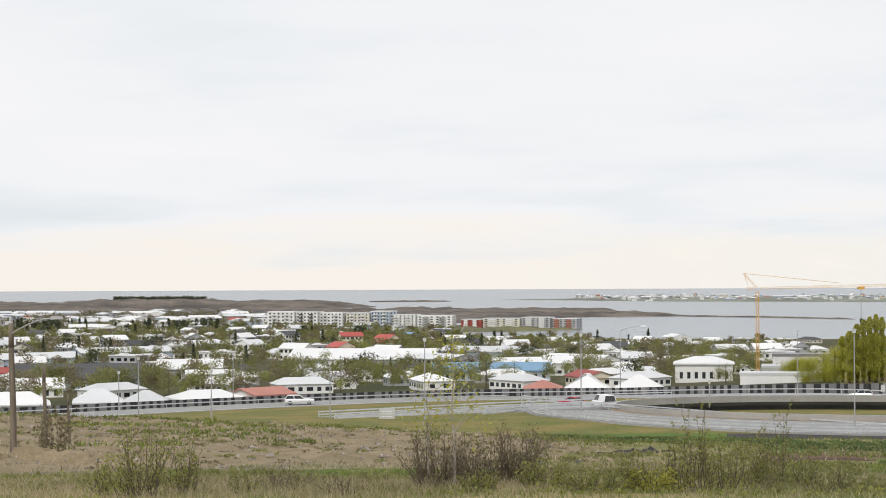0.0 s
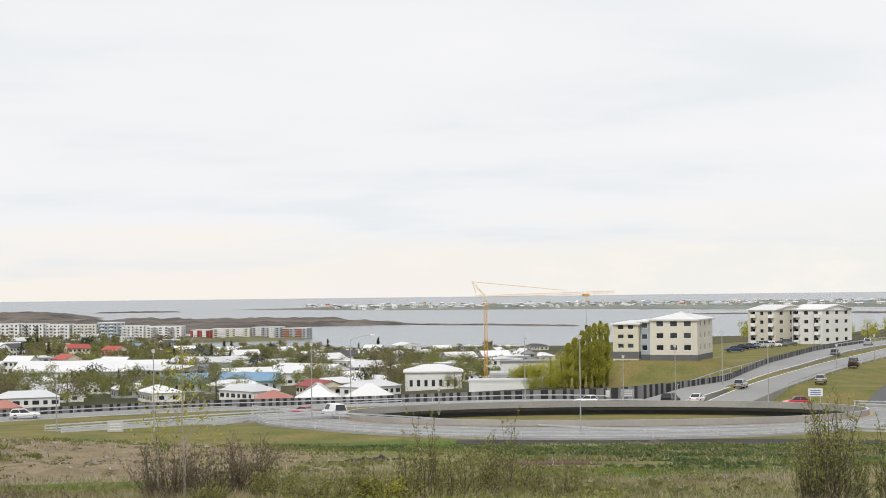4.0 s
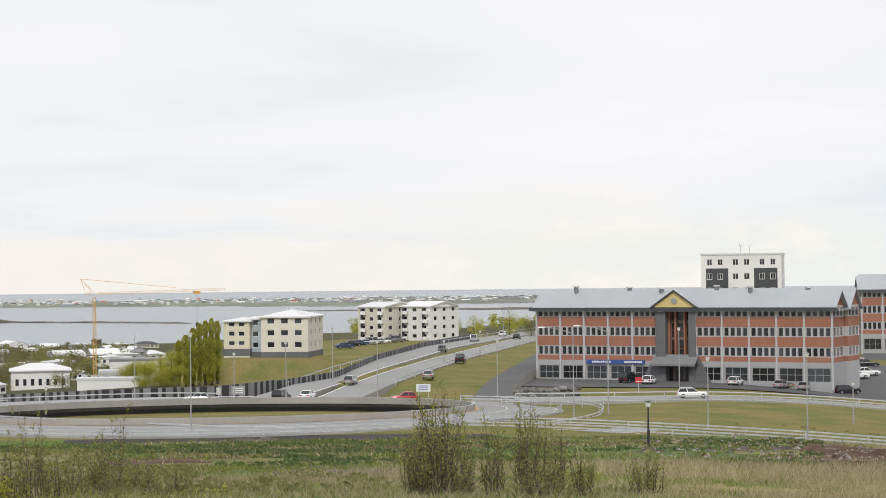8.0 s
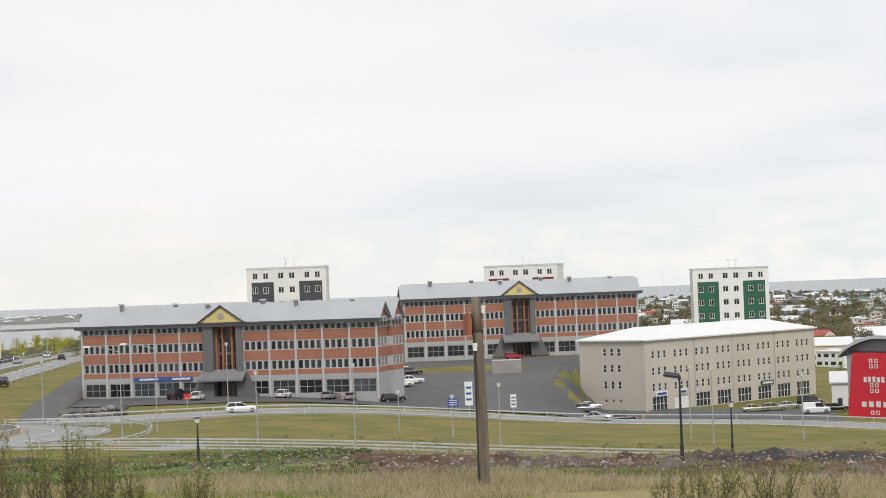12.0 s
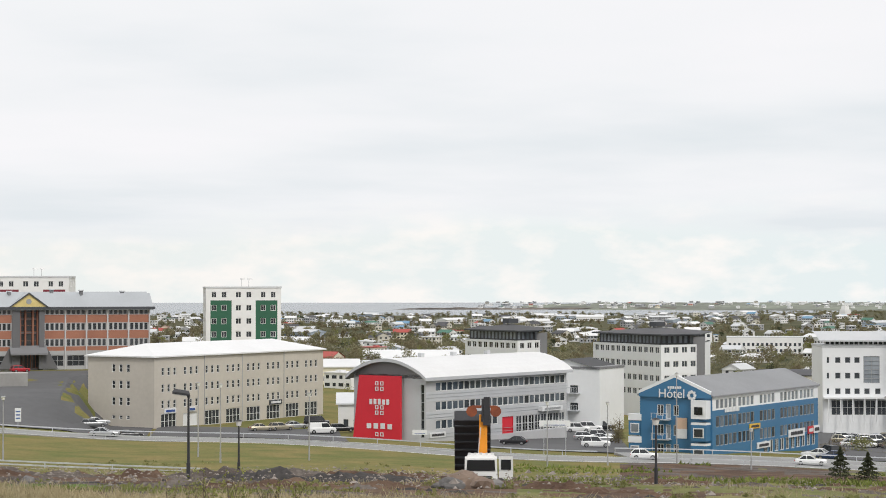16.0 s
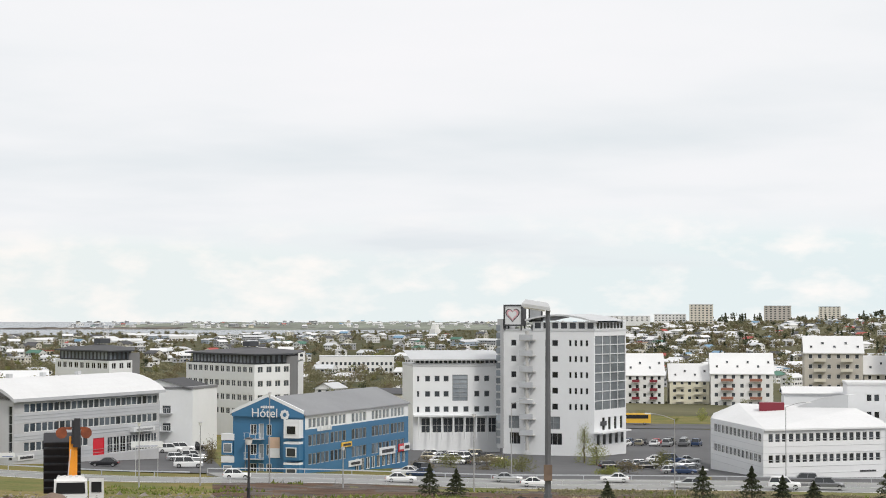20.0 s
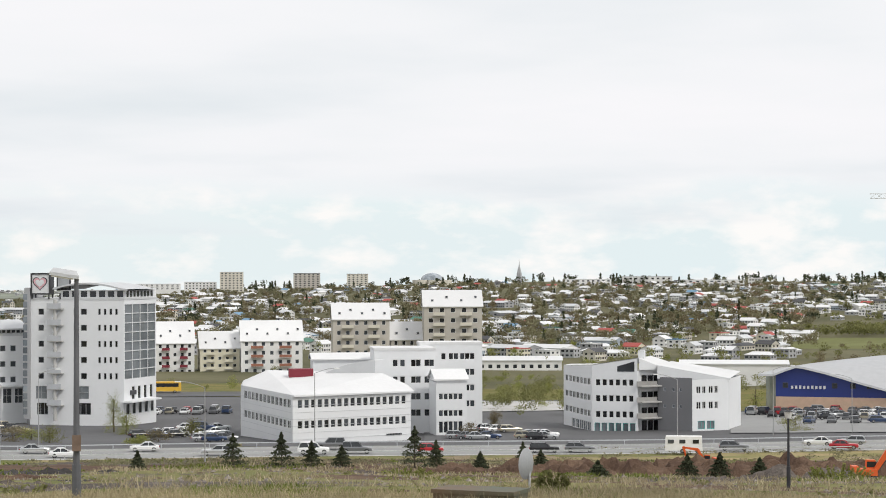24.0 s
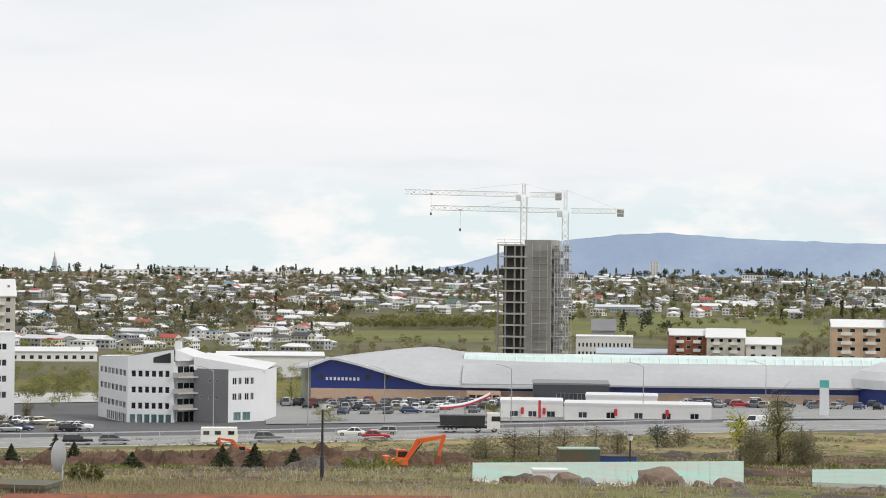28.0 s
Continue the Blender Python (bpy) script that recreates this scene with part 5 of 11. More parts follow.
def hotel():
    fp = footprint((52.50, 316), (55.40, 356), 12.4)
    A, B, C, D = fp
    e = (B - A).normalized()
    n = Vector((-e.y, e.x, 0))
    L = (B - A).length
    z0, H, cut = -9.2, 10.4, 8.0
    house = thing("hotel", sum(fp, Vector()) / 4 + Vector((0, 0, z0)), "blue and white clad hotel with a grey low-pitched roof", "hotel")
    o = house.matrix_basis.translation.copy()
    o.z = 0
    m = Mesh()
    sets = [(L * 0.03 + L * 0.196 * g + 1.62 * k, L * 0.03 + L * 0.196 * g + 1.62 * k + 1.4) for g in range(5) for k in range(5 if g in (0, 3) else 4)]
    w = spans([(5.35, 7.1), (2.45, 4.2)], sets, "frame_grey", "pane_mid") + even(L, [(0.1, 2.1)], 10, 1.6, L * 0.45, 1.0, "frame_white", "pane", 2, 1)
    facade(house, m, A, B, z0, z0 + cut, w, "blue_clad")
    facade(house, m, A, B, z0 + cut, z0 + H, spans([(0.15, 1.7)], sets, "frame_white", "pane_pale"), "white_clad")
    facade(house, m, B, C, z0, z0 + H, [], "white_clad")
    facade(house, m, C, D, z0, z0 + H, [], "blue_clad")
    gw = spans([(7.0, 8.7), (3.9, 5.6), (0.9, 2.6)], [(3.0, 4.1), (5.8, 6.7)], "frame_white", "pane", 2, 1) + spans([(6.5, 8.8), (3.4, 5.6), (0.4, 2.6)], [(4.45, 5.35)], "frame_white", "pane_pale", 1, 1)
    facade(house, m, D, A, z0, z0 + H, gw, "blue_clad")
    o2 = [Vector((p.x - o.x, p.y - o.y, H)) for p in fp]
    for P, Q, mm in ((o2[3], o2[0], "blue_clad"), (o2[1], o2[2], "white_clad")):
        m.poly([P, Q, P.lerp(Q, 0.5) + Vector((0, 0, 2.6))], mm)
    m.put("wall", house, "dark blue metal cladding")
    pitched(house, fp, z0 + H, 2.6, "roof_grey", over=0.3, label="flat grey sheet roof")
    tr = Mesh()
    for P, Q in ((o2[3], o2[3].lerp(o2[0], 0.5) + Vector((0, 0, 2.6))), (o2[3].lerp(o2[0], 0.5) + Vector((0, 0, 2.6)), o2[0])):
        up = Vector((0, 0, 0.5))
        k = -e * 0.45
        tr.poly([P + k, Q + k, Q + k + up, P + k + up], "white_clad")
        tr.poly([P + k + up, Q + k + up, Q + up, P + up], "white_clad")
    tr.put("verge_trim", house, "white verge board")
    gt = Mesh()
    gt.poly([o2[3] - e * 0.42 + Vector((0, 0, -0.5)), o2[0] - e * 0.42 + Vector((0, 0, -0.5)), o2[0] - e * 0.42, o2[3].lerp(o2[0], 0.5) + Vector((0, 0, 2.6)) - e * 0.42, o2[3] - e * 0.42], "blue_clad")
    gt.put("gable_panel", house)
    gm = frame_on(o2[3].lerp(o2[0], 0.46) + Vector((0, 0, -0.55)) - e * 0.5, -n, e)
    letters("Hótel", house, gm, 2.0, "sign_white", label="white wall lettering")
    g2 = o2[3].lerp(o2[0], 0.74) + Vector((0, 0, -0.1)) - e * 0.5
    fl = Mesh()
    for k in range(8):
        w_ = math.pi / 4 * k
        fl.tube(g2 - n * (0.55 * math.cos(w_)) + Vector((0, 0, 0.55 * math.sin(w_))) - e * 0.02, g2 - n * (0.55 * math.cos(w_)) + Vector((0, 0, 0.55 * math.sin(w_))) - e * 0.08, 0.26, 0.26, "sign_white", 8)
    fl.put("emblem", house, "white flower-shaped emblem")
    bars(house, o2[3].lerp(o2[0], 0.50) + Vector((0, 0, 1.05)) - e * 0.5, -n, e, 2.4, 0.4, 6, "sign_white")
    bars(house, A - o + e * 7.2 - n * 0.1 + Vector((0, 0, 7.9)), e, n, 5.6, 0.75, 10, "sign_white")
    for u, h, w_, hh, mn in ((16.0, 4.75, 4.2, 0.8, "sign_yellow"), (19.5, 1.5, 5.2, 1.0, "sign_white"), (33.5, 2.6, 7.0, 1.3, "sign_white"), (39.8, 2.7, 2.4, 1.3, "sign_red"), (42.4, 2.7, 2.6, 1.3, "sign_white")):
        sg = Mesh()
        c = A - o + e * u - n * 0.12
        sg.box((c.x, c.y, h), (w_, 0.15, hh), mn, turn=math.degrees(math.atan2(-e.y, e.x)))
        sb = sg.put("shop_sign", house)
        bars(sb, Vector((c.x, c.y, h)) - n * 0.12, e, n, w_ * 0.75, hh * 0.45, 7, "frame_dark" if mn != "sign_red" else "sign_white")
    # poster and white stair bays beside the gable
    ps = Mesh()
    c = A - o + n * 5.2 - e * 0.1
    tt = math.degrees(math.atan2(n.y, -n.x))
    ps.box((c.x, c.y, 5.9), (1.9, 0.12, 1.7), "tan_trim", turn=tt)
    ps.box((c.x, c.y, 4.3), (1.9, 0.12, 1.5), "sign_white", turn=tt)
    ps.put("poster", house, "brown and white advertising panel")
    for v, mm in ((1.6, "white_clad"),):
        for k, h in enumerate((1.4, 4.6, 8.0)):
            by = Mesh()
            c = A - o + n * v - e * 0.8
            by.box((c.x, c.y, h), (2.6, 1.6, 2.5), "white_clad" if k == 2 else "blue_clad", turn=tt)
            c2 = c - e * 0.83
            by.box((c2.x, c2.y, h), (1.8, 0.06, 1.5), "frame_white", turn=tt)
            by.box((c2.x - e.x * 0.05, c2.y - e.y * 0.05, h), (1.4, 0.06, 1.2), "pane", turn=tt)
            by.box((c.x, c.y, h + 1.4), (2.6, 1.6, 0.35), "white_clad", turn=tt)
            by.put("stair_bay", house, "projecting stair bay")
    for k, h in enumerate((1.4, 4.9)):
        by = Mesh()
        c = D - o + n * 0.9 + e * 0.9
        by.box((c.x, c.y, h), (2.2, 1.8, 2.2), "blue_clad", turn=tt)
        by.box((c.x - e.x * 0.93, c.y - e.y * 0.93, h), (1.5, 0.06, 1.5), "frame_white", turn=tt)
        by.box((c.x - e.x * 0.97, c.y - e.y * 0.97, h), (1.2, 0.06, 1.2), "pane_pale", turn=tt)
        by.box((c.x, c.y, h + 1.7), (2.3, 1.9, 1.0), "white_clad", turn=tt)
        by.put("stair_bay", house)
    # outside stair of steel
    st = Mesh()
    for k in range(3):
        h = 0.2 + 3.1 * k
        c = A - o + n * 8.4 - e * 0.7
        st.box((c.x, c.y, h), (3.0, 1.2, 0.12), "galvanised", turn=tt)
        st.box((c.x - e.x * 0.6, c.y - e.y * 0.6, h + 1.0), (3.0, 0.06, 0.06), "galvanised", turn=tt)
        for s in (-1.4, -0.5, 0.5, 1.4):
            st.box((c.x - e.x * 0.6 + n.x * s, c.y - e.y * 0.6 + n.y * s, h + 0.5), (0.06, 0.06, 1.0), "galvanised")
        st.tube(c + n * 1.5 + Vector((0, 0, h - c.z)), c + n * 1.5 + Vector((0, 0, -0.5 - c.z)), 0.06, 0.06, "galvanised", 6)
    st.put("outside_stair", house, "galvanised outside stair")


hotel()


# ---- the white offices ----
def turn_of(e):
    return math.degrees(math.atan2(-e.y, e.x))


def poly_block(name, corners, z0, z1, label, category, wall, roof, specs, group="", lip=0.4, bands=(), roof_label=""):
    """A house on a polygon of (bearing, distance), left to right in front and back behind; specs: openings per wall."""
    fp = [place(*c) if isinstance(c, tuple) else c for c in corners]
    house = thing(name, sum(fp, Vector()) / len(fp) + Vector((0, 0, z0)), label, category, group)
    m = Mesh()
    for k in range(len(fp)):
        P, Q = fp[k], fp[(k + 1) % len(fp)]
        L = (Q - P).length
        f = specs.get(k)
        facade(house, m, P, Q, z0, z1, f(L) if f else [], wall, bands)
    if roof:
        flat_roof(house, fp, z1, roof, lip=lip, label=roof_label)
    m.put("wall", house)
    return house, fp


def flat(house):
    o = house.matrix_basis.translation
    return Vector((o.x, o.y, 0))


def white_tower():
    # low wing
    def wing(L):
        k = L / 18.4
        c = [(3.1, 1.1), (5.1, 1.1), (7.0, 1.1), (13.5, 1.1), (15.6, 1.1), (1.1, 0.5)]
        out = [((u - w / 2) * k, (u + w / 2) * k, v, v + 1.2, "frame_grey", "pane", 1, 1) for u, w in c for v in (11.0, 7.8, 4.6)]
        out += [((u - .55) * k, (u + .55) * k, 4.6, 5.8, "frame_grey", "pane", 1, 1) for u in (9.0, 11.2)]
        out.append((8.3 * k, 11.6 * k, 6.9, 12.4, "frame_grey", "pane_pale", 2, 6))
        out += even(L, [(0.3, 3.4)], 7, 2.0, 1.6, 0.6, "frame_white", "pane", 2, 2)
        return out

    house, fp = simple_block("office_building", (55.53, 425), (57.98, 428), 16, -8.8, 5.4, "white four-storey office wing with a curved metal roof", "office building", "white_clad", "light_roof", [wing])
    A, B, C, D = fp
    e = (B - A).normalized()
    n = Vector((-e.y, e.x, 0))
    L = (B - A).length
    o = flat(house)
    cl = Mesh()
    facade(house, cl, A + n * 0.5 + e * 0.4, B + n * 0.5, 5.8, 6.9, even(L - 0.4, [(0.1, 1.0)], 18, 0.85, 0.2, 0.2, "frame_white", "pane"), "white_clad", reveal=0.1)
    cl.put("clerestory", house)
    rf = Mesh()
    prev = None
    for k in range(9):
        t = k / 8
        v, w = -0.9 + 12 * t, 15.7 + 1.6 * math.sin(math.pi * 0.5 * t)
        row = [A + n * v - e * 0.8 - o, B + n * v + e * 0.3 - o]
        row = [Vector((p.x, p.y, w)) for p in row]
        if prev:
            rf.poly([prev[0], prev[1], row[1], row[0]], "light_roof")
        else:
            d = Vector((0, 0, -0.3))
            rf.poly([row[0] + d, row[1] + d, row[1], row[0]], "light_roof")
            rf.poly([row[0] + d, row[0] + d + n * 1.5, row[1] + d + n * 1.5, row[1] + d], "grey_clad")
        prev = row
    rf.put("curved_roof", house, "pale curved sheet metal roof")
    cn = Mesh()
    c = (A + B) / 2 - n * 0.9 - o
    cn.box((c.x, c.y, 3.9), (L, 1.9, 0.3), "white_clad", turn=turn_of(e))
    cn.put("canopy", house)
    for k in range(8):
        p = Mesh()
        c = A + e * (1.0 + (L - 1.4) * k / 7) - n * 1.6 - o
        p.tube((c.x, c.y, -1), (c.x, c.y, 3.8), 0.14, 0.14, "white_clad", 8)
        p.put("column", house)

    # high tower
    def front(L):
        k = L / 18.4
        rows = [(v, v + 1.25) for v in (20.4, 17.15, 13.9, 10.65, 7.4)]
        out = spans(rows, [(1.7 * k, 2.8 * k), (8.6 * k, 9.1 * k), (10.0 * k, 11.2 * k)], "frame_grey", "pane")
        out += spans(rows, [((13.4 + 1.1 * q) * k, (13.9 + 1.1 * q) * k) for q in range(4)], "frame_grey", "pane")
        out += spans([(3.4, 6.0)], [(1.2 * k, 3.4 * k), (8.8 * k, 11.6 * k)], "frame_grey", "pane_pale", 2, 2)
        out += spans([(0.2, 2.6)], [(1.4 * k, 3.6 * k), (9.0 * k, 12.0 * k)], "frame_grey", "pane", 3, 1)
        return out

    def side(L):
        out = even(L, [(7.4 + 1.9 * q, 9.2 + 1.9 * q) for q in range(8)], 4, L / 4 - 0.3, 0.3, 0.3, "frame_grey", "pane_pale", 1, 1)
        out += even(L, [(3.2, 5.8)], 4, 1.3, 3, 1, "frame_grey", "pane", 1, 1) + even(L, [(0.2, 2.4)], 5, 1.6, 0.5, 0.5, "frame_grey", "pane", 1, 1)
        return out

    A, B, C = place(58.06, 421), place(60.63, 414), place(61.52, 428)
    D = A + (C - B)
    house, fp = poly_block("office_tower", [A, B, C, D], -10.6, 12.9, "white seven-storey office tower with a glazed side and outside stair", "office tower", "white_clad", "light_roof", {0: front, 1: side})
    o = flat(house)
    e = (B - A).normalized()
    n = (C - B).normalized()
    L = (B - A).length
    # glazed top floor under a curved roof
    tf = Mesh()
    facade(house, tf, A + e * 6.2 + n * 0.8, B + e * 0.0 + n * 0.8, 13.2, 14.8, even(L - 6.2, [(0.1, 1.5)], 7, 1.5, 0.2, 0.2, "frame_white", "pane"), "white_clad", reveal=0.1)
    facade(house, tf, B + n * 0.8, C, 13.2, 14.8, even(13.5, [(0.1, 1.5)], 8, 1.3, 0.2, 0.2, "frame_white", "pane"), "white_clad", reveal=0.1)
    tf.put("top_floor", house)
    rf = Mesh()
    prev = None
    for k in range(11):
        t = k / 10
        u = 5.2 + (L - 4.2) * t
        w = 25.2 + 1.7 * math.sin(math.pi * min(0.95, 0.1 + t * 0.9)) ** 0.8
        row = [A + e * u - n * 0.6 - o, A + e * u + n * 13.6 - o]
        row = [Vector((p.x, p.y, w)) for p in row]
        if prev:
            rf.poly([prev[0], row[0], row[1], prev[1]], "light_roof")
            d = Vector((0, 0, -0.35))
            rf.poly([prev[0] + d, row[0] + d, row[0], prev[0]], "light_roof")
            rf.poly([prev[1] + d, row[1] + d, row[0] + d, prev[0] + d], "grey_clad")
        prev = row
    rf.put("curved_roof", house, "pale curved roof over the top floor")
    # stair landings down the front
    for k in range(7):
        st = Mesh()
        h = 21.6 - 3.25 * k
        c = A + e * 5.9 - n * 0.8 - o
        st.box((c.x, c.y, h), (3.0, 1.6, 0.18), "concrete_light", turn=turn_of(e))
        st.box((c.x - n.x * 0.8, c.y - n.y * 0.8, h + 0.6), (3.0, 0.08, 1.1), "galvanised", turn=turn_of(e))
        q = c + e * 1.0
        st.add([Vector((q.x, q.y, h)) + e * 0.3, Vector((q.x, q.y, h)) - e * 0.3 + Vector((0, 0, 0)), Vector((q.x, q.y, h - 1.6)) - e * 1.6 - n * 0.5, Vector((q.x, q.y, h - 1.6)) - e * 1.0 - n * 0.5], [(0, 1, 2, 3)], "galvanised")
        st.put("stair_landing", house, "steel outside stair landing")
    sp = Mesh()
    c = A + e * 5.9 - n * 1.0 - o
    sp.tube((c.x, c.y, -1), (c.x, c.y, 23.5), 0.35, 0.35, "concrete_light", 10)
    sp.put("stair_post", house)
    # thin glazed slab on the west edge
    gl = Mesh()
    c = A - e * 0.7 + n * 3 - o
    gl.box((c.x, c.y, 12.6), (1.2, 7.0, 26.6), "grey_paint", turn=turn_of(e))
    gl.put("stair_shaft", house, "pale grey stair shaft")
    for k in range(16):
        p = Mesh()
        c = A - e * 0.7 - n * 0.55 - o
        p.box((c.x, c.y, 0.8 + 1.55 * k), (0.9, 0.06, 1.2), "pane_pale", turn=turn_of(e))
        p.put("window", house)
    cn = Mesh()
    c = B + n * 6.0 + e * 1.0 - o
    cn.box((c.x, c.y, 2.9), (14, 2.6, 0.3), "white_clad", turn=turn_of(n))
    cn.put("canopy", house)
    sg = Mesh()
    c = B + n * 4.0 + e * 0.2 - o
    sg.box((c.x, c.y, 4.6), (2.6, 0.2, 0.9), "frame_dark", turn=turn_of(n))
    sg.put("shop_sign", house)
    # heart sign box on the roof corner
    sign = thing("roof_sign", A + e * 2.4 + n * 0.6 + Vector((0, 0, 13.3)), "square roof sign with a pink heart outline", "sign")
    bx = Mesh()
    t = turn_of(e)
    for s in (-1.95, 1.95):
        c = e * s
        bx.box((c.x, c.y, 2.8), (0.3, 2.2, 4.3), "frame_dark", turn=t)
    for z in (0.75, 4.85):
        bx.box((0, 0, z), (3.6, 2.2, 0.3), "frame_dark", turn=t)
    bx.put("sign_frame", sign)
    bd = Mesh()
    bd.box((0, 0, 2.8), (3.6, 1.9, 3.8), "sign_white", turn=t)
    bd.put("sign_panel", sign)
    for scale, mn, off in ((1.0, "frame_dark", 1.0), (0.86, "heart_pink", 1.06), (0.60, "sign_white", 1.12)):
        hm = Mesh()
        pts = []
        for k in range(40):
            w = 2 * math.pi * k / 40
            hx, hz = 16 * math.sin(w) ** 3, 13 * math.cos(w) - 5 * math.cos(2 * w) - 2 * math.cos(3 * w) - math.cos(4 * w)
            pts.append(e * (-hx * 0.098 * scale) - n * off + Vector((0, 0, 2.95 + hz * 0.098 * scale)))
        hm.poly(pts, mn)
        hm.put("heart", sign)
    bk = Mesh()
    c = e * 4.2 + n * 0.8
    bk.box((c.x, c.y, 3.2), (3.0, 0.3, 3.6), "frame_dark", turn=t)
    bk.box((c.x, c.y, 3.2), (2.4, 0.4, 2.6), "frame_grey", turn=t)
    bk.put("sign_panel", sign)
    lg = Mesh()
    for s in (-1.8, 1.8, 4.2):
        for q in (-0.8, 0.8):
            c = e * s + n * q
            lg.box((c.x, c.y, 0.3), (0.2, 0.2, 1.2), "frame_dark")
    lg.put("sign_leg", sign)


white_tower()


def white_cluster():
    """Low white office with two window rows; taller stepped blocks behind it."""
    A, B, C = place(63.87, 380), place(65.32, 347), place(68.64, 359)
    e = (C - B).normalized()
    n = Vector((-e.y, e.x, 0))
    D, E = place(68.58, 376), place(63.95, 397)
    z0, z1 = -10.9, -2.7
    rows = [(5.9, 7.4), (2.4, 3.8)]
    house, fp = poly_block("office_building", [A, B, C, D, E], z0, z1, "low white-clad office with two long rows of windows", "office building", "white_clad", None,
                           {0: lambda L: even(L, rows, 12, 2.0, 2.0, 1.0, "frame_white", "pane", 2, 1), 1: lambda L: even(L, rows, 17, 0.98, 0.8, 0.8, "frame_white", "pane")}, group="white offices")
    o = flat(house)
    rf = Mesh()
    up = Vector((0, 0, z1 - z0))
    q = [p - o + up for p in fp]
    hi = Vector((0, 0, 2.6))
    r0, r1 = (place(64.62, 384) - o) + up + hi, (place(67.85, 369) - o) + up + hi
    a, b, c = q[0] - n * 0.3, q[1] - n * 0.5, q[2] + e * 0.4 - n * 0.4
    rf.poly([a, b, r0], "white_roof")
    rf.poly([b, c, r1, r0], "white_roof")
    rf.poly([c, q[3], r1], "white_roof")
    rf.poly([q[3], q[4], r0, r1], "white_roof")
    rf.poly([q[4], a, r0], "white_roof")
    d = Vector((0, 0, -0.3))
    for s, t in ((a, b), (b, c), (c, q[3]), (q[4], a)):
        rf.poly([s + d, t + d, t, s], "white_clad")
    rf.put("roof", house, "white folded metal roof")
    for k in range(6):
        jb = Mesh()
        for P, Q in ((A, B), (B, C)):
            ee = (Q - P).normalized()
            cc = (P + Q) / 2 - o + Vector((ee.y, -ee.x, 0)) * 0.03
            jb.box((cc.x, cc.y, 0.6 + 1.15 * k), ((Q - P).length, 0.05, 0.05), "light_roof", turn=turn_of(ee))
        jb.put("cladding_rib", house)
    bars(house, C - o - e * 3.5 - n * 0.1 + Vector((0, 0, 0.7)), e, n, 3.2, 0.3, 10, "frame_dark")

    # four-storey block behind, with its glazed corner
    rows4 = [(v, v + 1.35) for v in (11.4, 8.2, 5.0, 1.9)]
    h2, fp2 = simple_block("office_building", (67.62, 388), (69.33, 389), 12, -11.2, 3.3, "white-clad four-storey office block stepping up behind a low wing", "office building", "white_clad", "white_roof",
                           [lambda L: spans(rows4, [(L * u, L * u + 1.0) for u in (0.30, 0.42, 0.60, 0.68, 0.82, 0.90)], "frame_white", "pane"), None], group="white offices")
    h3, fp3 = simple_block("office_building", (68.9, 400), (70.66, 401), 8, -12, 4.0, "tall white-clad office block with a sloping parapet", "office building", "white_clad", "white_roof",
                           [lambda L: spans([(v, v + 1.3) for v in (13.0, 9.9, 6.8, 3.7)], [(L * u, L * u + 0.95) for u in (0.34, 0.46, 0.54, 0.64, 0.72, 0.80)], "frame_white", "pane"), None], group="white offices")
    h4, fp4 = simple_block("office_building", (69.36, 379), (70.22, 380), 8, -12, -1.6, "small white office wing with a pitched white roof", "office building", "white_clad", "white_roof",
                           [lambda L: spans([(6.4, 7.6), (3.3, 4.5), (0.2, 2.4)], [(L * u, L * u + 0.85) for u in (0.08, 0.24, 0.40, 0.56, 0.72)], "frame_white", "pane")], roof_rise=1.6, group="white offices")
    # red box and curved fin on the roofs
    rb_ = thing("roof_box", place(65.55, 372) + Vector((0, 0, -0.2)), "dark red plant box on the white roof", "plant box")
    m = Mesh()
    m.box((0, 0, 0.1), (4.4, 3, 1.5), "maroon_clad", turn=62)
    m.put("casing", rb_)
    fin = thing("roof_fin", place(66.85, 372) + Vector((0, 0, -0.9)), "curved pale roof fin between the white offices", "roof fin")
    m = Mesh()
    pts = []
    ee, nn = (place(67.9, 372) - place(66.4, 376)).normalized(), Vector((0, 0, 1))
    for k in range(11):
        t = k / 10
        pts.append(ee * (-5.5 + 11 * t) + nn * (0.2 + 2.9 * math.sin(t * math.pi / 2)))
    back = Vector((-ee.y, ee.x, 0)) * 5
    for p, q_ in zip(pts, pts[1:]):
        m.poly([p, q_, q_ + back, p + back], "white_roof")
        m.poly([Vector((p.x, p.y, -2)), Vector((q_.x, q_.y, -2)), q_, p], "light_roof")
    m.put("fin_roof", fin)
    wb = Mesh()
    p, q_ = pts[0] * 1.0, pts[-1]
    h5, fp5 = simple_block("office_building", (65.9, 400), (67.7, 401), 9, -11, 1.3, "white office wing behind the low roofs", "office building", "white_clad", "white_roof", [None], group="white offices", roof_rise=1.0)


white_cluster()


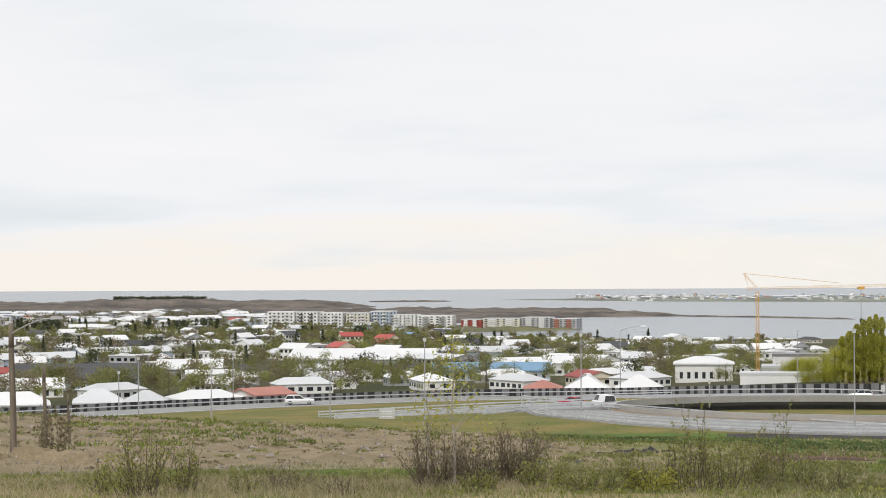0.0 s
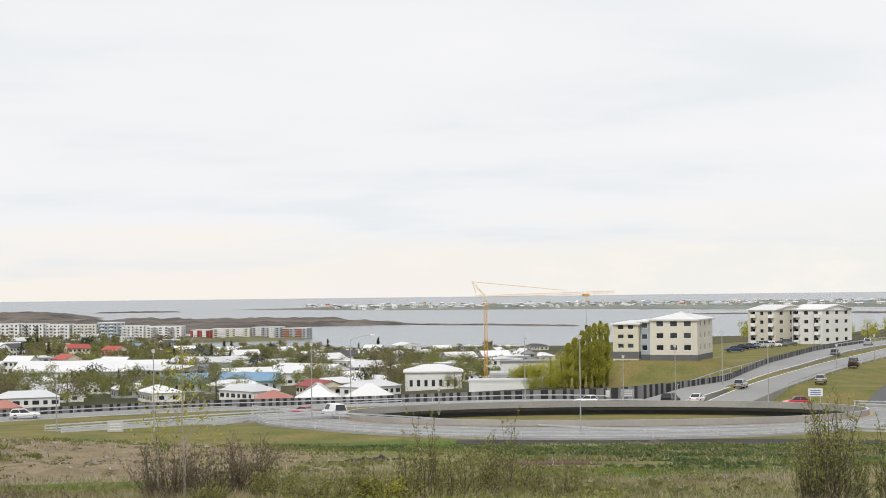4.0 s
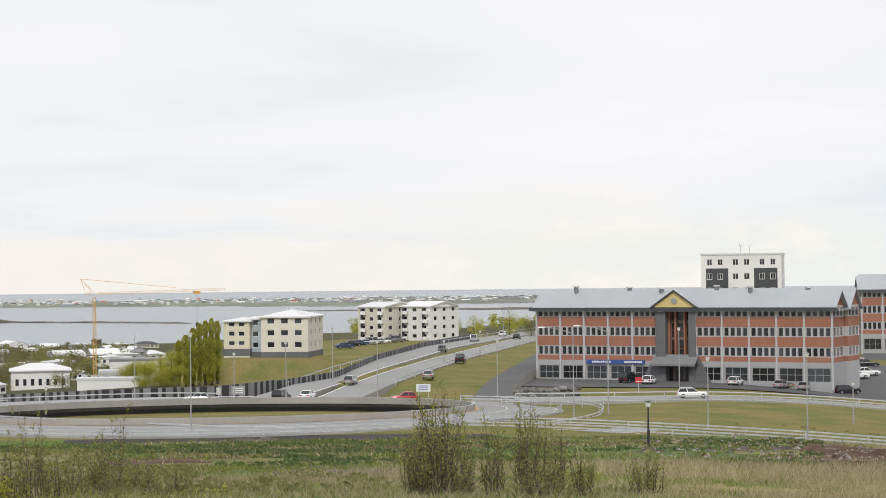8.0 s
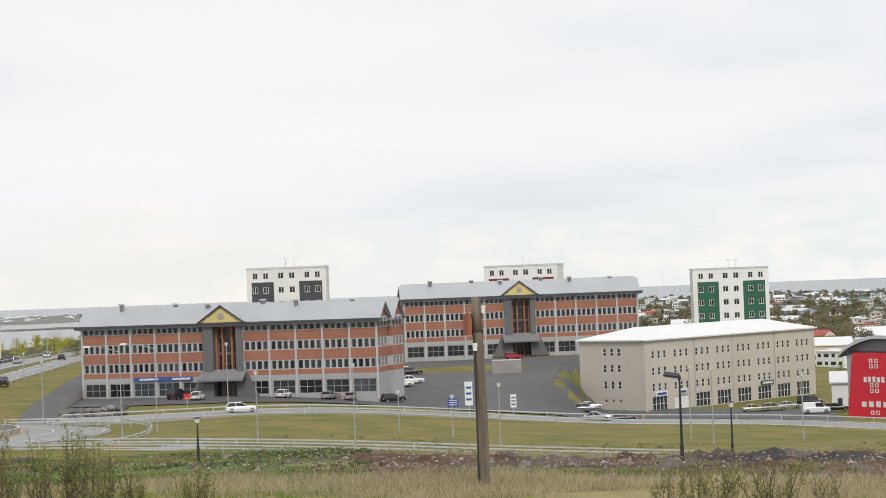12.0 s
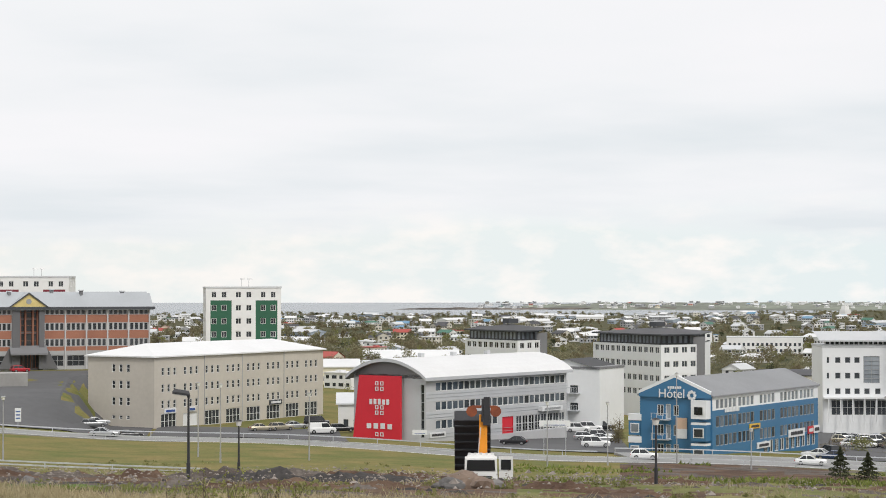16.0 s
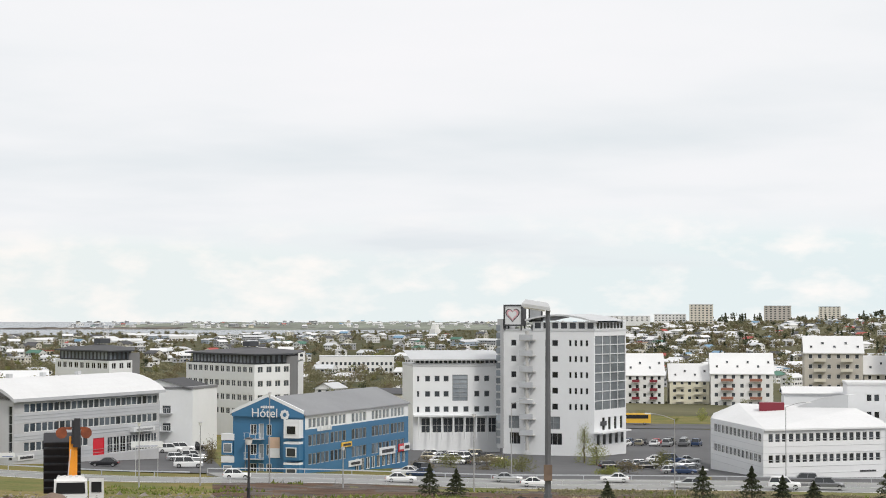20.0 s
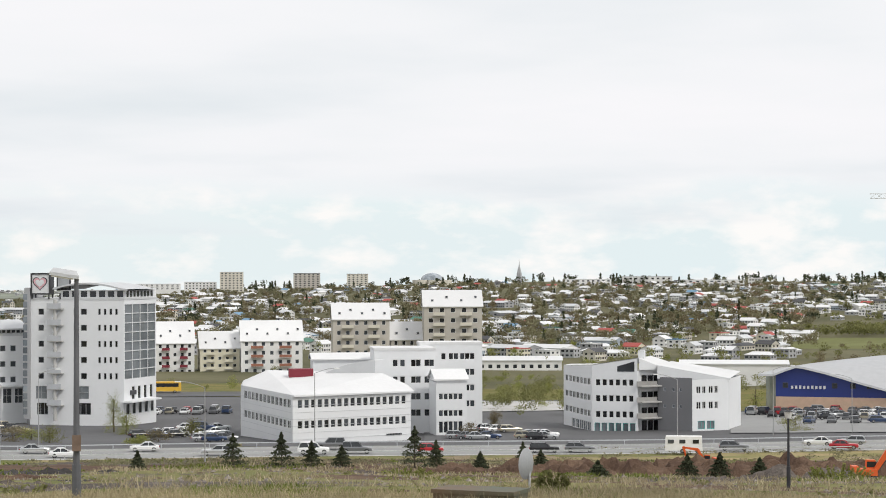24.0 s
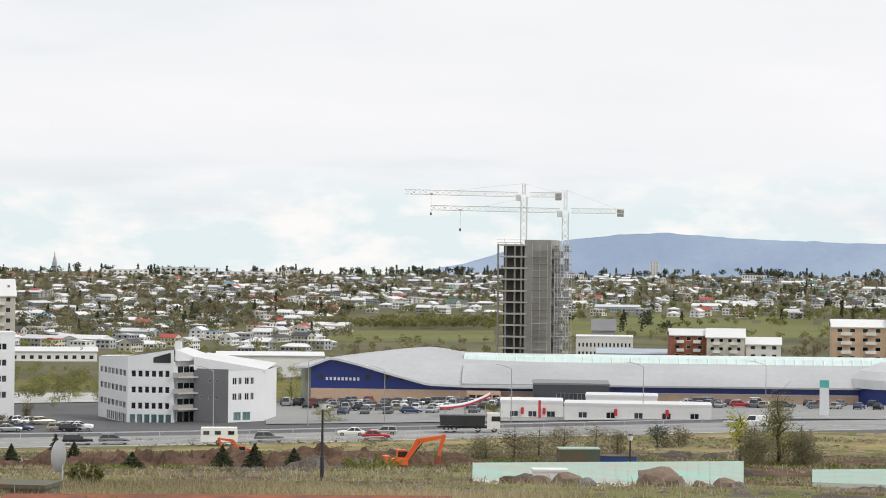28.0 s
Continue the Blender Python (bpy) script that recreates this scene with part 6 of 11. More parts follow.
def wedge_office():
    """White office with a sloping parapet, a recessed balcony stair and a grey panel."""
    P = [place(72.95, 418), place(73.75, 398), place(75.02, 396), place(75.58, 398), place(76.54, 394), place(77.56, 398)]
    z0 = -13.2
    e0 = (P[2] - P[1]).normalized()
    n = Vector((-e0.y, e0.x, 0))
    back = n * 20
    house = thing("office_building", sum(P, Vector()) / 6 + n * 8 + Vector((0, 0, z0)), "white four-storey office with sloping roofline and grey stair panel", "office building", "white offices")
    o = flat(house)
    m = Mesh()
    rows = [(8.9, 10.4), (5.8, 7.3), (2.7, 4.2)]
    rows = [(r[0] + 0.3, r[1] + 0.1) for r in rows]

    def wall(a, b, h, wins, mat_="white_clad"):
        facade(house, m, a, b, z0, z0 + h, wins, mat_)

    L0, L1 = (P[1] - P[0]).length, (P[2] - P[1]).length
    wall(P[0], P[1], 12.2, even(L0, rows, 7, 2.0, 1.0, 1.0, "frame_white", "pane", 2, 1) + even(L0, [(0.2, 2.0)], 5, 2.5, 6, 1, "frame_white", "pane_pale", 2, 1))
    wall(P[1], P[2], 12.2, even(L1, rows, 6, 0.95, 0.5, 0.6, "frame_white", "pane") + even(L1, [(0.2, 2.0)], 6, 1.1, 0.3, 0.3, "teal_trim", "pane_pale", 1, 1))
    # sloping parapet over both
    up = lambda p, h: Vector((p.x - o.x, p.y - o.y, h))
    m.poly([up(P[0], 12.2), up(P[1], 12.2), up(P[1], 13.2)], "white_clad")
    m.poly([up(P[1], 12.2), up(P[2], 12.2), up(P[2], 14.6), up(P[1], 13.2)], "white_clad")
    # recess with balconies
    R2, R3 = P[2] + n * 2.5, P[3] + n * 2.5
    wall(P[2], R2, 12.2, [])
    wall(R2, R3, 12.4, even((R3 - R2).length, [(0.2, 2.4), (3.2, 4.9), (6.3, 8.0), (9.4, 11.2)], 3, 1.2, 0.2, 0.2, "frame_dark", "pane", 2, 1))
    wall(R3, P[3], 12.2, [])
    wall(P[3], P[4], 10.9, spans([(8.2, 8.9), (5.0, 5.7)], [(1.3, 1.9), (3.2, 3.9), (4.9, 5.4)], "frame_grey", "pane_pale"), "grey_clad")
    L4 = (P[5] - P[4]).length
    wall(P[4], P[5], 10.6, spans([(7.9, 9.3), (4.9, 6.3)], [(0.9, 1.9), (2.2, 3.0), (3.6, 4.6), (4.9, 5.7)], "frame_white", "pane", 2, 1) + spans([(1.0, 2.6)], [(1.2, 2.8), (3.2, 4.9)], "teal_trim", "pane_pale", 2, 1))
    Q5, Q0 = P[5] + n * 14, P[0] + n * 6
    wall(P[5], Q5, 10.6, [])
    wall(Q5, Q0, 10.6, [])
    wall(Q0, P[0], 12.2, [])
    m.put("wall", house)
    for k in range(3):
        bl = Mesh()
        c = (P[2] + P[3]) / 2 + n * 0.8 - o
        ee = (P[3] - P[2]).normalized()
        w = (P[3] - P[2]).length
        bl.box((c.x, c.y, 3.0 + 3.1 * k), (w, 3.0, 0.25), "concrete_light", turn=turn_of(ee))
        c = c - n * 1.4
        bl.box((c.x, c.y, 3.45 + 3.1 * k), (w, 0.15, 1.0), "concrete", turn=turn_of(ee))
        bl.put("balcony", house, "grey concrete balcony")
    gw = Mesh()
    ee = (P[2] - P[1]).normalized()
    c = P[2] - o - ee * 2.6 - n * 0.05
    gw.add([up(P[2] - ee * 4.0 - n * 0.06, 12.0), up(P[2] - ee * 0.6 - n * 0.06, 12.0), up(P[2] - ee * 0.6 - n * 0.06, 14.0), up(P[2] - ee * 4.0 - n * 0.06, 13.0)], [(0, 1, 2, 3)], "pane")
    gw.put("corner_window", house, "dark slanted corner glazing")
    rf = Mesh()
    rf.poly([up(P[0], 12.3), up(P[1], 13.3), up(P[2], 14.7), up(P[2] + n * 12, 13.2), up(Q0, 12.3)], "white_roof")
    c3 = up(P[3], 12.9)
    rf.poly([up(P[2] + n * 1.2, 14.6), c3 + Vector((n.x, n.y, 0)), up(P[3] + n * 13, 13.2), up(P[2] + n * 13, 14.6)], "white_roof")
    rf.poly([up(P[2] + n * 1.2, 12.3), up(P[3] + n * 1, 12.3), up(P[3] + n * 1, 13.0), up(P[2] + n * 1.2, 14.6)], "white_clad")
    rf.poly([up(P[3] - n * 0.3, 13.2), up(P[5] + e0 * 0.3 - n * 0.3, 10.7), up(Q5, 11.4), up(P[3] + n * 14, 13.4)], "white_roof")
    rf.poly([up(P[3] - n * 0.3, 10.6), up(P[5] - n * 0.3 + e0 * 0.3, 10.4), up(P[5] + e0 * 0.3 - n * 0.3, 10.7), up(P[3] - n * 0.3, 13.2)], "white_clad")
    rf.put("roof", house, "white sloping metal roof")
    ch = Mesh()
    c = P[2] + n * 4 - o
    ch.box((c.x, c.y, 15.2), (1.2, 1.2, 1.6), "white_clad")
    ch.put("chimney", house)


wedge_office()


# ---- white offices with dark roofs behind the hotel ----
def dark_roofed(corners, z0, z1, label):
    house, fp = poly_block("office_building", corners, z0, z1, label, "office building", "white_clad", None,
                           {0: lambda L: even(L, [(z1 - z0 - 3.2 * k - 1.9, z1 - z0 - 3.2 * k - 0.5) for k in range(4)], max(3, int(L / 2.5)), 1.7, 0.5, 0.5, "frame_white", "pane", 2, 1),
                            1: lambda L: even(L, [(z1 - z0 - 3.2 * k - 1.9, z1 - z0 - 3.2 * k - 0.5) for k in range(4)], max(3, int(L / 2.5)), 1.7, 0.5, 0.5, "frame_white", "pane", 2, 1)})
    c = sum(fp, Vector()) / len(fp)
    inner = [p.lerp(c, 0.10) for p in fp]
    pm = Mesh()
    for k in range(len(inner)):
        P, Q = inner[k], inner[(k + 1) % len(inner)]
        L = (Q - P).length
        facade(house, pm, P, Q, z1, z1 + 2.3, even(L, [(0.2, 2.0)], max(3, int(L / 1.6)), 1.2, 0.2, 0.2, "frame_dark", "pane_pale"), "charcoal_clad", reveal=0.08)
    pm.put("penthouse", house, "set-back glazed top floor")
    o = flat(house)
    rf = Mesh()
    outer = [p.lerp(c, -0.02) for p in fp]
    q = [Vector((p.x - o.x, p.y - o.y, z1 - z0 + 2.4)) for p in outer]
    top = Vector((c.x - o.x, c.y - o.y, z1 - z0 + 3.6))
    nn = len(q)
    for k in range(nn):
        rf.poly([q[k], q[(k + 1) % nn], top], "dark_roof")
        d = Vector((0, 0, -0.3))
        rf.poly([q[k] + d, q[(k + 1) % nn] + d, q[(k + 1) % nn], q[k]], "charcoal_clad")
    rf.put("roof", house, "dark low-pitched roof")
    v = Mesh()
    v.box((c.x - o.x, c.y - o.y, z1 - z0 + 4.3), (3.5, 2.0, 1.2), "charcoal_clad")
    v.put("roof_vent", house)
    gm = Mesh()
    p, q2 = fp[2 if len(fp) > 3 else 1], fp[1]
    d = (q2 - p).normalized()
    p, q2 = fp[3], fp[2]
    d = (q2 - p).normalized()
    w = Vector((q2.x - o.x, q2.y - o.y, 0)) + d * 0.3
    gm.box((w.x, w.y, (z1 - z0) / 2 + 1), (0.6, 2.6, z1 - z0 + 1.5), "grey_clad", turn=turn_of(d))
    gm.put("end_panel", house, "dark grey end panel")


dark_roofed([(45.58, 498), (47.05, 478), (47.74, 486), (47.75, 512), (46.2, 518)], -11, 5.2, "white office with a glazed top floor and dark roof")
dark_roofed([(49.18, 488), (51.08, 462), (52.14, 470), (52.45, 498), (50.1, 514)], -11, 4.7, "larger white office with a glazed top floor and dark roof")


def annex():
    house, fp = simple_block("storage_building", (47.5, 404), (49.36, 398), 12, -9.4, 1.8, "white corrugated annex with a dark roof and outside stair", "annex", "white_clad", "grey_clad", [lambda L: spans([(6.4, 8.0), (3.0, 4.6)], [(L * 0.55, L * 0.68)], "frame_white", "pane")], roof_rise=0)
    A, B, C, D = fp
    o = flat(house)
    e = (B - A).normalized()
    n = Vector((-e.y, e.x, 0))
    m = Mesh()
    H = 11.2
    a, b = A - o, B - o
    a.z = b.z = H
    m.poly([a, b, a.lerp(b, 0.5) + Vector((0, 0, 1.9))], "white_clad")
    m.put("gable_wall", house)
    r = Mesh()
    top = a.lerp(b, 0.5) + Vector((0, 0, 1.9))
    r.poly([a - n * 0.4, top - n * 0.4, top + n * 12, a + n * 12], "dark_roof")
    r.poly([top - n * 0.4, b - n * 0.4, b + n * 12, top + n * 12], "dark_roof")
    r.put("roof", house)
    for k in range(2):
        s = Mesh()
        c = A + e * 8.0 - n * 0.8 - o
        s.box((c.x, c.y, 3.0 + 3.4 * k), (4.2, 1.5, 0.15), "galvanised", turn=turn_of(e))
        for j in range(9):
            q = c + e * (-2.0 + 0.5 * j) - n * 0.7
            s.box((q.x, q.y, 3.6 + 3.4 * k), (0.06, 0.06, 1.1), "galvanised")
        s.box((c.x - n.x * 0.7, c.y - n.y * 0.7, 4.15 + 3.4 * k), (4.2, 0.08, 0.08), "galvanised", turn=turn_of(e))
        s.put("balcony", house, "steel mesh landing")
    s = Mesh()
    c = A + e * 8.0 - n * 1.4 - o
    s.tube((c.x, c.y, 0), (c.x, c.y, 9), 0.08, 0.08, "galvanised", 6)
    s.put("stair_post", house)


annex()


# ---- shopping centre ----
def shopping_centre():
    z0 = -13.6
    A, B = place(78.85, 470), place(83.35, 466)
    house = thing("shopping_centre", A.lerp(B, 0.5) + Vector((0, 0, z0)), "long low shopping centre with a silver wave roof and navy walls", "shopping centre")
    o = flat(house)
    e = (B - A).normalized()
    n = Vector((-e.y, e.x, 0))
    L = (B - A).length
    fz = lambda u: 18 - 470 * math.tan(radians(np.interp(u, [0, 0.05, 0.14, 0.31, 0.53, 0.74, 1.0], [2.85, 2.74, 2.60, 2.78, 3.06, 3.30, 3.34]))) - z0
    cz = lambda u: np.interp(u, [-0.2, 0.1, 0.35, 0.5, 0.6, 0.7, 1.05, 1.4], [8.4, 9.9, 11.0, 11.4, 11.0, 10.3, 10.0, 9.6])
    m = Mesh()
    n_ = 24
    for k in range(n_):
        u0, u1 = k / n_, (k + 1) / n_
        p, q = A + e * (L * u0) - o, A + e * (L * u1) - o
        m.poly([Vector((p.x, p.y, 3.3)), Vector((q.x, q.y, 3.3)), Vector((q.x, q.y, fz(u1))), Vector((p.x, p.y, fz(u0)))], "navy_clad")
    m.put("front_wall", house, "navy blue front wall")
    t = Mesh()
    p, q = A - o - n * 0.15, B - o - n * 0.15
    t.poly([Vector((p.x, p.y, -1.5)), Vector((q.x, q.y, -1.5)), Vector((q.x, q.y, 3.3)), Vector((p.x, p.y, 3.3))], "tan_trim")
    t.put("plinth", house, "tan stone plinth")
    g = Mesh()
    s = A - e * 3.6 + n * 9 - o
    a = A - o
    g.poly([Vector((s.x, s.y, -1)), Vector((a.x, a.y, -1)), Vector((a.x, a.y, fz(0))), Vector((s.x, s.y, 8.2))], "pane_pale")
    g.put("glass_corner", house, "pale glazed corner")
    # wave roof
    r = Mesh()
    rows = []
    nu, nv = 34, 8
    for i in range(nu + 1):
        u = -0.10 + 1.56 * i / nu
        row = []
        for j in range(nv + 1):
            v = j / nv
            depth = -1.2 + 46 * v
            uu = min(max(u, 0), 1)
            f0 = fz(uu) + (0.25 if u <= 1 else 0.25 - 0.0 * (u - 1))
            pos = A + e * (L * u + depth * 0.12) + n * depth - o
            w = math.sin(min(1, v * 1.9) * math.pi / 2)
            row.append(Vector((pos.x, pos.y, f0 + (cz(u) - f0) * w)))
        rows.append(row)
    for i in range(nu):
        for j in range(nv):
            r.poly([rows[i][j], rows[i + 1][j], rows[i + 1][j + 1], rows[i][j + 1]], "mall_roof")
        d = Vector((0, 0, -0.5))
        r.poly([rows[i][0] + d, rows[i + 1][0] + d, rows[i + 1][0], rows[i][0]], "light_roof")
    r.put("wave_roof", house, "silver wave-shaped metal roof", smooth=True)
    # long barrel hall
    C, D = place(83.1, 466), place(99.5, 482)
    e2 = (D - C).normalized()
    n2 = Vector((-e2.y, e2.x, 0))
    L2 = (D - C).length
    b = Mesh()
    prof = [(-1.0, 4.5), (-1.0, 4.9), (2, 6.1), (6, 7.5), (11, 8.6), (17, 9.3)]
    for (v0, w0), (v1, w1) in zip(prof, prof[1:]):
        p = [C + n2 * v0 - o, D + n2 * v0 - o, D + n2 * v1 - o, C + n2 * v1 - o]
        for (u0, u1) in [(k / 24, (k + 1) / 24) for k in range(24)]:
            a0, a1, b0, b1 = p[0].lerp(p[1], u0), p[0].lerp(p[1], u1), p[3].lerp(p[2], u0), p[3].lerp(p[2], u1)
            b.poly([Vector((a0.x, a0.y, w0)), Vector((a1.x, a1.y, w0)), Vector((b1.x, b1.y, w1)), Vector((b0.x, b0.y, w1))], "mall_roof")
    b.put("barrel_roof", house, "pale barrel-vaulted metal roof", smooth=True)
    sk = Mesh()
    sk_prof = [(16, 9.1), (18, 10.3), (21, 10.7), (28, 10.7), (30, 9.0)]
    for (v0, w0), (v1, w1) in zip(sk_prof, sk_prof[1:]):
        p = [C + n2 * v0 - o, D + n2 * v0 - o, D + n2 * v1 - o, C + n2 * v1 - o]
        sk.poly([Vector((p[0].x, p[0].y, w0)), Vector((p[1].x, p[1].y, w0)), Vector((p[2].x, p[2].y, w1)), Vector((p[3].x, p[3].y, w1))], "mint_glass")
    sk.put("skylight", house, "long pale green glazed skylight")
    rib = Mesh()
    rib.box((0, 0, 0), (0.22, 3.2, 0.16), "white_clad")
    rd = rib.data("skylight_rib")
    for k in range(60):
        c = C + e2 * (L2 * (k + 0.5) / 60) + n2 * 17 - o
        ob = new("skylight_rib", rd)
        ob.parent = house
        ob.matrix_basis = Matrix.Translation((c.x, c.y, 9.85)) @ Matrix.Rotation(math.atan2(e2.y, e2.x), 4, "Z") @ Matrix.Rotation(0.62, 4, "X")
    w = Mesh()
    p, q = C + n2 * 0.5, D + n2 * 0.5
    facade(house, w, p, q, z0 + 2.9, z0 + 4.6, [], "navy_clad", [(0.0, 0.3, "light_roof")])
    w.put("front_wall", house)
    t = Mesh()
    a, c = p - o - n2 * 0.2, q - o - n2 * 0.2
    t.poly([Vector((a.x, a.y, -1.5)), Vector((c.x, c.y, -1.5)), Vector((c.x, c.y, 2.95)), Vector((a.x, a.y, 2.95))], "tan_trim")
    t.put("plinth", house)
    # entrance glazing between the two roofs, dark entrance block, round hall at the far end
    en = Mesh()
    facade(house, en, place(83.25, 463.5), place(84.2, 463.5), z0 - 0.5, z0 + 3.4, even(7.8, [(0.3, 2.9)], 4, 1.5, 0.3, 0.3, "frame_wood", "pane", 2, 1), "tan_trim")
    en.put("entrance", house)
    dk, dfp = poly_block("pavilion", [(85.13, 446), (87.25, 446), (87.2, 460), (85.1, 460)], z0 - 1, z0 + 6.0, "dark grey entrance pavilion with large windows", "pavilion", "charcoal_clad", "grey_clad",
                         {0: lambda L: even(L, [(2.6, 5.2)], 6, 1.9, 5.0, 0.6, "frame_grey", "pane", 2, 1)})
    hall = thing("round_hall", place(95.6, 478) + Vector((0, 0, z0)), "white domed hall end with a navy wall", "hall")
    dm = Mesh()
    R = 14.5
    for k in range(32):
        for j in range(5):
            def pp(k, j):
                w, v = 2 * math.pi * k / 32, j / 5
                rr = R * math.cos(v * math.pi / 2)
                return Vector((rr * math.sin(w), rr * math.cos(w), 5.0 + 6.5 * math.sin(v * math.pi / 2)))
            dm.poly([pp(k, j), pp(k, j + 1), pp(k + 1, j + 1), pp(k + 1, j)], "light_roof")
    dm.put("dome", hall, "pale metal dome", smooth=True)
    hw = Mesh()
    for k in range(32):
        w0, w1 = 2 * math.pi * k / 32, 2 * math.pi * (k + 1) / 32
        hw.poly([(13.4 * math.sin(w), 13.4 * math.cos(w), z) for w, z in ((w0, -1), (w0, 5.2), (w1, 5.2), (w1, -1))], "navy_clad")
    hw.put("hall_wall", hall)
    bars(house, A + e * (L * 0.20) - n * 0.2 - o + Vector((0, 0, 5.5)), e, n, 8.2, 0.75, 9, "sign_white", fill=0.55)
    for u in (0.06, 0.36, 0.47, 0.57):
        wm = Mesh()
        c = A + e * (L * u) - n * 0.06 - o
        wm.box((c.x, c.y, 5.9), (1.2, 0.1, 1.2), "frame_dark", turn=turn_of(e))
        wm.box((c.x - n.x * 0.05, c.y - n.y * 0.05, 5.9), (0.95, 0.1, 0.95), "pane", turn=turn_of(e))
        wm.put("window", house)


mat("mint_glass", (0.62, 0.76, 0.72), 0.3, 0.0, 0.3, vary=0.12, fine=0.03)
shopping_centre()


# ---- tower under construction with its cranes ----
def raw_tower():
    A, B, C = place(84.03, 622), place(85.46, 618), place(85.94, 628)
    z0, z1 = -16, 25.2
    D = A + (C - B)
    e, n = (B - A).normalized(), (C - B).normalized()
    L, W = (B - A).length, (C - B).length
    t = turn_of(e)
    t2 = turn_of(n)
    house = thing("tower_under_construction", (A + C) / 2 + Vector((0, 0, z0)), "unfinished grey concrete tower with open floors and scaffolding", "tower")
    o = flat(house)
    mid = A + e * (L * 0.5)
    n_fl = 12
    for k in range(n_fl):
        h = (z1 - z0) - 0.4 - 3.5 * k
        sl = Mesh()
        c = A + e * (L * 0.26) + n * (W / 2) - o
        sl.box((c.x, c.y, h), (L * 0.54, W + 0.6, 0.45), "concrete_light", turn=t)
        sl.box((c.x - n.x * W / 2, c.y - n.y * W / 2, h + 0.75), (L * 0.50, 0.08, 0.08), "rust", turn=t)
        sl.put("floor_slab", house, "raw concrete floor slab")
        bk = Mesh()
        c = A + e * (L * 0.26) + n * (W * 0.35) - o
        bk.box((c.x, c.y, h - 1.8), (L * 0.46, 0.3, 3.0), "charcoal_clad", turn=t)
        bk.put("inner_wall", house)
    for u in (0.03, 0.18, 0.36, 0.49):
        cm = Mesh()
        c = A + e * (L * u) + n * 0.4 - o
        cm.box((c.x, c.y, (z1 - z0) / 2), (0.5, 0.5, z1 - z0), "concrete", turn=t)
        cm.put("column", house)
    co = Mesh()
    c = A + e * (L * 0.74) + n * (W / 2) - o
    co.box((c.x, c.y, (z1 - z0) / 2 + 0.6), (L * 0.52, W, z1 - z0 + 1.2), "concrete", turn=t)
    co.put("core_wall", house, "smooth grey concrete core")
    # cladding seams on the core
    for u in (0.62, 0.74, 0.86):
        s = Mesh()
        c = A + e * (L * u) - n * 0.04 - o
        s.box((c.x, c.y, (z1 - z0) / 2), (0.08, 0.08, z1 - z0), "grey_clad", turn=t)
        s.put("seam", house)
    # scaffolding on the right-hand side and corner
    m = Mesh()
    for j in range(7):
        p = B + e * 1.4 - e * 2.6 * 0 + n * (W * j / 6) - o
        for s in (0.0, 1.1):
            q = p + e * s
            m.box((q.x, q.y, (z1 - z0) / 2), (0.12, 0.12, z1 - z0), "galvanised")
    for j in range(3):
        p = B - e * 4.0 + e * 2.4 * j - n * 1.2 - o
        m.box((p.x, p.y, (z1 - z0) / 2), (0.12, 0.12, z1 - z0), "galvanised")
    m.put("scaffold_pole", house, "scaffold poles")["kind"] = "stuff"
    for k in range(20):
        h = 1.0 + 2.0 * k
        d = Mesh()
        c = B + e * 1.9 + n * (W / 2) - o
        d.box((c.x, c.y, h), (W, 1.2, 0.10), "pole_wood" if k % 3 else "galvanised", turn=t2)
        d.box((c.x + e.x * 0.55, c.y + e.y * 0.55, h + 1.0), (W, 0.08, 0.08), "galvanised", turn=t2)
        c = B - e * 1.6 - n * 1.2 - o
        d.box((c.x, c.y, h), (5.0, 0.9, 0.10), "pole_wood" if k % 4 else "galvanised", turn=t)
        d.put("scaffold_deck", house, "scaffold deck")
        for j in range(3):
            if (k * 3 + j * 2) % 5 < 3:
                x = Mesh()
                c = B + e * 1.95 + n * (W * (0.2 + 0.3 * j)) - o
                x.box((c.x, c.y, h + 0.9), (W * 0.26, 0.05, 1.7), "fence_grey" if (k + j) % 2 else "grey_clad", turn=t2)
                x.put("safety_net", house)
    for u in (0.1, 0.35, 0.6, 0.85):
        p = Mesh()
        c = A + e * (L * u) + n * 2 - o
        p.box((c.x, c.y, z1 - z0 + 0.8), (0.1, 0.1, 1.6), "galvanised")
        p.put("roof_post", house)
    rl = Mesh()
    c = A + e * (L * 0.5) + n * 0.2 - o
    rl.box((c.x, c.y, z1 - z0 + 1.2), (L, 0.08, 0.08), "galvanised", turn=t)
    rl.put("roof_rail", house)


raw_tower()


def lattice(m, p0, p1, w, mname, bays, r=0.06, up=Vector((0, 0, 1))):
    """A square lattice boom from p0 to p1."""
    p0, p1 = Vector(p0), Vector(p1)
    d = (p1 - p0)
    L = d.length
    d.normalize()
    if abs(d.dot(up)) > 0.9:
        up = Vector((1, 0, 0))
    a = d.cross(up).normalized() * (w / 2)
    b = d.cross(a).normalized() * (w / 2)
    cor = [a + b, a - b, -a - b, -a + b]
    for c in cor:
        m.tube(p0 + c, p1 + c, r, r, mname, 4, False)
    for k in range(bays):
        s, t = p0 + d * (L * k / bays), p0 + d * (L * (k + 1) / bays)
        for i in range(4):
            c0, c1 = cor[i], cor[(i + 1) % 4]
            m.tube((s if k % 2 else t) + c0, (t if k % 2 else s) + c1, r * 0.7, r * 0.7, mname, 3, False)


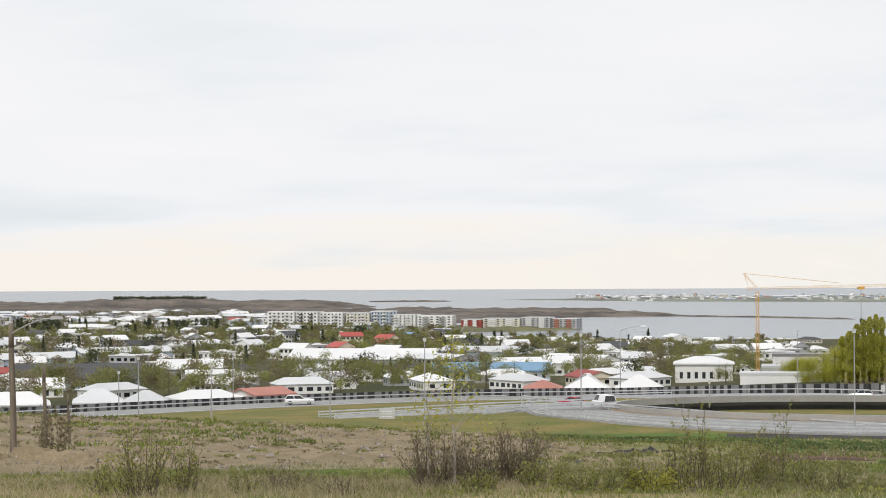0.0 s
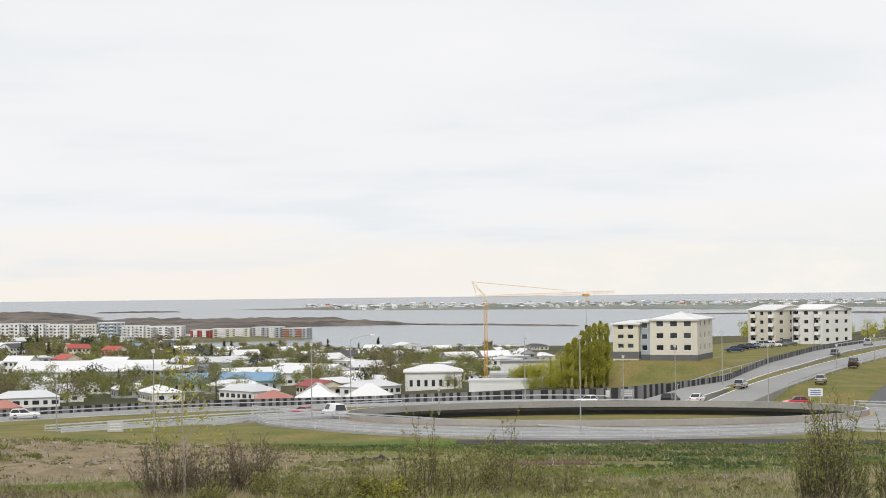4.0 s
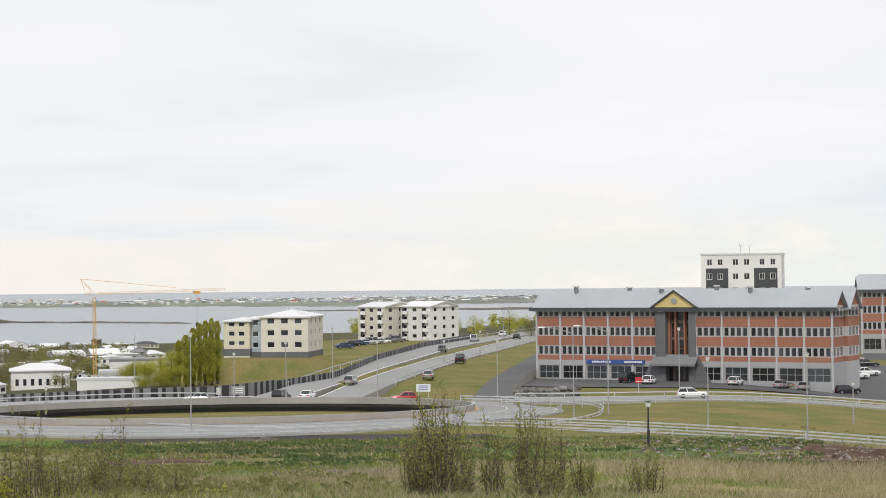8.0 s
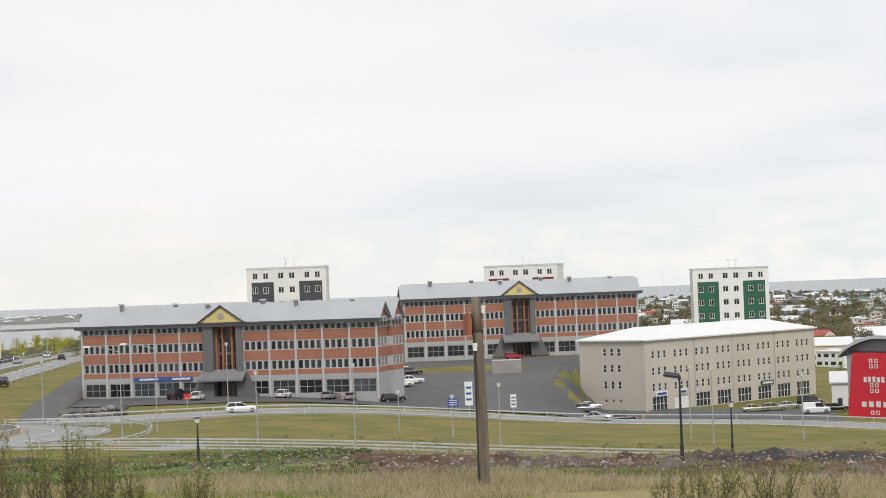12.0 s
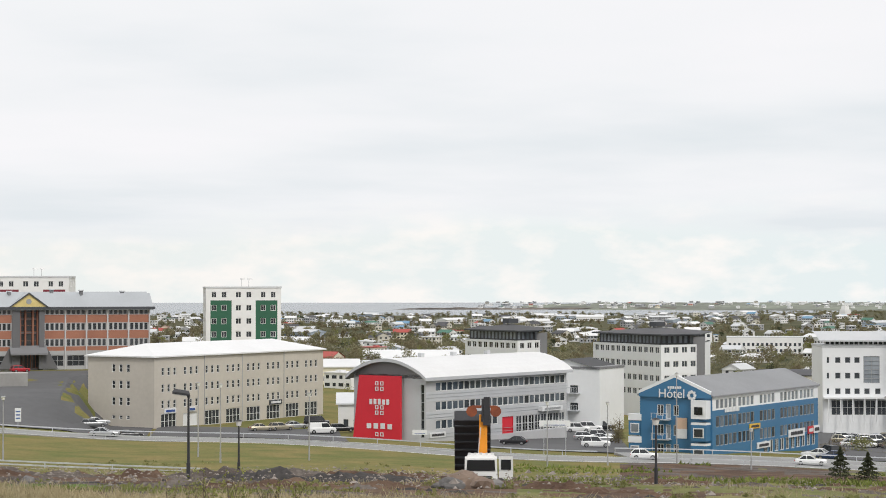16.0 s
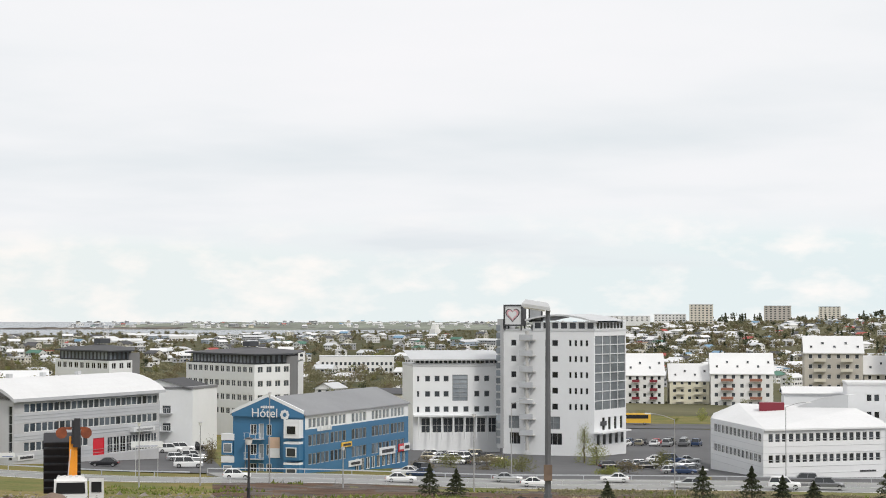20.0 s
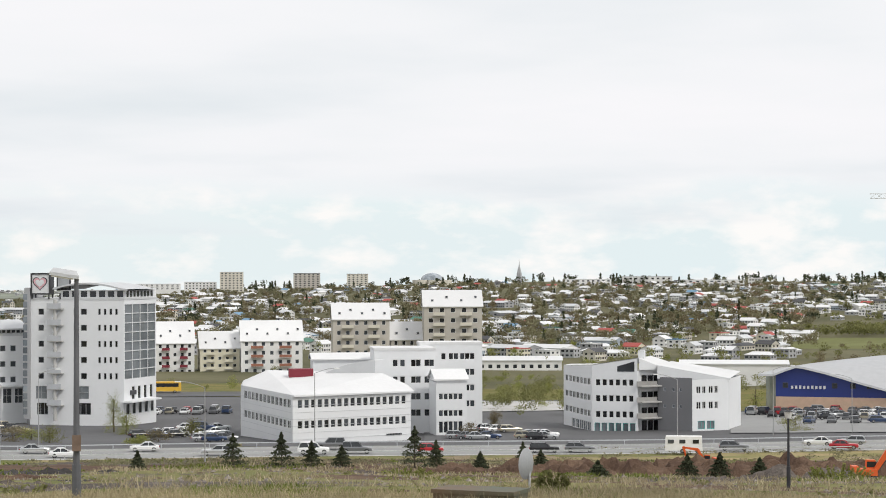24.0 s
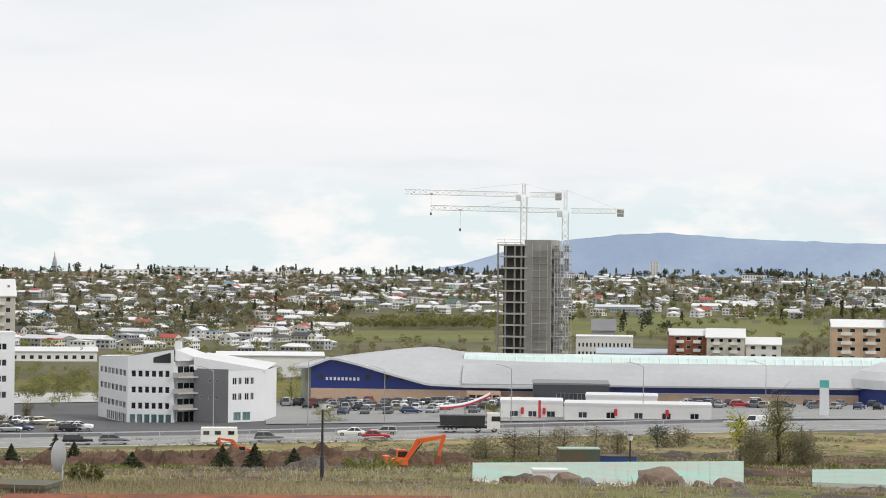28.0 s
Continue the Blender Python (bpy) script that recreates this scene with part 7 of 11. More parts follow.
def tower_crane(at, base, top, jib, counter, apex, mname, label, across, w=1.5, r=0.10, lean=0.0, ballast=True):
    """Mast from base to top; jib and counter-jib along across (unit vector), tie bars to the apex."""
    cr = thing("tower_crane", Vector((at.x, at.y, base)), label, "crane", "tower cranes")
    H = top - base
    m = Mesh()
    lattice(m, (0, 0, 0), (0, 0, H), w, mname, int(H / w / 1.1), r)
    m.put("mast", cr, "lattice mast")
    j = Mesh()
    lattice(j, across * -w, across * -jib + Vector((0, 0, 0.6)), w * 0.75, mname, int(jib / w), r * 0.7)
    jo = j.put("jib", cr, "long lattice jib", at=(0, 0, H + 0.6))
    c = Mesh()
    lattice(c, across * w, across * counter, w * 0.75, mname, int(counter / w) + 1, r * 0.7)
    c.put("counter_jib", cr, at=(0, 0, H + 0.6))
    if ballast:
        b = Mesh()
        b.box(tuple(across * (counter - 1.2) + Vector((0, 0, -0.6))), (2.0, 1.4, 2.2), "concrete", turn=turn_of(across))
        b.put("counterweight", cr, "concrete counterweight", at=(0, 0, H + 0.6))
    if ballast:
        cab = Mesh()
        cab.box(tuple(across * -1.8 + Vector((0, 0, -1.0))), (1.6, 1.4, 2.0), "white_paint", turn=turn_of(across))
        cab.put("cab", cr, at=(0, 0, H + 0.6))
    ap = Mesh()
    tip = across * lean + Vector((0, 0, apex))
    lattice(ap, (0, 0, 0), tip, w * 0.5, mname, 4, r * 0.7)
    ap.put("apex", cr, at=(0, 0, H + 0.6))
    ti = Mesh()
    ti.tube(tip, across * (-jib * 0.62) + Vector((0, 0, 1.0)), 0.05, 0.05, mname, 4)
    ti.tube(tip, across * (counter * 0.9) + Vector((0, 0, 0.6)), 0.05, 0.05, mname, 4)
    ti.put("tie_bar", cr, at=(0, 0, H + 0.6))
    hk = Mesh()
    k = across * (-jib * 0.78)
    hk.box((k.x, k.y, 0.0), (1.2, 1.2, 0.5), mname)
    hk.tube((k.x, k.y, -6), (k.x, k.y, 0), 0.04, 0.04, "dark_metal", 4)
    hk.box((k.x, k.y, -6.3), (0.5, 0.5, 0.8), "dark_metal")
    hk.put("hook", cr, "trolley and hook", at=(0, 0, H + 0.6))
    return cr


ax = (place(86.5, 640) - place(84.0, 640)).normalized()
tower_crane(place(84.80, 640), -16, 40.3, 37.6, 12.0, 3.5, "frame_white", "white lattice tower crane beside the raw tower", ax, 1.9, 0.13)
tower_crane(place(85.97, 642), -16, 35.4, 42.6, 18.5, 6.6, "frame_white", "second white lattice tower crane", ax, 1.9, 0.13)


# ---- blocks of flats ----
def flats(a, b, depth, z0, z1, label, wall="white_paint", roof="white_roof", floors=5, cols=6, rise=0.0, accent=None, group="blocks of flats", hip=0.0, balcony=True, side_cols=3):
    st = (z1 - z0) / floors
    rows = [(st * k + st * 0.32, st * k + st * 0.78) for k in range(floors)]
    house, fp = simple_block("apartment_building", a, b, depth, z0, z1, label, "apartment building", wall, roof,
                             [lambda L: even(L, rows, cols, L / cols * 0.42, 0.4, 0.4, "frame_white", "pane"), lambda L: even(L, rows, side_cols, L / side_cols * 0.34, 0.4, 0.4, "frame_white", "pane"), None,
                              lambda L: even(L, rows, side_cols, L / side_cols * 0.34, 0.4, 0.4, "frame_white", "pane")], roof_rise=rise, hip=hip, group=group)
    A, B, C, D = fp
    e = (B - A).normalized()
    n = Vector((-e.y, e.x, 0))
    L = (B - A).length
    o = flat(house)
    if rise > 3:
        tilt = math.atan2(rise, depth / 2)
        sk = Mesh()
        sk.box((0, 0, 0), (1.0, 1.3, 0.16), "frame_white")
        sk.box((0, 0, 0.05), (0.7, 1.0, 0.16), "pane")
        sd = sk.data("skylight")
        for k in range(max(3, cols - 1)):
            v = 0.30 + 0.22 * (k % 2)
            c = A + e * (L * (k + 0.6) / max(3, cols - 1)) + n * (depth / 2 * v) - o
            ob = new("skylight", sd)
            ob.parent = house
            ob.matrix_basis = Matrix.Translation((c.x, c.y, z1 - z0 + rise * v + 0.05)) @ Matrix.Rotation(math.atan2(e.y, e.x), 4, "Z") @ Matrix.Rotation(tilt, 4, "X")
    if balcony:
        bm = Mesh()
        bm.box((0, 0, 0), (L * 0.2, 1.3, 0.15), "concrete_light")
        bm.box((0, -0.6, 0.5), (L * 0.2, 0.1, 0.95), accent or "white_paint")
        bd = bm.data("balcony")
        for u in (0.26, 0.72):
            for k in range(floors):
                c = A + e * (L * u) - n * 0.65 - o
                ob = new("balcony", bd)
                ob.parent = house
                ob.matrix_basis = Matrix.Translation((c.x, c.y, st * k + 0.1)) @ Matrix.Rotation(math.atan2(e.y, e.x), 4, "Z")
    return house, fp


# cream flats above the noise barrier
def cream_flats(a, b, depth, z0, z1, label, wall, cols, rise, hip=0.0, floors=3):
    """Three storeys of paired windows over a dark basement."""
    st = (z1 - z0 - 1.0) / floors
    rows = [(1.0 + st * k + st * 0.34, 1.0 + st * k + st * 0.84) for k in range(floors)]
    house, fp = simple_block("apartment_building", a, b, depth, z0, z1, label, "apartment building", wall, "white_roof",
                             [lambda L: even(L, rows, cols, min(1.5, L / cols * 0.5), 0.6, 0.6, "frame_white", "pane"), lambda L: even(L, rows, 3, 1.1, 0.8, 0.8, "frame_white", "pane"), None,
                              lambda L: even(L, rows, 2, 1.1, 0.8, 0.8, "frame_white", "pane")], roof_rise=rise, hip=hip, group="blocks of flats")
    o = flat(house)
    m = Mesh()
    for p, q in zip(fp, fp[1:] + fp[:1]):
        e = (q - p).normalized()
        n = Vector((e.y, -e.x, 0)) * 0.05
        u, v = p + n - o, q + n - o
        m.poly([(u.x, u.y, -0.4), (v.x, v.y, -0.4), (v.x, v.y, 0.95), (u.x, u.y, 0.95)], "dark_render")
    m.put("plinth", house, "dark rendered basement band")
    return house, fp


cream_flats((12.36, 393), (13.08, 391.5), 11, 3.0, 9.4, "cream rendered three-storey flats with a white roof", "cream_paint", 2, 0.5, 2)
cream_flats((13.08, 393), (13.42, 392.3), 10, 2.4, 9.8, "narrow pale blue stair block between cream flats", "pale_blue", 1, 0.3)
cream_flats((13.40, 390.5), (14.72, 388.6), 15, 2.4, 10.2, "large cream flats with a white hipped roof", "sand_paint", 3, 1.3, 5)
for k, (ba, bb, lab, wl_) in enumerate(((16.13, 16.88, "pale four-storey flats with dark balconies", "sand_paint"), (17.28, 18.16, "white four-storey flats with dark balconies beside the avenue", "white_paint"))):
    house, (A, B, C, D) = flats((ba, 562), (bb, 556), 14, -0.4, 9.2, lab, wl_, "white_roof", 4, 3, 1.2, balcony=False)
    o, e = flat(house), (B - A).normalized()
    L = (B - A).length
    n = Vector((e.y, -e.x, 0))
    for u in (0.16, 0.80):
        m = Mesh()
        c = A + e * (L * u) + n * 0.15 - o
        m.box((c.x, c.y, 4.6), (L * 0.14, 0.4, 8.6), "charcoal_clad", 90 - math.degrees(math.atan2(e.x, e.y)))
        m.put("bay", house, "dark clad stair bay")
        for f in range(4):
            m = Mesh()
            c = A + e * (L * (u + 0.10)) + n * 0.7 - o
            m.box((c.x, c.y, 0.7 + 2.35 * f), (L * 0.13, 1.4, 0.95), "white_paint", 90 - math.degrees(math.atan2(e.x, e.y)))
            m.put("balcony", house)
# tall flats beyond the white tower
flats((61.5, 702), (62.58, 703), 15, -20, -5.4, "white flats with red balconies and a steep white roof", "white_paint", "white_roof", 5, 5, 7.0, accent="maroon_clad")
flats((62.74, 704), (63.84, 705), 15, -20, -7.4, "cream flats with green-grey bays and a steep white roof", "cream_paint", "white_roof", 5, 5, 5.5, accent="cream_paint")
flats((63.88, 700), (65.60, 701), 15, -20, -4.7, "white flats with salmon balconies and a steep white roof", "white_paint", "white_roof", 5, 7, 6.6, accent="brick_panel")
flats((66.46, 606), (68.05, 607), 14, -16, 4.6, "tall beige flats with a steep white roof", "grey_beige", "white_roof", 7, 6, 4.6, accent="sand_paint")
flats((68.08, 610), (69.28, 611), 14, -16, -1.6, "lower beige flats with a steep white roof", "grey_beige", "white_roof", 5, 5, 5.0, accent="sand_paint", balcony=False)
flats((69.02, 604), (70.66, 605), 14, -16, 8.4, "tallest beige flats with a steep white roof", "grey_beige", "white_roof", 8, 5, 4.6, accent="sand_paint")
# brick flats beyond the shopping centre
flats((88.95, 642), (89.95, 643), 12, -16, -2.6, "red brick flats with white balconies", "brick_red", "white_roof", 5, 3, 1.8, accent="white_paint")
flats((89.95, 640), (91.0, 640), 12, -16, -3.0, "white-roofed flats with brick sides", "sand_paint", "white_roof", 5, 4, 2.5, accent="white_paint")
flats((91.05, 650), (92.0, 650), 12, -16, -5.4, "low white flats with a pale roof", "white_paint", "white_roof", 4, 3, 2.0, balcony=False)
flats((93.4, 618), (94.85, 619), 14, -15, 1.4, "tan and brick tall flats with white balconies", "tan_trim", "white_roof", 6, 4, 2.0, accent="white_paint")
flats((94.95, 618), (96.8, 619), 14, -15, 2.6, "tall flats of cream and brick with white balconies", "cream_paint", "white_roof", 6, 5, 2.0, accent="white_paint")
# waterside flats across the bay
for k, (x0, x1, h, w, r, ac) in enumerate(((-4.95, -4.2, 15, "white_paint", "white_roof", None), (-4.15, -3.55, 15, "white_paint", "light_roof", "charcoal_clad"), (-3.5, -2.85, 14, "white_paint", "white_roof", None),
                                           (-2.75, -2.1, 13.5, "sand_paint", "light_roof", None), (-2.05, -1.52, 15, "pale_blue", "white_roof", None), (-1.5, -0.8, 12, "white_paint", "light_roof", None), (-0.75, 0.25, 11, "white_paint", "white_roof", "grey_paint"),
                                           (0.5, 1.05, 9, "red_roof", "light_roof", None), (1.1, 2.15, 10, "sand_paint", "light_roof", None), (2.2, 3.0, 11, "grey_paint", "light_roof", None), (3.0, 3.75, 9.5, "grey_paint", "light_roof", "brick_red"))):
    flats((x0, 1455), (x1, 1450), 16, -21.2, -21.5 + h * (0.82 if x0 < 0.4 else 0.68), "pale waterside flats by the bay", w, r, 5, 6, 0, accent=ac, group="waterside flats", side_cols=2)
# far towers on the ridge
flats((63.29, 2050), (63.95, 2050), 20, 0, 19.5, "grey-white tower block on the ridge", "sand_paint", "light_roof", 8, 6, 0, balcony=False)
flats((65.35, 2100), (66.1, 2100), 20, 2, 18, "grey tower block on the ridge", "grey_beige", "dark_roof", 7, 6, 0, balcony=False)
flats((66.85, 2120), (67.45, 2120), 20, 2, 17.2, "sand-coloured tower block on the ridge", "sand_paint", "dark_roof", 7, 5, 0, balcony=False)
flats((88.35, 2150), (88.6, 2150), 14, 6, 25, "slim pale tower block on the ridge", "white_paint", "light_roof", 8, 3, 0, balcony=False)
for b0, b1, h in ((60.9, 62.2, 4), (62.3, 63.2, 6), (73.0, 74.3, 8), (74.6, 76.0, 11), (76.2, 78.0, 7), (78.1, 78.5, 9), (85.9, 86.5, 8), (90.9, 91.6, 9)):
    flats((b0, 2080), (b1, 2080), 22, 2, 4 + h * 0.9, "long pale building on the ridge", "white_paint", "light_roof", 3, 9, 0, balcony=False, group="ridge buildings")

# church spire and glass dome on the ridge
sp = thing("church_tower", place(71.71, 2150) + Vector((0, 0, 4)), "tall tapering grey church tower", "church")
m = Mesh()
m.box((0, 0, 6), (4.2, 4.2, 16), "grey_paint")
m.box((0, 0, 17), (3.8, 3.8, 6), "grey_paint", taper=0.45)
m.tube((0, 0, 19.8), (0, 0, 26), 0.8, 0.12, "grey_paint", 8)
m.put("tower", sp)
m = Mesh()
m.tube((0, 0, 25.5), (0, 0, 28), 0.12, 0.05, "dark_metal", 5)
m.put("finial", sp)
dm = thing("glass_dome", place(69.25, 2150) + Vector((0, 0, 6)), "pale glass dome on round tanks", "dome building")
m = Mesh()
for k in range(24):
    for j in range(5):
        def dp(k, j):
            w, v = 2 * math.pi * k / 24, j / 5 * math.pi / 2
            return Vector((12 * math.cos(v) * math.sin(w), 12 * math.cos(v) * math.cos(w), 5 + 7.5 * math.sin(v)))
        m.poly([dp(k, j), dp(k, j + 1), dp(k + 1, j + 1), dp(k + 1, j)], "pane_pale")
m.put("dome", dm)
for k in range(6):
    w = math.pi / 3 * k
    t = Mesh()
    t.tube((15 * math.sin(w), 15 * math.cos(w), -6), (15 * math.sin(w), 15 * math.cos(w), 5), 7, 7, "sand_paint", 14)
    t.put("tank", dm)
pc = thing("parish_church", place(56.15, 2300) + Vector((0, 0, -17)), "white stepped modern church", "church")
m = Mesh()
m.box((0, 0, 4), (13, 9, 10), "white_paint", taper=0.8)
m.put("nave", pc)
m = Mesh()
m.box((0, 0, 11), (8, 6, 5), "white_paint", taper=0.8)
m.put("tower", pc)


# ---- single buildings of the western town ----
taken = []


def hall(b0, b1, d, depth, z0, h, rise, wall, roof, label, d1=None, hip=0, cols=0):
    c_ = place((b0 + b1) / 2, d)
    half = radians(b1 - b0) * d / 2
    for k in range(5):
        q_ = place(b0 + (b1 - b0) * k / 4, d + depth / 2)
        taken.append((q_.x, q_.y, max(depth * 0.6, half / 4)))
    return simple_block("hall", (b0, d), (b1, d1 or d), depth, z0, z0 + h, label, "hall", wall, roof,
                        [lambda L: even(L, [(0.9 + 3 * k, min(h - 0.4, 2.4 + 3 * k)) for k in range(max(1, int((h + 0.4) / 3)))], cols, L / cols * 0.5, 0.5, 0.5, "frame_white", "pane") if cols else []], roof_rise=rise, hip=hip, group="halls of the western town")


hall(-11.9, -8.5, 438, 15, -7.2, 3.2, 2.9, "pale_blue", "dark_roof", "long pale building with a steep dark roof", cols=12)
hall(-14.2, -10.6, 398, 12, -6.2, 2.6, 1.6, "white_paint", "white_roof", "long white terrace with a white roof", cols=14)
hall(-13.2, -11.0, 352, 10, -6.0, 2.2, 1.8, "white_paint", "white_roof", "low white house with a broad white roof", hip=3)
hall(-10.3, -9.0, 356, 10, -6.2, 2.3, 2.0, "grey_paint", "light_roof", "low house with a pale blue-grey hipped roof", hip=3)
hall(-8.9, -7.75, 352, 9, -6.0, 2.2, 1.8, "grey_paint", "light_roof", "low house with a pale grey hipped roof", hip=3)
hall(-7.2, -5.9, 420, 12, -6.4, 4.0, 0.6, "white_paint", "white_roof", "flat white garage hall", cols=0)
hall(-7.3, -5.6, 362, 9, -5.8, 1.8, 1.3, "white_paint", "white_roof", "low white house behind the barrier", d1=366, hip=3)
hall(-5.3, -4.2, 372, 8, -5.6, 1.6, 1.1, "white_paint", "faded_roof", "low house with a faded red roof", d1=378)
hall(-4.4, -0.3, 566, 26, -9.5, 4.0, 2.4, "grey_paint", "white_roof", "large workshop with a white roof", d1=560, cols=12)
hall(-0.3, 3.0, 470, 12, -7.6, 3.2, 1.6, "pale_blue", "blue_roof", "long pale blue hall with a light roof", cols=14)
hall(-8.0, -6.2, 480, 14, -7.5, 3.6, 1.8, "grey_paint", "white_roof", "grey house with a white roof", cols=5)
for b0, b1, d, rz in ((3.45, 4.65, 374, 2.6), (4.75, 6.25, 368, 2.7)):
    hall(b0, b1, d, 10, -4.2, 0.9, rz, "white_paint", "white_roof", "house under a broad white folded roof", hip=4.4)
hall(6.5, 8.1, 420, 10, -4.8, 4.2, 1.2, "white_paint", "white_roof", "white two-storey house with a hipped white roof", hip=4, cols=7)
hall(8.9, 11.3, 398, 9, -3.2, 2.6, 0, "concrete_light", "light_roof", "flat-roofed terraced house with pale parapets", cols=8)
hall(8.3, 10.6, 385, 6, -3.2, 1.9, 0, "white_paint", "light_roof", "low flat-roofed white garage block")
hall(9.2, 11.4, 420, 8, -3.8, 4.6, 0, "white_paint", "grey_clad", "white flat-roofed villa with a dark edge", cols=7)
hall(2.3, 3.3, 374, 9, -4.8, 1.6, 1.3, "white_paint", "faded_roof", "house with a dark red hipped roof", hip=3)
hall(86.3, 87.9, 700, 16, -16, 10.2, 0, "white_paint", "white_roof", "long low white building behind the shopping centre", cols=14)
hall(86.75, 87.4, 760, 14, -16, 11.0, 4.0, "grey_paint", "grey_clad", "grey gabled hall with a dark roof", cols=0)
hall(86.9, 88.9, 655, 14, -16, 6.8, 1.3, "white_paint", "pale_blue", "low hall with a pale blue roof", cols=10)
hall(76.2, 79.2, 640, 20, -17, 6.6, 0.8, "white_paint", "white_roof", "long white warehouse with a low roof", cols=0)
hall(70.5, 72.9, 760, 18, -18.5, 4.0, 1.2, "white_paint", "white_roof", "low white school hall", cols=10)
hall(40.4, 42.6, 560, 30, -9, 5.0, 1.6, "cream_paint", "white_roof", "cream hall beside the tower block", cols=6)
hall(42.7, 45.4, 760, 24, -13, 4.0, 3.0, "green_clad", "white_roof", "long hall with green ends and a white roof", cols=0)
hall(50.6, 52.5, 1050, 14, -15, 9.0, 0, "white_paint", "light_roof", "pale four-storey flats among trees", cols=12)
hall(52.9, 55.0, 1000, 14, -15, 8.0, 0, "white_paint", "light_roof", "long pale flats among trees", cols=16)
hall(53.4, 56.0, 640, 18, -13.5, 4.0, 1.4, "sand_paint", "dark_roof", "long low school with a dark roof", cols=14, hip=5)
hall(42.0, 43.3, 372, 9, -8.6, 5.4, 1.6, "white_paint", "light_roof", "white house behind the grey offices", cols=4)


# ---- houses ----
def house_proto(w, d, h, rise, wall, roof, label, kind_, hip=False):
    hs = thing("house", (0, 0, -500), label, "house", "houses of the town")
    m = Mesh()
    x, y = w / 2, d / 2
    m.box((0, 0, h / 2 - 1.5), (w, d, h + 3), wall)
    if rise and not hip:
        m.add([(-x, -y, h), (-x, y, h), (-x, 0, h + rise), (x, -y, h), (x, y, h), (x, 0, h + rise)], [(1, 0, 2), (3, 4, 5)], wall)
    m.put("wall", hs)
    r = Mesh()
    o = 0.45
    X, Y = x + o, y + o
    if rise and hip:
        i = min(w, d) * 0.35
        r.add([(-X, -Y, h), (X, -Y, h), (X, Y, h), (-X, Y, h), (-X + i, 0, h + rise), (X - i, 0, h + rise)], [(0, 1, 5, 4), (2, 3, 4, 5), (1, 2, 5), (3, 0, 4), (3, 2, 1, 0)], roof)
    elif rise:
        k = rise / y * o
        r.add([(-X, -Y, h - k + .12), (X, -Y, h - k + .12), (X, Y, h - k + .12), (-X, Y, h - k + .12), (-X, 0, h + rise + .12), (X, 0, h + rise + .12),
               (-X, -Y, h - k - .12), (X, -Y, h - k - .12), (X, Y, h - k - .12), (-X, Y, h - k - .12)], [(0, 1, 5, 4), (2, 3, 4, 5), (6, 7, 1, 0), (8, 9, 3, 2), (9, 8, 7, 6)], roof)
    else:
        r.box((0, 0, h + 0.15), (w + 0.7, d + 0.7, 0.35), roof)
        r.box((w * 0.2, 0, h + 0.6), (w * 0.2, d * 0.3, 0.7), roof)
    r.put("roof", hs)
    g = Mesh()
    n = max(2, int(w / 2.6))
    for k in range(n):
        for s in range(max(1, int(h / 2.7))):
            u = -x + w * (k + 0.5) / n
            ww = w / n * (0.45 + 0.25 * ((k + s) % 2))
            for f in (-1, 1):
                g.poly([(u + f * k_ * ww / 2, f * (y + 0.04), 1.55 + 2.7 * s + j_ * 0.6) for k_, j_ in ((1, -1), (-1, -1), (-1, 1), (1, 1))][::-1], "pane")
    for s in range(max(1, int(h / 2.7))):
        for u in (-0.22, 0.22):
            for f in (-1, 1):
                g.poly([(f * (x + 0.04), u * d + f * k_ * d * 0.085, 1.55 + 2.7 * s + j_ * 0.58) for k_, j_ in ((-1, -1), (1, -1), (1, 1), (-1, 1))], "pane")
    g.put("window", hs, "dark windows")["kind"] = "stuff"
    return hs


HOUSES = []
for wall, roof, words in (("white_paint", "white_roof", "white house with a white roof"), ("white_paint", "dark_roof", "white house with a dark roof"), ("cream_paint", "red_roof", "cream house with a red roof"),
                          ("white_paint", "light_roof", "white house with a pale grey roof"), ("grey_paint", "white_roof", "grey house with a white roof"), ("sand_paint", "dark_roof", "sand-coloured house with a dark roof"),
                          ("white_paint", "blue_roof", "white house with a blue roof"), ("white_paint", "green_roof", "white house with a green roof")):
    HOUSES.append((house_proto(13, 9, 5.6, 2.2, wall, roof, words + " and two storeys", 0), wall, roof))
    HOUSES.append((house_proto(17, 10, 3.0, 1.9, wall, roof, "low " + words, 1, hip=(roof != "red_roof")), wall, roof))
    HOUSES.append((house_proto(12, 10, 5.6, 0, wall, "white_roof" if roof == "dark_roof" else roof, "flat-roofed " + words + " and two storeys", 2), wall, roof))
SHED = [(house_proto(34, 16, 5, 2.2, "white_paint", "white_roof", "long white shed with a low white roof", 1), 0, 0), (house_proto(30, 18, 5.5, 1.8, "grey_paint", "light_roof", "long grey workshop with a pale roof", 1), 0, 0),
        (house_proto(42, 16, 4.5, 2.0, "pale_blue", "light_roof", "long pale blue hall with a low roof", 1), 0, 0)]
USED = set()
SITES = []
ROADWAYS = []


def clear(x, y, r):
    for a, b, c in taken:
        if (a - x) ** 2 + (b - y) ** 2 < (r + c) ** 2:
            return False
    return True


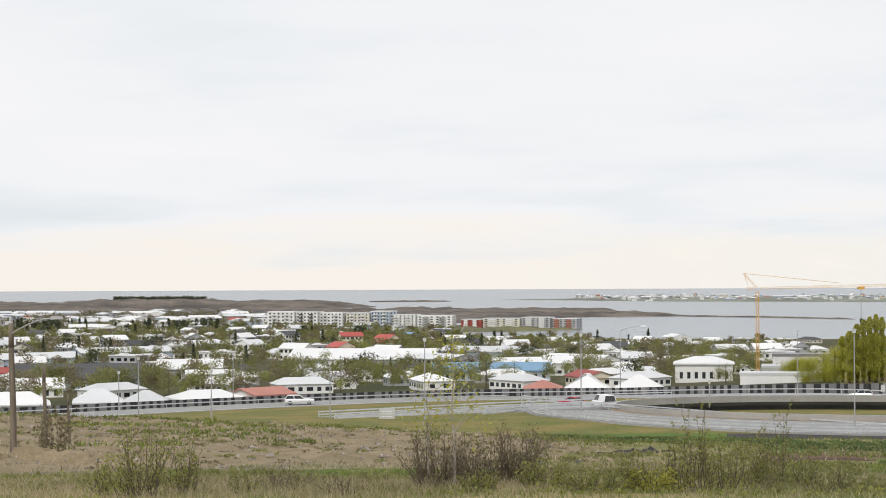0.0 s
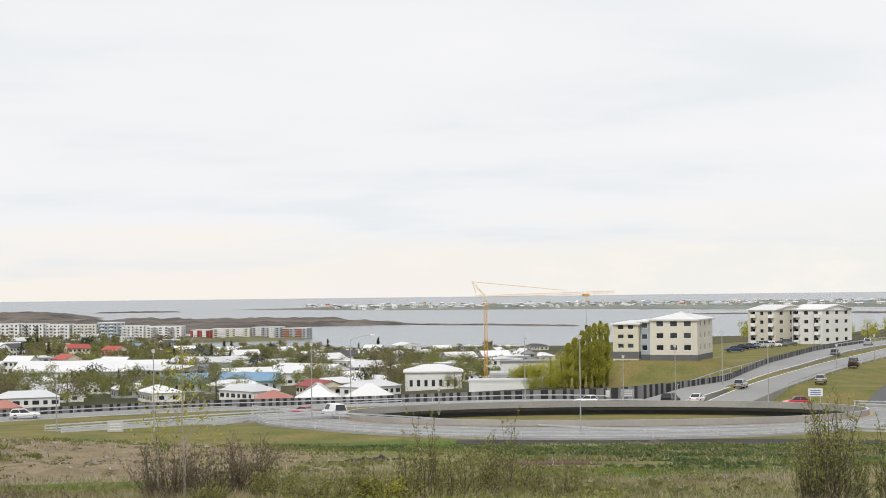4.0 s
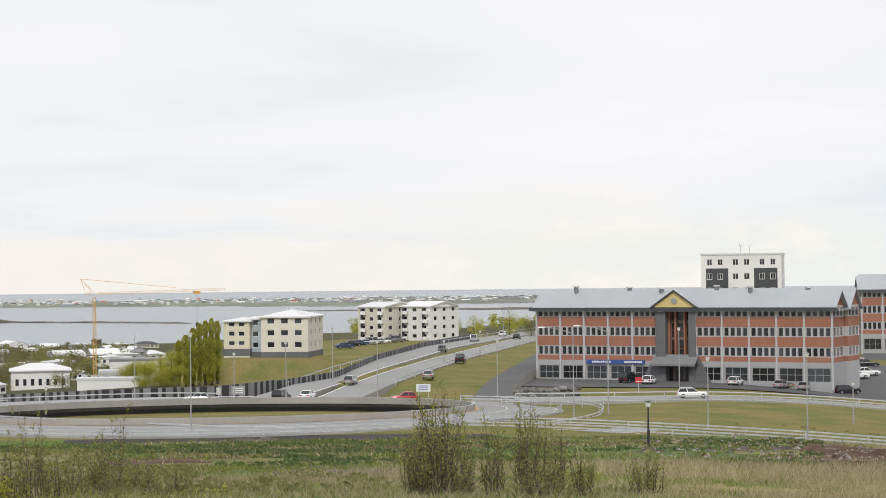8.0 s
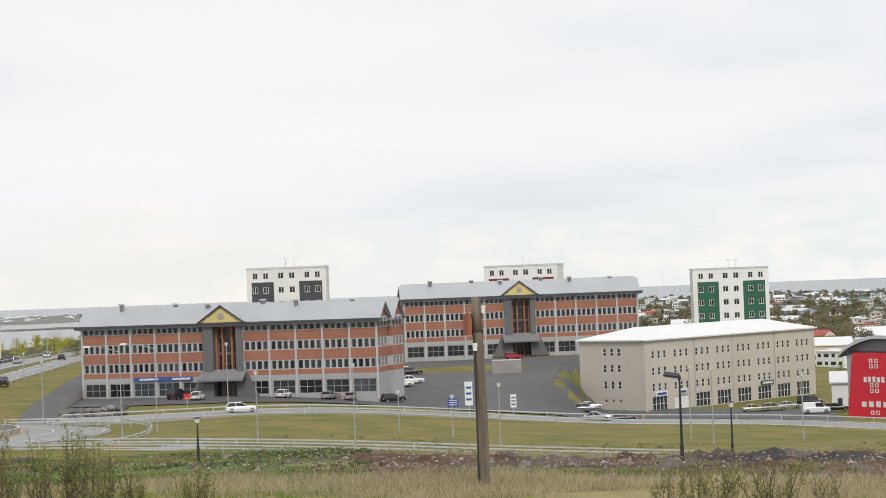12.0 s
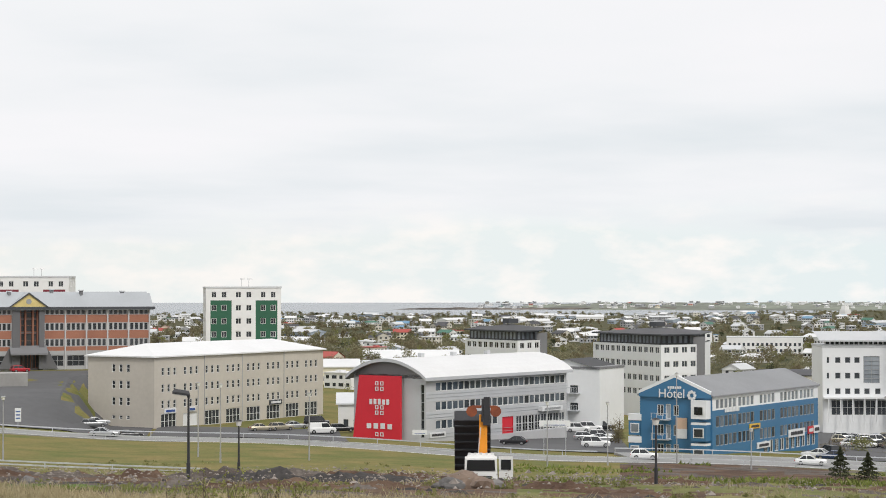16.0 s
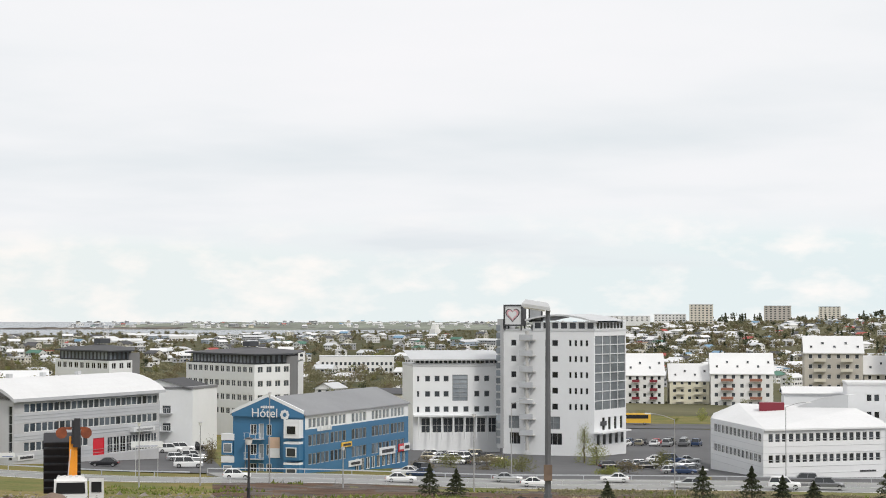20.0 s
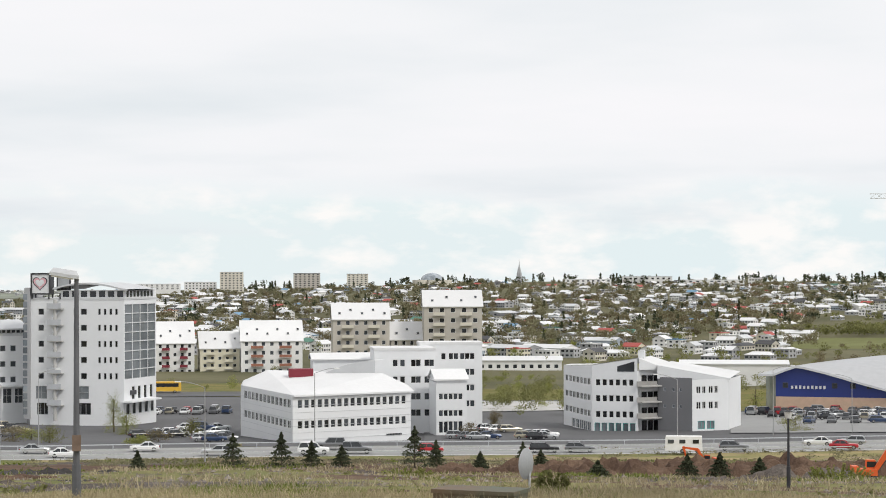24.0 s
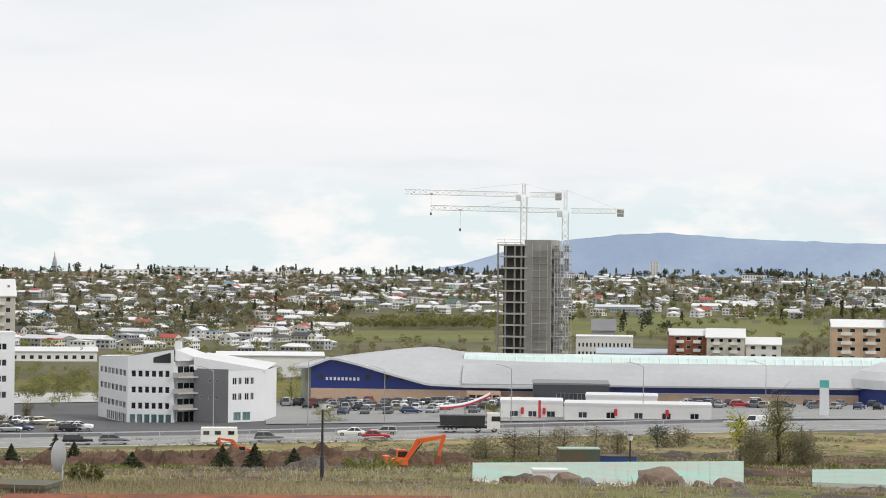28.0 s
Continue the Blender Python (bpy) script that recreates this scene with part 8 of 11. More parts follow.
for pts, w in ((main_near, 9), (main_far, 9), (west, 9), (av_w, 8), (av_e, 8), (lower, 8), (ramp, 8)):
    for p in resample(pts, 6.0):
        taken.append((p.x, p.y, w))
for b, d, r in ((25.3, 356, 32), (33.5, 440, 32), (39, 405, 32), (46.5, 358, 26), (54, 338, 26), (56.8, 436, 14), (60, 425, 16), (66.5, 365, 22), (69, 392, 22), (75.2, 405, 20), (81, 490, 34), (86, 490, 34), (91, 490, 36), (97, 490, 36), (85, 630, 22),
                (12.7, 395, 8), (14.2, 396, 16), (17.3, 568, 22), (27, 425, 12), (33.5, 470, 14), (39.3, 455, 14), (46.7, 498, 18), (51, 485, 20), (48.4, 408, 10), (62, 705, 14), (63.4, 708, 14), (64.8, 704, 14), (67.2, 610, 14), (68.6, 614, 14), (69.7, 608, 14)):
    p = place(b, d)
    taken.append((p.x, p.y, r))
for b, d, r in ((20.3, 300, 40), (33.3, 385, 36), (59.8, 380, 40), (88, 430, 30), (80, 430, 30), (96, 430, 30), (48.5, 380, 24)):
    p = place(b, d)
    taken.append((p.x, p.y, r))


def scatter_houses(b0, b1, d0, d1, count, weights, seed, gap=1.0, streets=(20,), scale=1.0):
    rnd = random.Random(seed)
    made = 0
    for _ in range(count * 14):
        if made >= count:
            break
        b = rnd.uniform(b0, b1)
        d = math.exp(rnd.uniform(math.log(d0), math.log(d1)))
        p = place(b, d)
        if (land(p.x, p.y) < SEA + 0.8 and d < 2600 and not (b < -4 and d > 1420)) or not clear(p.x, p.y, 9 * gap):
            continue
        taken.append((p.x, p.y, 9 * gap))
        pool = HOUSES if rnd.random() > (0.45 if b < -4 and d > 1420 else 0.08 if d > 500 else 0) else SHED
        wts = weights if d > 520 or pool is SHED else [w * (0.0, 2.4, 0.0)[k % 3] for k, w in enumerate(weights)]
        proto = rnd.choices(pool, wts if pool is HOUSES else None)[0][0]
        turn = radians(rnd.choice(streets) + rnd.choice((0, 90)) + rnd.uniform(-8, 8))
        z = ground_height(p.x, p.y) if d < 2600 and not (b < 5 and d > 1420) else SEA + (2.6 if b < 2 else 1.2 if b < 30 else 4.5)
        m_ = Matrix.Translation((p.x, p.y, z)) @ Matrix.Rotation(turn, 4, "Z")
        SITES.append((d, proto, m_, scale))
        made += 1


def weigh(**k):
    return [k.get(r, 1) for _, w, r in HOUSES]


scatter_houses(-14, 10.8, 378, 560, 48, weigh(white_roof=4, light_roof=5, dark_roof=1.4, red_roof=0.5, blue_roof=0.1, green_roof=0.1), 17, 0.85, (15, 40), 0.64)
scatter_houses(-14, 10.5, 560, 1400, 150, weigh(white_roof=6, light_roof=4, dark_roof=2.4, red_roof=0.5, blue_roof=0.4, green_roof=0.1), 4, 0.95, (10, 35, 60), 0.72)
scatter_houses(-14, -4.6, 1480, 1900, 70, weigh(white_roof=5, light_roof=5, dark_roof=2, red_roof=0.8, blue_roof=0.4, green_roof=0.1), 14, 1.0, (5, 30), 0.72)
scatter_houses(36, 61, 520, 1200, 70, weigh(white_roof=3, light_roof=3, dark_roof=3, red_roof=0.6, green_roof=0.4, blue_roof=0.1), 5, 1.1, (10, 50), 0.75)
scatter_houses(34, 61, 1200, 2400, 330, weigh(white_roof=4, light_roof=3, dark_roof=3, red_roof=0.6), 6, 0.9, (0, 45), 0.8)
scatter_houses(59, 79.5, 820, 2150, 700, weigh(white_roof=5, light_roof=3, dark_roof=2, red_roof=1.6, blue_roof=0.7, green_roof=0.4), 7, 0.56, (70, 75, 80), 0.66)
scatter_houses(78.5, 97, 1200, 1500, 150, weigh(white_roof=6, light_roof=4, dark_roof=2, red_roof=1.2, green_roof=0.4), 18, 0.6, (75, 85), 0.66)
scatter_houses(79.5, 98, 1430, 2150, 330, weigh(white_roof=4, light_roof=3, dark_roof=2.5, red_roof=2, green_roof=0.7), 8, 0.52, (75, 85), 0.66)
scatter_houses(3.6, 25, 2820, 3380, 330, weigh(white_roof=5, light_roof=4), 9, 0.6, (0, 45), 0.5)
scatter_houses(46, 68, 3400, 4500, 260, weigh(white_roof=5, light_roof=3, dark_roof=1), 10, 0.9, (0, 30), 0.55)
# the nearest houses are things of their own; the small far ones are one mass
SITES.sort(key=lambda s: s[0])
far_houses = Mesh()
for n_, (d, proto, m_, scale) in enumerate(SITES):
    if n_ < 240:
        if proto.name not in USED:
            USED.add(proto.name)
            proto.scale = (scale,) * 3
            proto.matrix_basis = m_ @ Matrix.Scale(scale, 4)
        else:
            ob = copy_thing(proto, m_)
            ob.matrix_basis = m_ @ Matrix.Scale(scale, 4)
    else:
        mm = m_ @ Matrix.Scale(scale, 4)
        for ch in proto.children:
            me = ch.data
            i0 = len(far_houses.v)
            far_houses.v.extend(tuple(mm @ v.co) for v in me.vertices)
            slots = [far_houses.slot(x.name) for x in me.materials]
            for pl in me.polygons:
                far_houses.f.append(tuple(i0 + k for k in pl.vertices))
                far_houses.m.append(slots[pl.material_index])
tagged(far_houses.put("far_houses"), "many small pale houses on the far slopes and shores", "houses", kind="stuff")
for hs, *_ in HOUSES + SHED:
    if hs.name not in USED:
        for ch in list(hs.children):
            bpy.data.objects.remove(ch)
        bpy.data.objects.remove(hs)


# ---- noise barrier ----
FENCE = [(-20, 296), (-12, 312), (-8.5, 318), (-4.5, 327), (0.2, 338), (3.4, 342), (8, 342), (12.3, 338), (13.9, 345), (15.5, 361), (16.7, 408), (17.86, 455), (19.4, 536)]
line = []
for p, q in zip(FENCE, FENCE[1:]):
    a, b = place(*p), place(*q)
    n_ = int((b - a).length / 2) + 1
    line += [a.lerp(b, k / n_) for k in range(n_)]
for _ in range(4):
    line = [line[0]] + [(line[k - 1] + line[k] * 2 + line[k + 1]) / 4 for k in range(1, len(line) - 1)] + [line[-1]]
boards = resample(line, 0.62)
barrier = thing("noise_barrier", Vector((boards[0].x, boards[0].y, land(boards[0].x, boards[0].y))), "noise barrier of dark and grey upright boards", "fence")
ob0 = barrier.matrix_basis.translation
BOARD = {}
for mn in ("fence_grey", "fence_dark"):
    m = Mesh()
    m.box((0, 0, 0.0), (0.60, 0.12, 2.3), mn)
    BOARD[mn] = m.data("board")
rest = Mesh()
rnd = random.Random(11)
state, run, count = 0, 0, 0
for p, q in zip(boards, boards[1:]):
    if run <= 0:
        state, run = 1 - state, rnd.choice((1, 1, 2)) if state else rnd.choice((1, 1, 1, 2))
    run -= 1
    mn = ("fence_grey", "fence_dark")[state]
    c = (p + q) / 2
    z = land(c.x, c.y) + (0.3 if c.x < place(14, 340).x else 0.1)
    tn = math.atan2((q - p).y, (q - p).x)
    b_ = math.degrees(math.atan2(c.x, c.y))
    if 0.5 < b_ < 17 and count < 300:
        ob = new("board", BOARD[mn])
        ob.parent, ob.matrix_basis = barrier, Matrix.Translation((c.x - ob0.x, c.y - ob0.y, z - ob0.z)) @ Matrix.Rotation(tn, 4, "Z")
        count += 1
    else:
        rest.box((c.x - ob0.x, c.y - ob0.y, z - ob0.z), (0.60, 0.12, 2.3), mn, turn=-math.degrees(tn))
rest.put("far_board", barrier)["kind"] = "stuff"


# ---- street lamps ----
def lamp_post(h, arm, mname="lamp_grey", label="grey steel street lamp beside the road", head="lamp_glass", boxy=False, r=0.085):
    lp = thing("street_lamp", (0, 0, -500), label, "street lamp", "street lamps")
    m = Mesh()
    m.tube((0, 0, -0.6), (0, 0, 1.2), r * 1.35, r * 1.35, mname, 8)
    m.tube((0, 0, 1.2), (0, 0, h), r, r * 0.65, mname, 8)
    m.put("pole", lp)
    if arm:
        a = Mesh()
        pts = [Vector((-arm * t, 0, h + 0.9 * math.sin(t * math.pi / 2) * 0.9)) for t in (0, 0.25, 0.5, 0.75, 1)]
        for p, q in zip(pts, pts[1:]):
            a.tube(p, q, r * 0.6, r * 0.5, mname, 6)
        a.put("arm", lp)
        hd = Mesh()
        p = pts[-1]
        hd.box((p.x - 0.35, 0, p.z), (0.9, 0.28, 0.16), head, taper=0.8)
        hd.put("lamp_head", lp, "pale lamp head")
    elif boxy:
        hd = Mesh()
        tilt = Matrix.Translation((-0.42, 0, h)) @ Matrix.Rotation(radians(9), 4, "Y")
        shell = "galvanised" if r > 0.1 else mname
        hd.box((0, 0, -0.02), (1.02, 0.46, 0.12), shell, m=tilt)
        hd.box((0, 0, 0.12), (1.02, 0.46, 0.16), shell, taper=0.78, m=tilt)
        hd.box((-0.05, 0, -0.10), (0.78, 0.34, 0.05), head, m=tilt)
        hd.box((0.45, 0, -0.12), (0.16, 0.16, 0.14), mname, m=tilt)
        hd.put("lamp_head", lp, "flat box lamp head")
    else:
        hd = Mesh()
        hd.tube((0, 0, h - 0.05), (0, 0, h + 0.32), 0.16, 0.26, head, 10)
        hd.tube((0, 0, h + 0.32), (0, 0, h + 0.42), 0.30, 0.12, mname, 10)
        hd.put("lamp_head", lp, "pale post-top lamp head")
    return lp


LAMPS = {}


def put_lamp(b, d, h, arm=0.0, turn=0.0, **kw):
    hk = round(h, 1) if kw.get("boxy") else round(h)
    key = (hk, arm, tuple(sorted(kw.items())))
    p = place(b, d)
    r = math.hypot(p.x - RING_AT.x, p.y - RING_AT.y)
    z = ring_level(p.x, p.y) if RING_R < r < RING_R + 12 else land(p.x, p.y)
    m_ = Matrix.Translation((p.x, p.y, z)) @ Matrix.Rotation(radians(turn - b), 4, "Z")
    if key in LAMPS:
        copy_thing(LAMPS[key], m_)
    else:
        LAMPS[key] = lamp_post(hk, arm, **kw)
        LAMPS[key].matrix_basis = m_


for b, d, h in ((-9.08, 310, 6), (-8.54, 281, 7.6), (-6.52, 276, 6.5), (-5.91, 343, 7.6), (-3.2, 264, 6.7), (-0.53, 256, 10), (3.87, 266, 10.1), (9.88, 334, 9.5), (11.43, 236, 10.6), (7.45, 305, 3.3),
                (12.64, 332, 7.2), (14.09, 318, 8.7), (15.4, 352, 8.9), (16.66, 318, 8.9), (20.04, 306, 8.8), (20.22, 519, 7.4), (19.56, 422, 5.2), (18.54, 400, 4),
                (25.14, 309, 9.9), (25.93, 242, 8.1), (28.66, 222, 8.8), (29.91, 262, 4.8), (31.42, 252, 5), (32.75, 240, 6.8), (32.3, 400, 9.9), (38.71, 244, 8.7), (38.09, 258, 9), (41.19, 253, 7.9),
                (47.89, 262, 7.7), (49.58, 270, 8.5), (53.57, 270, 5), (51.51, 279, 11.7), (57.25, 272, 10.2)):
    put_lamp(b, d, h)
for b, d, h, arm, tn in ((4.97, 345, 10.6, 3.5, 180), (22.18, 254, 10.6, 3.6, 0), (23.15, 262, 11.3, 3.6, 0), (62.87, 272, 10, 3.2, 0), (65.94, 325, 12, 3.2, 180), (78.78, 378, 11.7, 3.2, 180), (80.93, 384, 9.9, 3.2, 0),
                         (76.13, 322, 11.1, 3, 0), (58.3, 320, 12, 2.6, 180), (84.5, 380, 10, 3, 0), (88.2, 385, 10, 3, 0), (91.6, 390, 10, 3, 0)):
    put_lamp(b, d, h, arm, tn)
for b, d, h in ((24.26, 156, 2.6), (39.22, 155, 3.6), (50.93, 132, 3.6), (79.19, 118, 4.2), (87.85, 150, 3.0)):
    put_lamp(b, d, h, mname="dark_metal", label="short dark garden lamp post in the grass")
put_lamp(37.82, 118, 5.2, mname="dark_metal", label="black lamp post with a flat head", boxy=True)
put_lamp(59.33, 72, 7.85, mname="lamp_dark", label="tall grey lamp post with a flat box head near the hilltop", boxy=True, r=0.115)
for lp in [o for o in bpy.data.objects if o.name.startswith("street_lamp") and o.matrix_basis.translation.length < 80]:
    m = Mesh()
    m.box((0, -0.14, 1.95), (0.30, 0.22, 0.55), "rock_brown")
    m.put("switch_box", lp, "weathered switch box on the pole")


# ---- wooden poles ----
def wood_pole(b, d, top, label, r=0.17, box=False):
    p = place(b, d)
    z0 = ground_height(p.x, p.y)
    po = thing("wooden_pole", (p.x, p.y, z0), label, "utility pole", "wooden poles")
    m = Mesh()
    h = top - z0
    prev, pr = Vector((0, 0, -0.8)), r * 1.15
    for k in range(1, 7):
        t = k / 6
        q = Vector((0.05 * math.sin(t * 5), 0.04 * math.cos(t * 4), -0.8 + (h + 0.8) * t))
        m.tube(prev, q, pr, r * (1.15 - 0.3 * t), "pole_wood", 12, caps=(k == 6))
        prev, pr = q, r * (1.15 - 0.3 * t)
    m.put("post", po, smooth=True)
    if box:
        c = Mesh()
        c.tube((-0.22, -0.1, h - 1.2), (-0.22, -0.1, -0.3), 0.03, 0.03, "dark_metal", 6)
        c.put("cable", po, "black cable down the pole")
        for zz, mn in ((h - 0.55, "lamp_glass"), (h - 1.75, "lamp_glass")):
            i = Mesh()
            i.tube((0.14 if mn and zz > h - 1 else -0.2, -0.12, zz), (0.16 if zz > h - 1 else -0.2, -0.12, zz + 0.25), 0.07, 0.09, mn, 10)
            i.put("insulator", po, "white insulator")
        b_ = Mesh()
        b_.box((-0.36, 0.05, h - 0.9), (0.14, 0.3, 0.7), "brick_red")
        b_.put("bracket", po, "rusty bracket")
    return po


wood_pole(-11.98, 108, 18 - 108 * math.tan(radians(1.32)), "leaning grey wooden pole with a lamp arm", 0.16)
wood_pole(-11.1, 118, 18 - 118 * math.tan(radians(2.5)), "short grey wooden pole", 0.11)
wood_pole(-10.45, 124, 18 - 124 * math.tan(radians(3.3)), "thin dark wooden pole", 0.07)
wood_pole(32.22, 66, 18 - 66 * math.tan(radians(0.56)), "weathered wooden pole with insulators and cable", 0.185, box=True)
la = thing("lamp_arm", place(-11.98, 107.8) + Vector((0, 0, 15.0)), "curved lamp arm on the wooden pole", "lamp arm")
m = Mesh()
prev = Vector((0, 0, 0.0))
for k in range(1, 6):
    t = k / 5
    q = Vector((2.0 * t, 0, 0.75 * math.sin(t * 1.5)))
    m.tube(prev, q, 0.035, 0.035, "lamp_grey", 6)
    prev = q
m.put("arm", la)
m = Mesh()
m.box((2.3, 0, 0.78), (0.7, 0.25, 0.16), "lamp_grey", taper=0.8)
m.put("lamp_head", la)


# ---- cars ----
def car_proto(style, colour, label, lights=True):
    L, W, Hb, Hr = {"hatch": (3.9, 1.7, 0.88, 1.46), "saloon": (4.5, 1.76, 0.88, 1.42), "wagon": (4.6, 1.78, 0.90, 1.48), "suv": (4.7, 1.86, 1.05, 1.80), "van": (4.9, 1.9, 1.15, 1.95)}[style]
    car = thing("car", (0, 0, -500), label, "car", "cars")
    paint = "car_" + colour
    x0, x1 = -L / 2, L / 2
    # lower body as a loft of sections: x, half width, floor, belt
    sec = [(x0, 0.78, 0.42, 0.72), (x0 + 0.12, 0.90, 0.28, Hb - 0.10), (x0 + 0.8, 1.0, 0.22, Hb - 0.02), (0, 1.0, 0.20, Hb), (x1 - 1.1, 1.0, 0.22, Hb), (x1 - 0.25, 0.95, 0.28, Hb), (x1, 0.86, 0.40, Hb - 0.16)]
    m = Mesh()
    ring = []
    for x, k, lo, hi in sec:
        w = W / 2 * k
        ring.append([(x, -w * 0.94, lo), (x, -w, lo + 0.18), (x, -w, hi - 0.16), (x, -w * 0.90, hi), (x, w * 0.90, hi), (x, w, hi - 0.16), (x, w, lo + 0.18), (x, w * 0.94, lo)])
    for a, b in zip(ring, ring[1:]):
        for k in range(8):
            m.poly([a[k], a[(k + 1) % 8], b[(k + 1) % 8], b[k]][::-1], paint)
    m.poly(ring[0], paint)
    m.poly(ring[-1][::-1], paint)
    cab = {"hatch": (-0.75, -0.1, 1.35, 1.85), "saloon": (-0.75, 0.0, 1.05, 1.75), "wagon": (-0.8, -0.05, 1.85, 2.2), "suv": (-0.95, -0.35, 1.9, 2.2), "van": (-1.5, -0.95, 2.2, 2.4)}[style]
    a, b, c, d = cab
    wb, wr = W / 2 * 0.90, W / 2 * 0.72
    rt = 0.07
    roof = [(b, -wr, Hr - rt), (c, -wr, Hr - rt), (c, wr, Hr - rt), (b, wr, Hr - rt)]
    top = [(b + 0.06, -wr * 0.93, Hr), (c - 0.06, -wr * 0.93, Hr), (c - 0.06, wr * 0.93, Hr), (b + 0.06, wr * 0.93, Hr)]
    m.add(roof + top, [(4, 5, 6, 7), (0, 1, 5, 4), (1, 2, 6, 5), (2, 3, 7, 6), (3, 0, 4, 7)], paint)
    base = [(a, -wb, Hb), (d, -wb, Hb), (d, wb, Hb), (a, wb, Hb)]
    for s in (-1, 1):  # pillars
        for u, v in (((a, Hb), (b, Hr - rt)), ((d, Hb), (c, Hr - rt)), (((a + d) / 2 + 0.05, Hb), ((b + c) / 2 + 0.05, Hr - rt))):
            m.tube((u[0], s * wb * 0.99, u[1]), (v[0], s * wr * 1.0, v[1]), 0.055, 0.05, paint, 4)
        if style == "van":
            m.add([(0.1, s * wb * 1.0, Hb), (d, s * wb * 1.0, Hb), (c, s * wr * 1.01, Hr - rt), (0.2, s * wr * 1.01, Hr - rt)], [(0, 1, 2, 3) if s < 0 else (3, 2, 1, 0)], paint)
    m.put("body", car, smooth=False)
    g = Mesh()
    k = 0.985
    B = [(p[0], p[1] * k, p[2]) for p in base]
    R = [(p[0], p[1] * k, p[2]) for p in roof]
    g.add(B + R, [(0, 1, 5, 4), (1, 2, 6, 5), (2, 3, 7, 6), (3, 0, 4, 7)], "car_glass")
    g.put("glass", car, "dark car windows")
    w = Mesh()
    r = 0.31 if style not in ("suv", "van") else 0.36
    w.tube((0, -0.11, 0), (0, 0.11, 0), r, r, "tyre", 16)
    w.tube((0, -0.115, 0), (0, 0.115, 0), r * 0.62, r * 0.62, "rim", 12)
    wd = w.data("wheel")
    for x in (x0 + 0.78, x1 - 0.85):
        for s in (-1, 1):
            o = new("wheel", wd)
            o.parent, o.location = car, (x, s * (W / 2 - 0.10), r)
    for x, mn, nm in ((x0 + 0.03, "headlight", "headlight"), (x1 - 0.03, "tail_light", "tail_light")):
        for s in (-1, 1) if lights else ():
            h = Mesh()
            h.box((0, 0, 0), (0.1, 0.34, 0.16), mn)
            o = h.put(nm, car)
            o.location = (x, s * W * 0.33, 0.66)
    return car


CARS = {}
WORDS = {"hatch": "small hatchback", "saloon": "saloon car", "wagon": "estate car", "suv": "tall off-road car", "van": "delivery van"}


def put_car(b, d, heading, style, colour, state="parked on the asphalt", lift=0.17, z=None):
    p = place(b, d)
    if z is None:
        z = land(p.x, p.y) + lift
        r = math.hypot(p.x - RING_AT.x, p.y - RING_AT.y)
        if RING_R < r < RING_R + 10:
            z = ring_level(p.x, p.y) + 0.02
    m_ = Matrix.Translation((p.x, p.y, z)) @ Matrix.Rotation(radians(180 - b + heading), 4, "Z")
    near = d < 400
    key = (style, colour, state, near)
    if key in CARS:
        copy_thing(CARS[key], m_)
    else:
        CARS[key] = car_proto(style, colour, f"{colour} {WORDS[style]} {state}", near)
        CARS[key].matrix_basis = m_


ON = "on the grey road"
for c in ((-4.06, 317, 0, "wagon", "white"), (4.5, 279, 112, "van", "white"), (3.6, 285, 140, "saloon", "red"), (11.6, 324, 178, "hatch", "silver"),
          (13.95, 322, 70, "suv", "black"), (14.7, 327, 75, "saloon", "white"), (15.9, 343, 80, "wagon", "silver"), (18.1, 352, 85, "saloon", "silver"), (19.0, 396, 85, "suv", "black"), (18.5, 440, 85, "wagon", "grey"), (19.4, 500, 85, "suv", "silver"), (20.6, 520, 85, "saloon", "black"), (20.2, 545, 85, "hatch", "white"),
          (17.4, 312, 190, "hatch", "red"), (25.5, 302, 5, "wagon", "white"), (35.5, 314, -10, "saloon", "silver"), (50.6, 286, 0, "hatch", "white")):
    put_car(*c, ON, lift=0.24)
for c in ((58.2, 311, 0, "saloon", "silver"), (59.0, 297, 0, "saloon", "white"), (63.2, 300, 180, "wagon", "silver"), (66.4, 318, 180, "suv", "grey"), (65.9, 301, 0, "suv", "white"), (67.1, 303, 0, "suv", "grey"), (69.2, 305, 0, "hatch", "red"), (72.4, 308, 0, "wagon", "black"), (73.4, 309, 0, "wagon", "grey"),
          (77.7, 314, 0, "wagon", "grey"), (80.0, 330, 180, "saloon", "white"), (80.9, 332, 180, "wagon", "silver"), (80.7, 318, 0, "saloon", "red"), (55.2, 292, 0, "saloon", "white"), (61.2, 316, 180, "saloon", "white"), (91.3, 356, 180, "van", "white"), (90.8, 357, 180, "saloon", "silver")):
    put_car(*c, ON, lift=0.26)
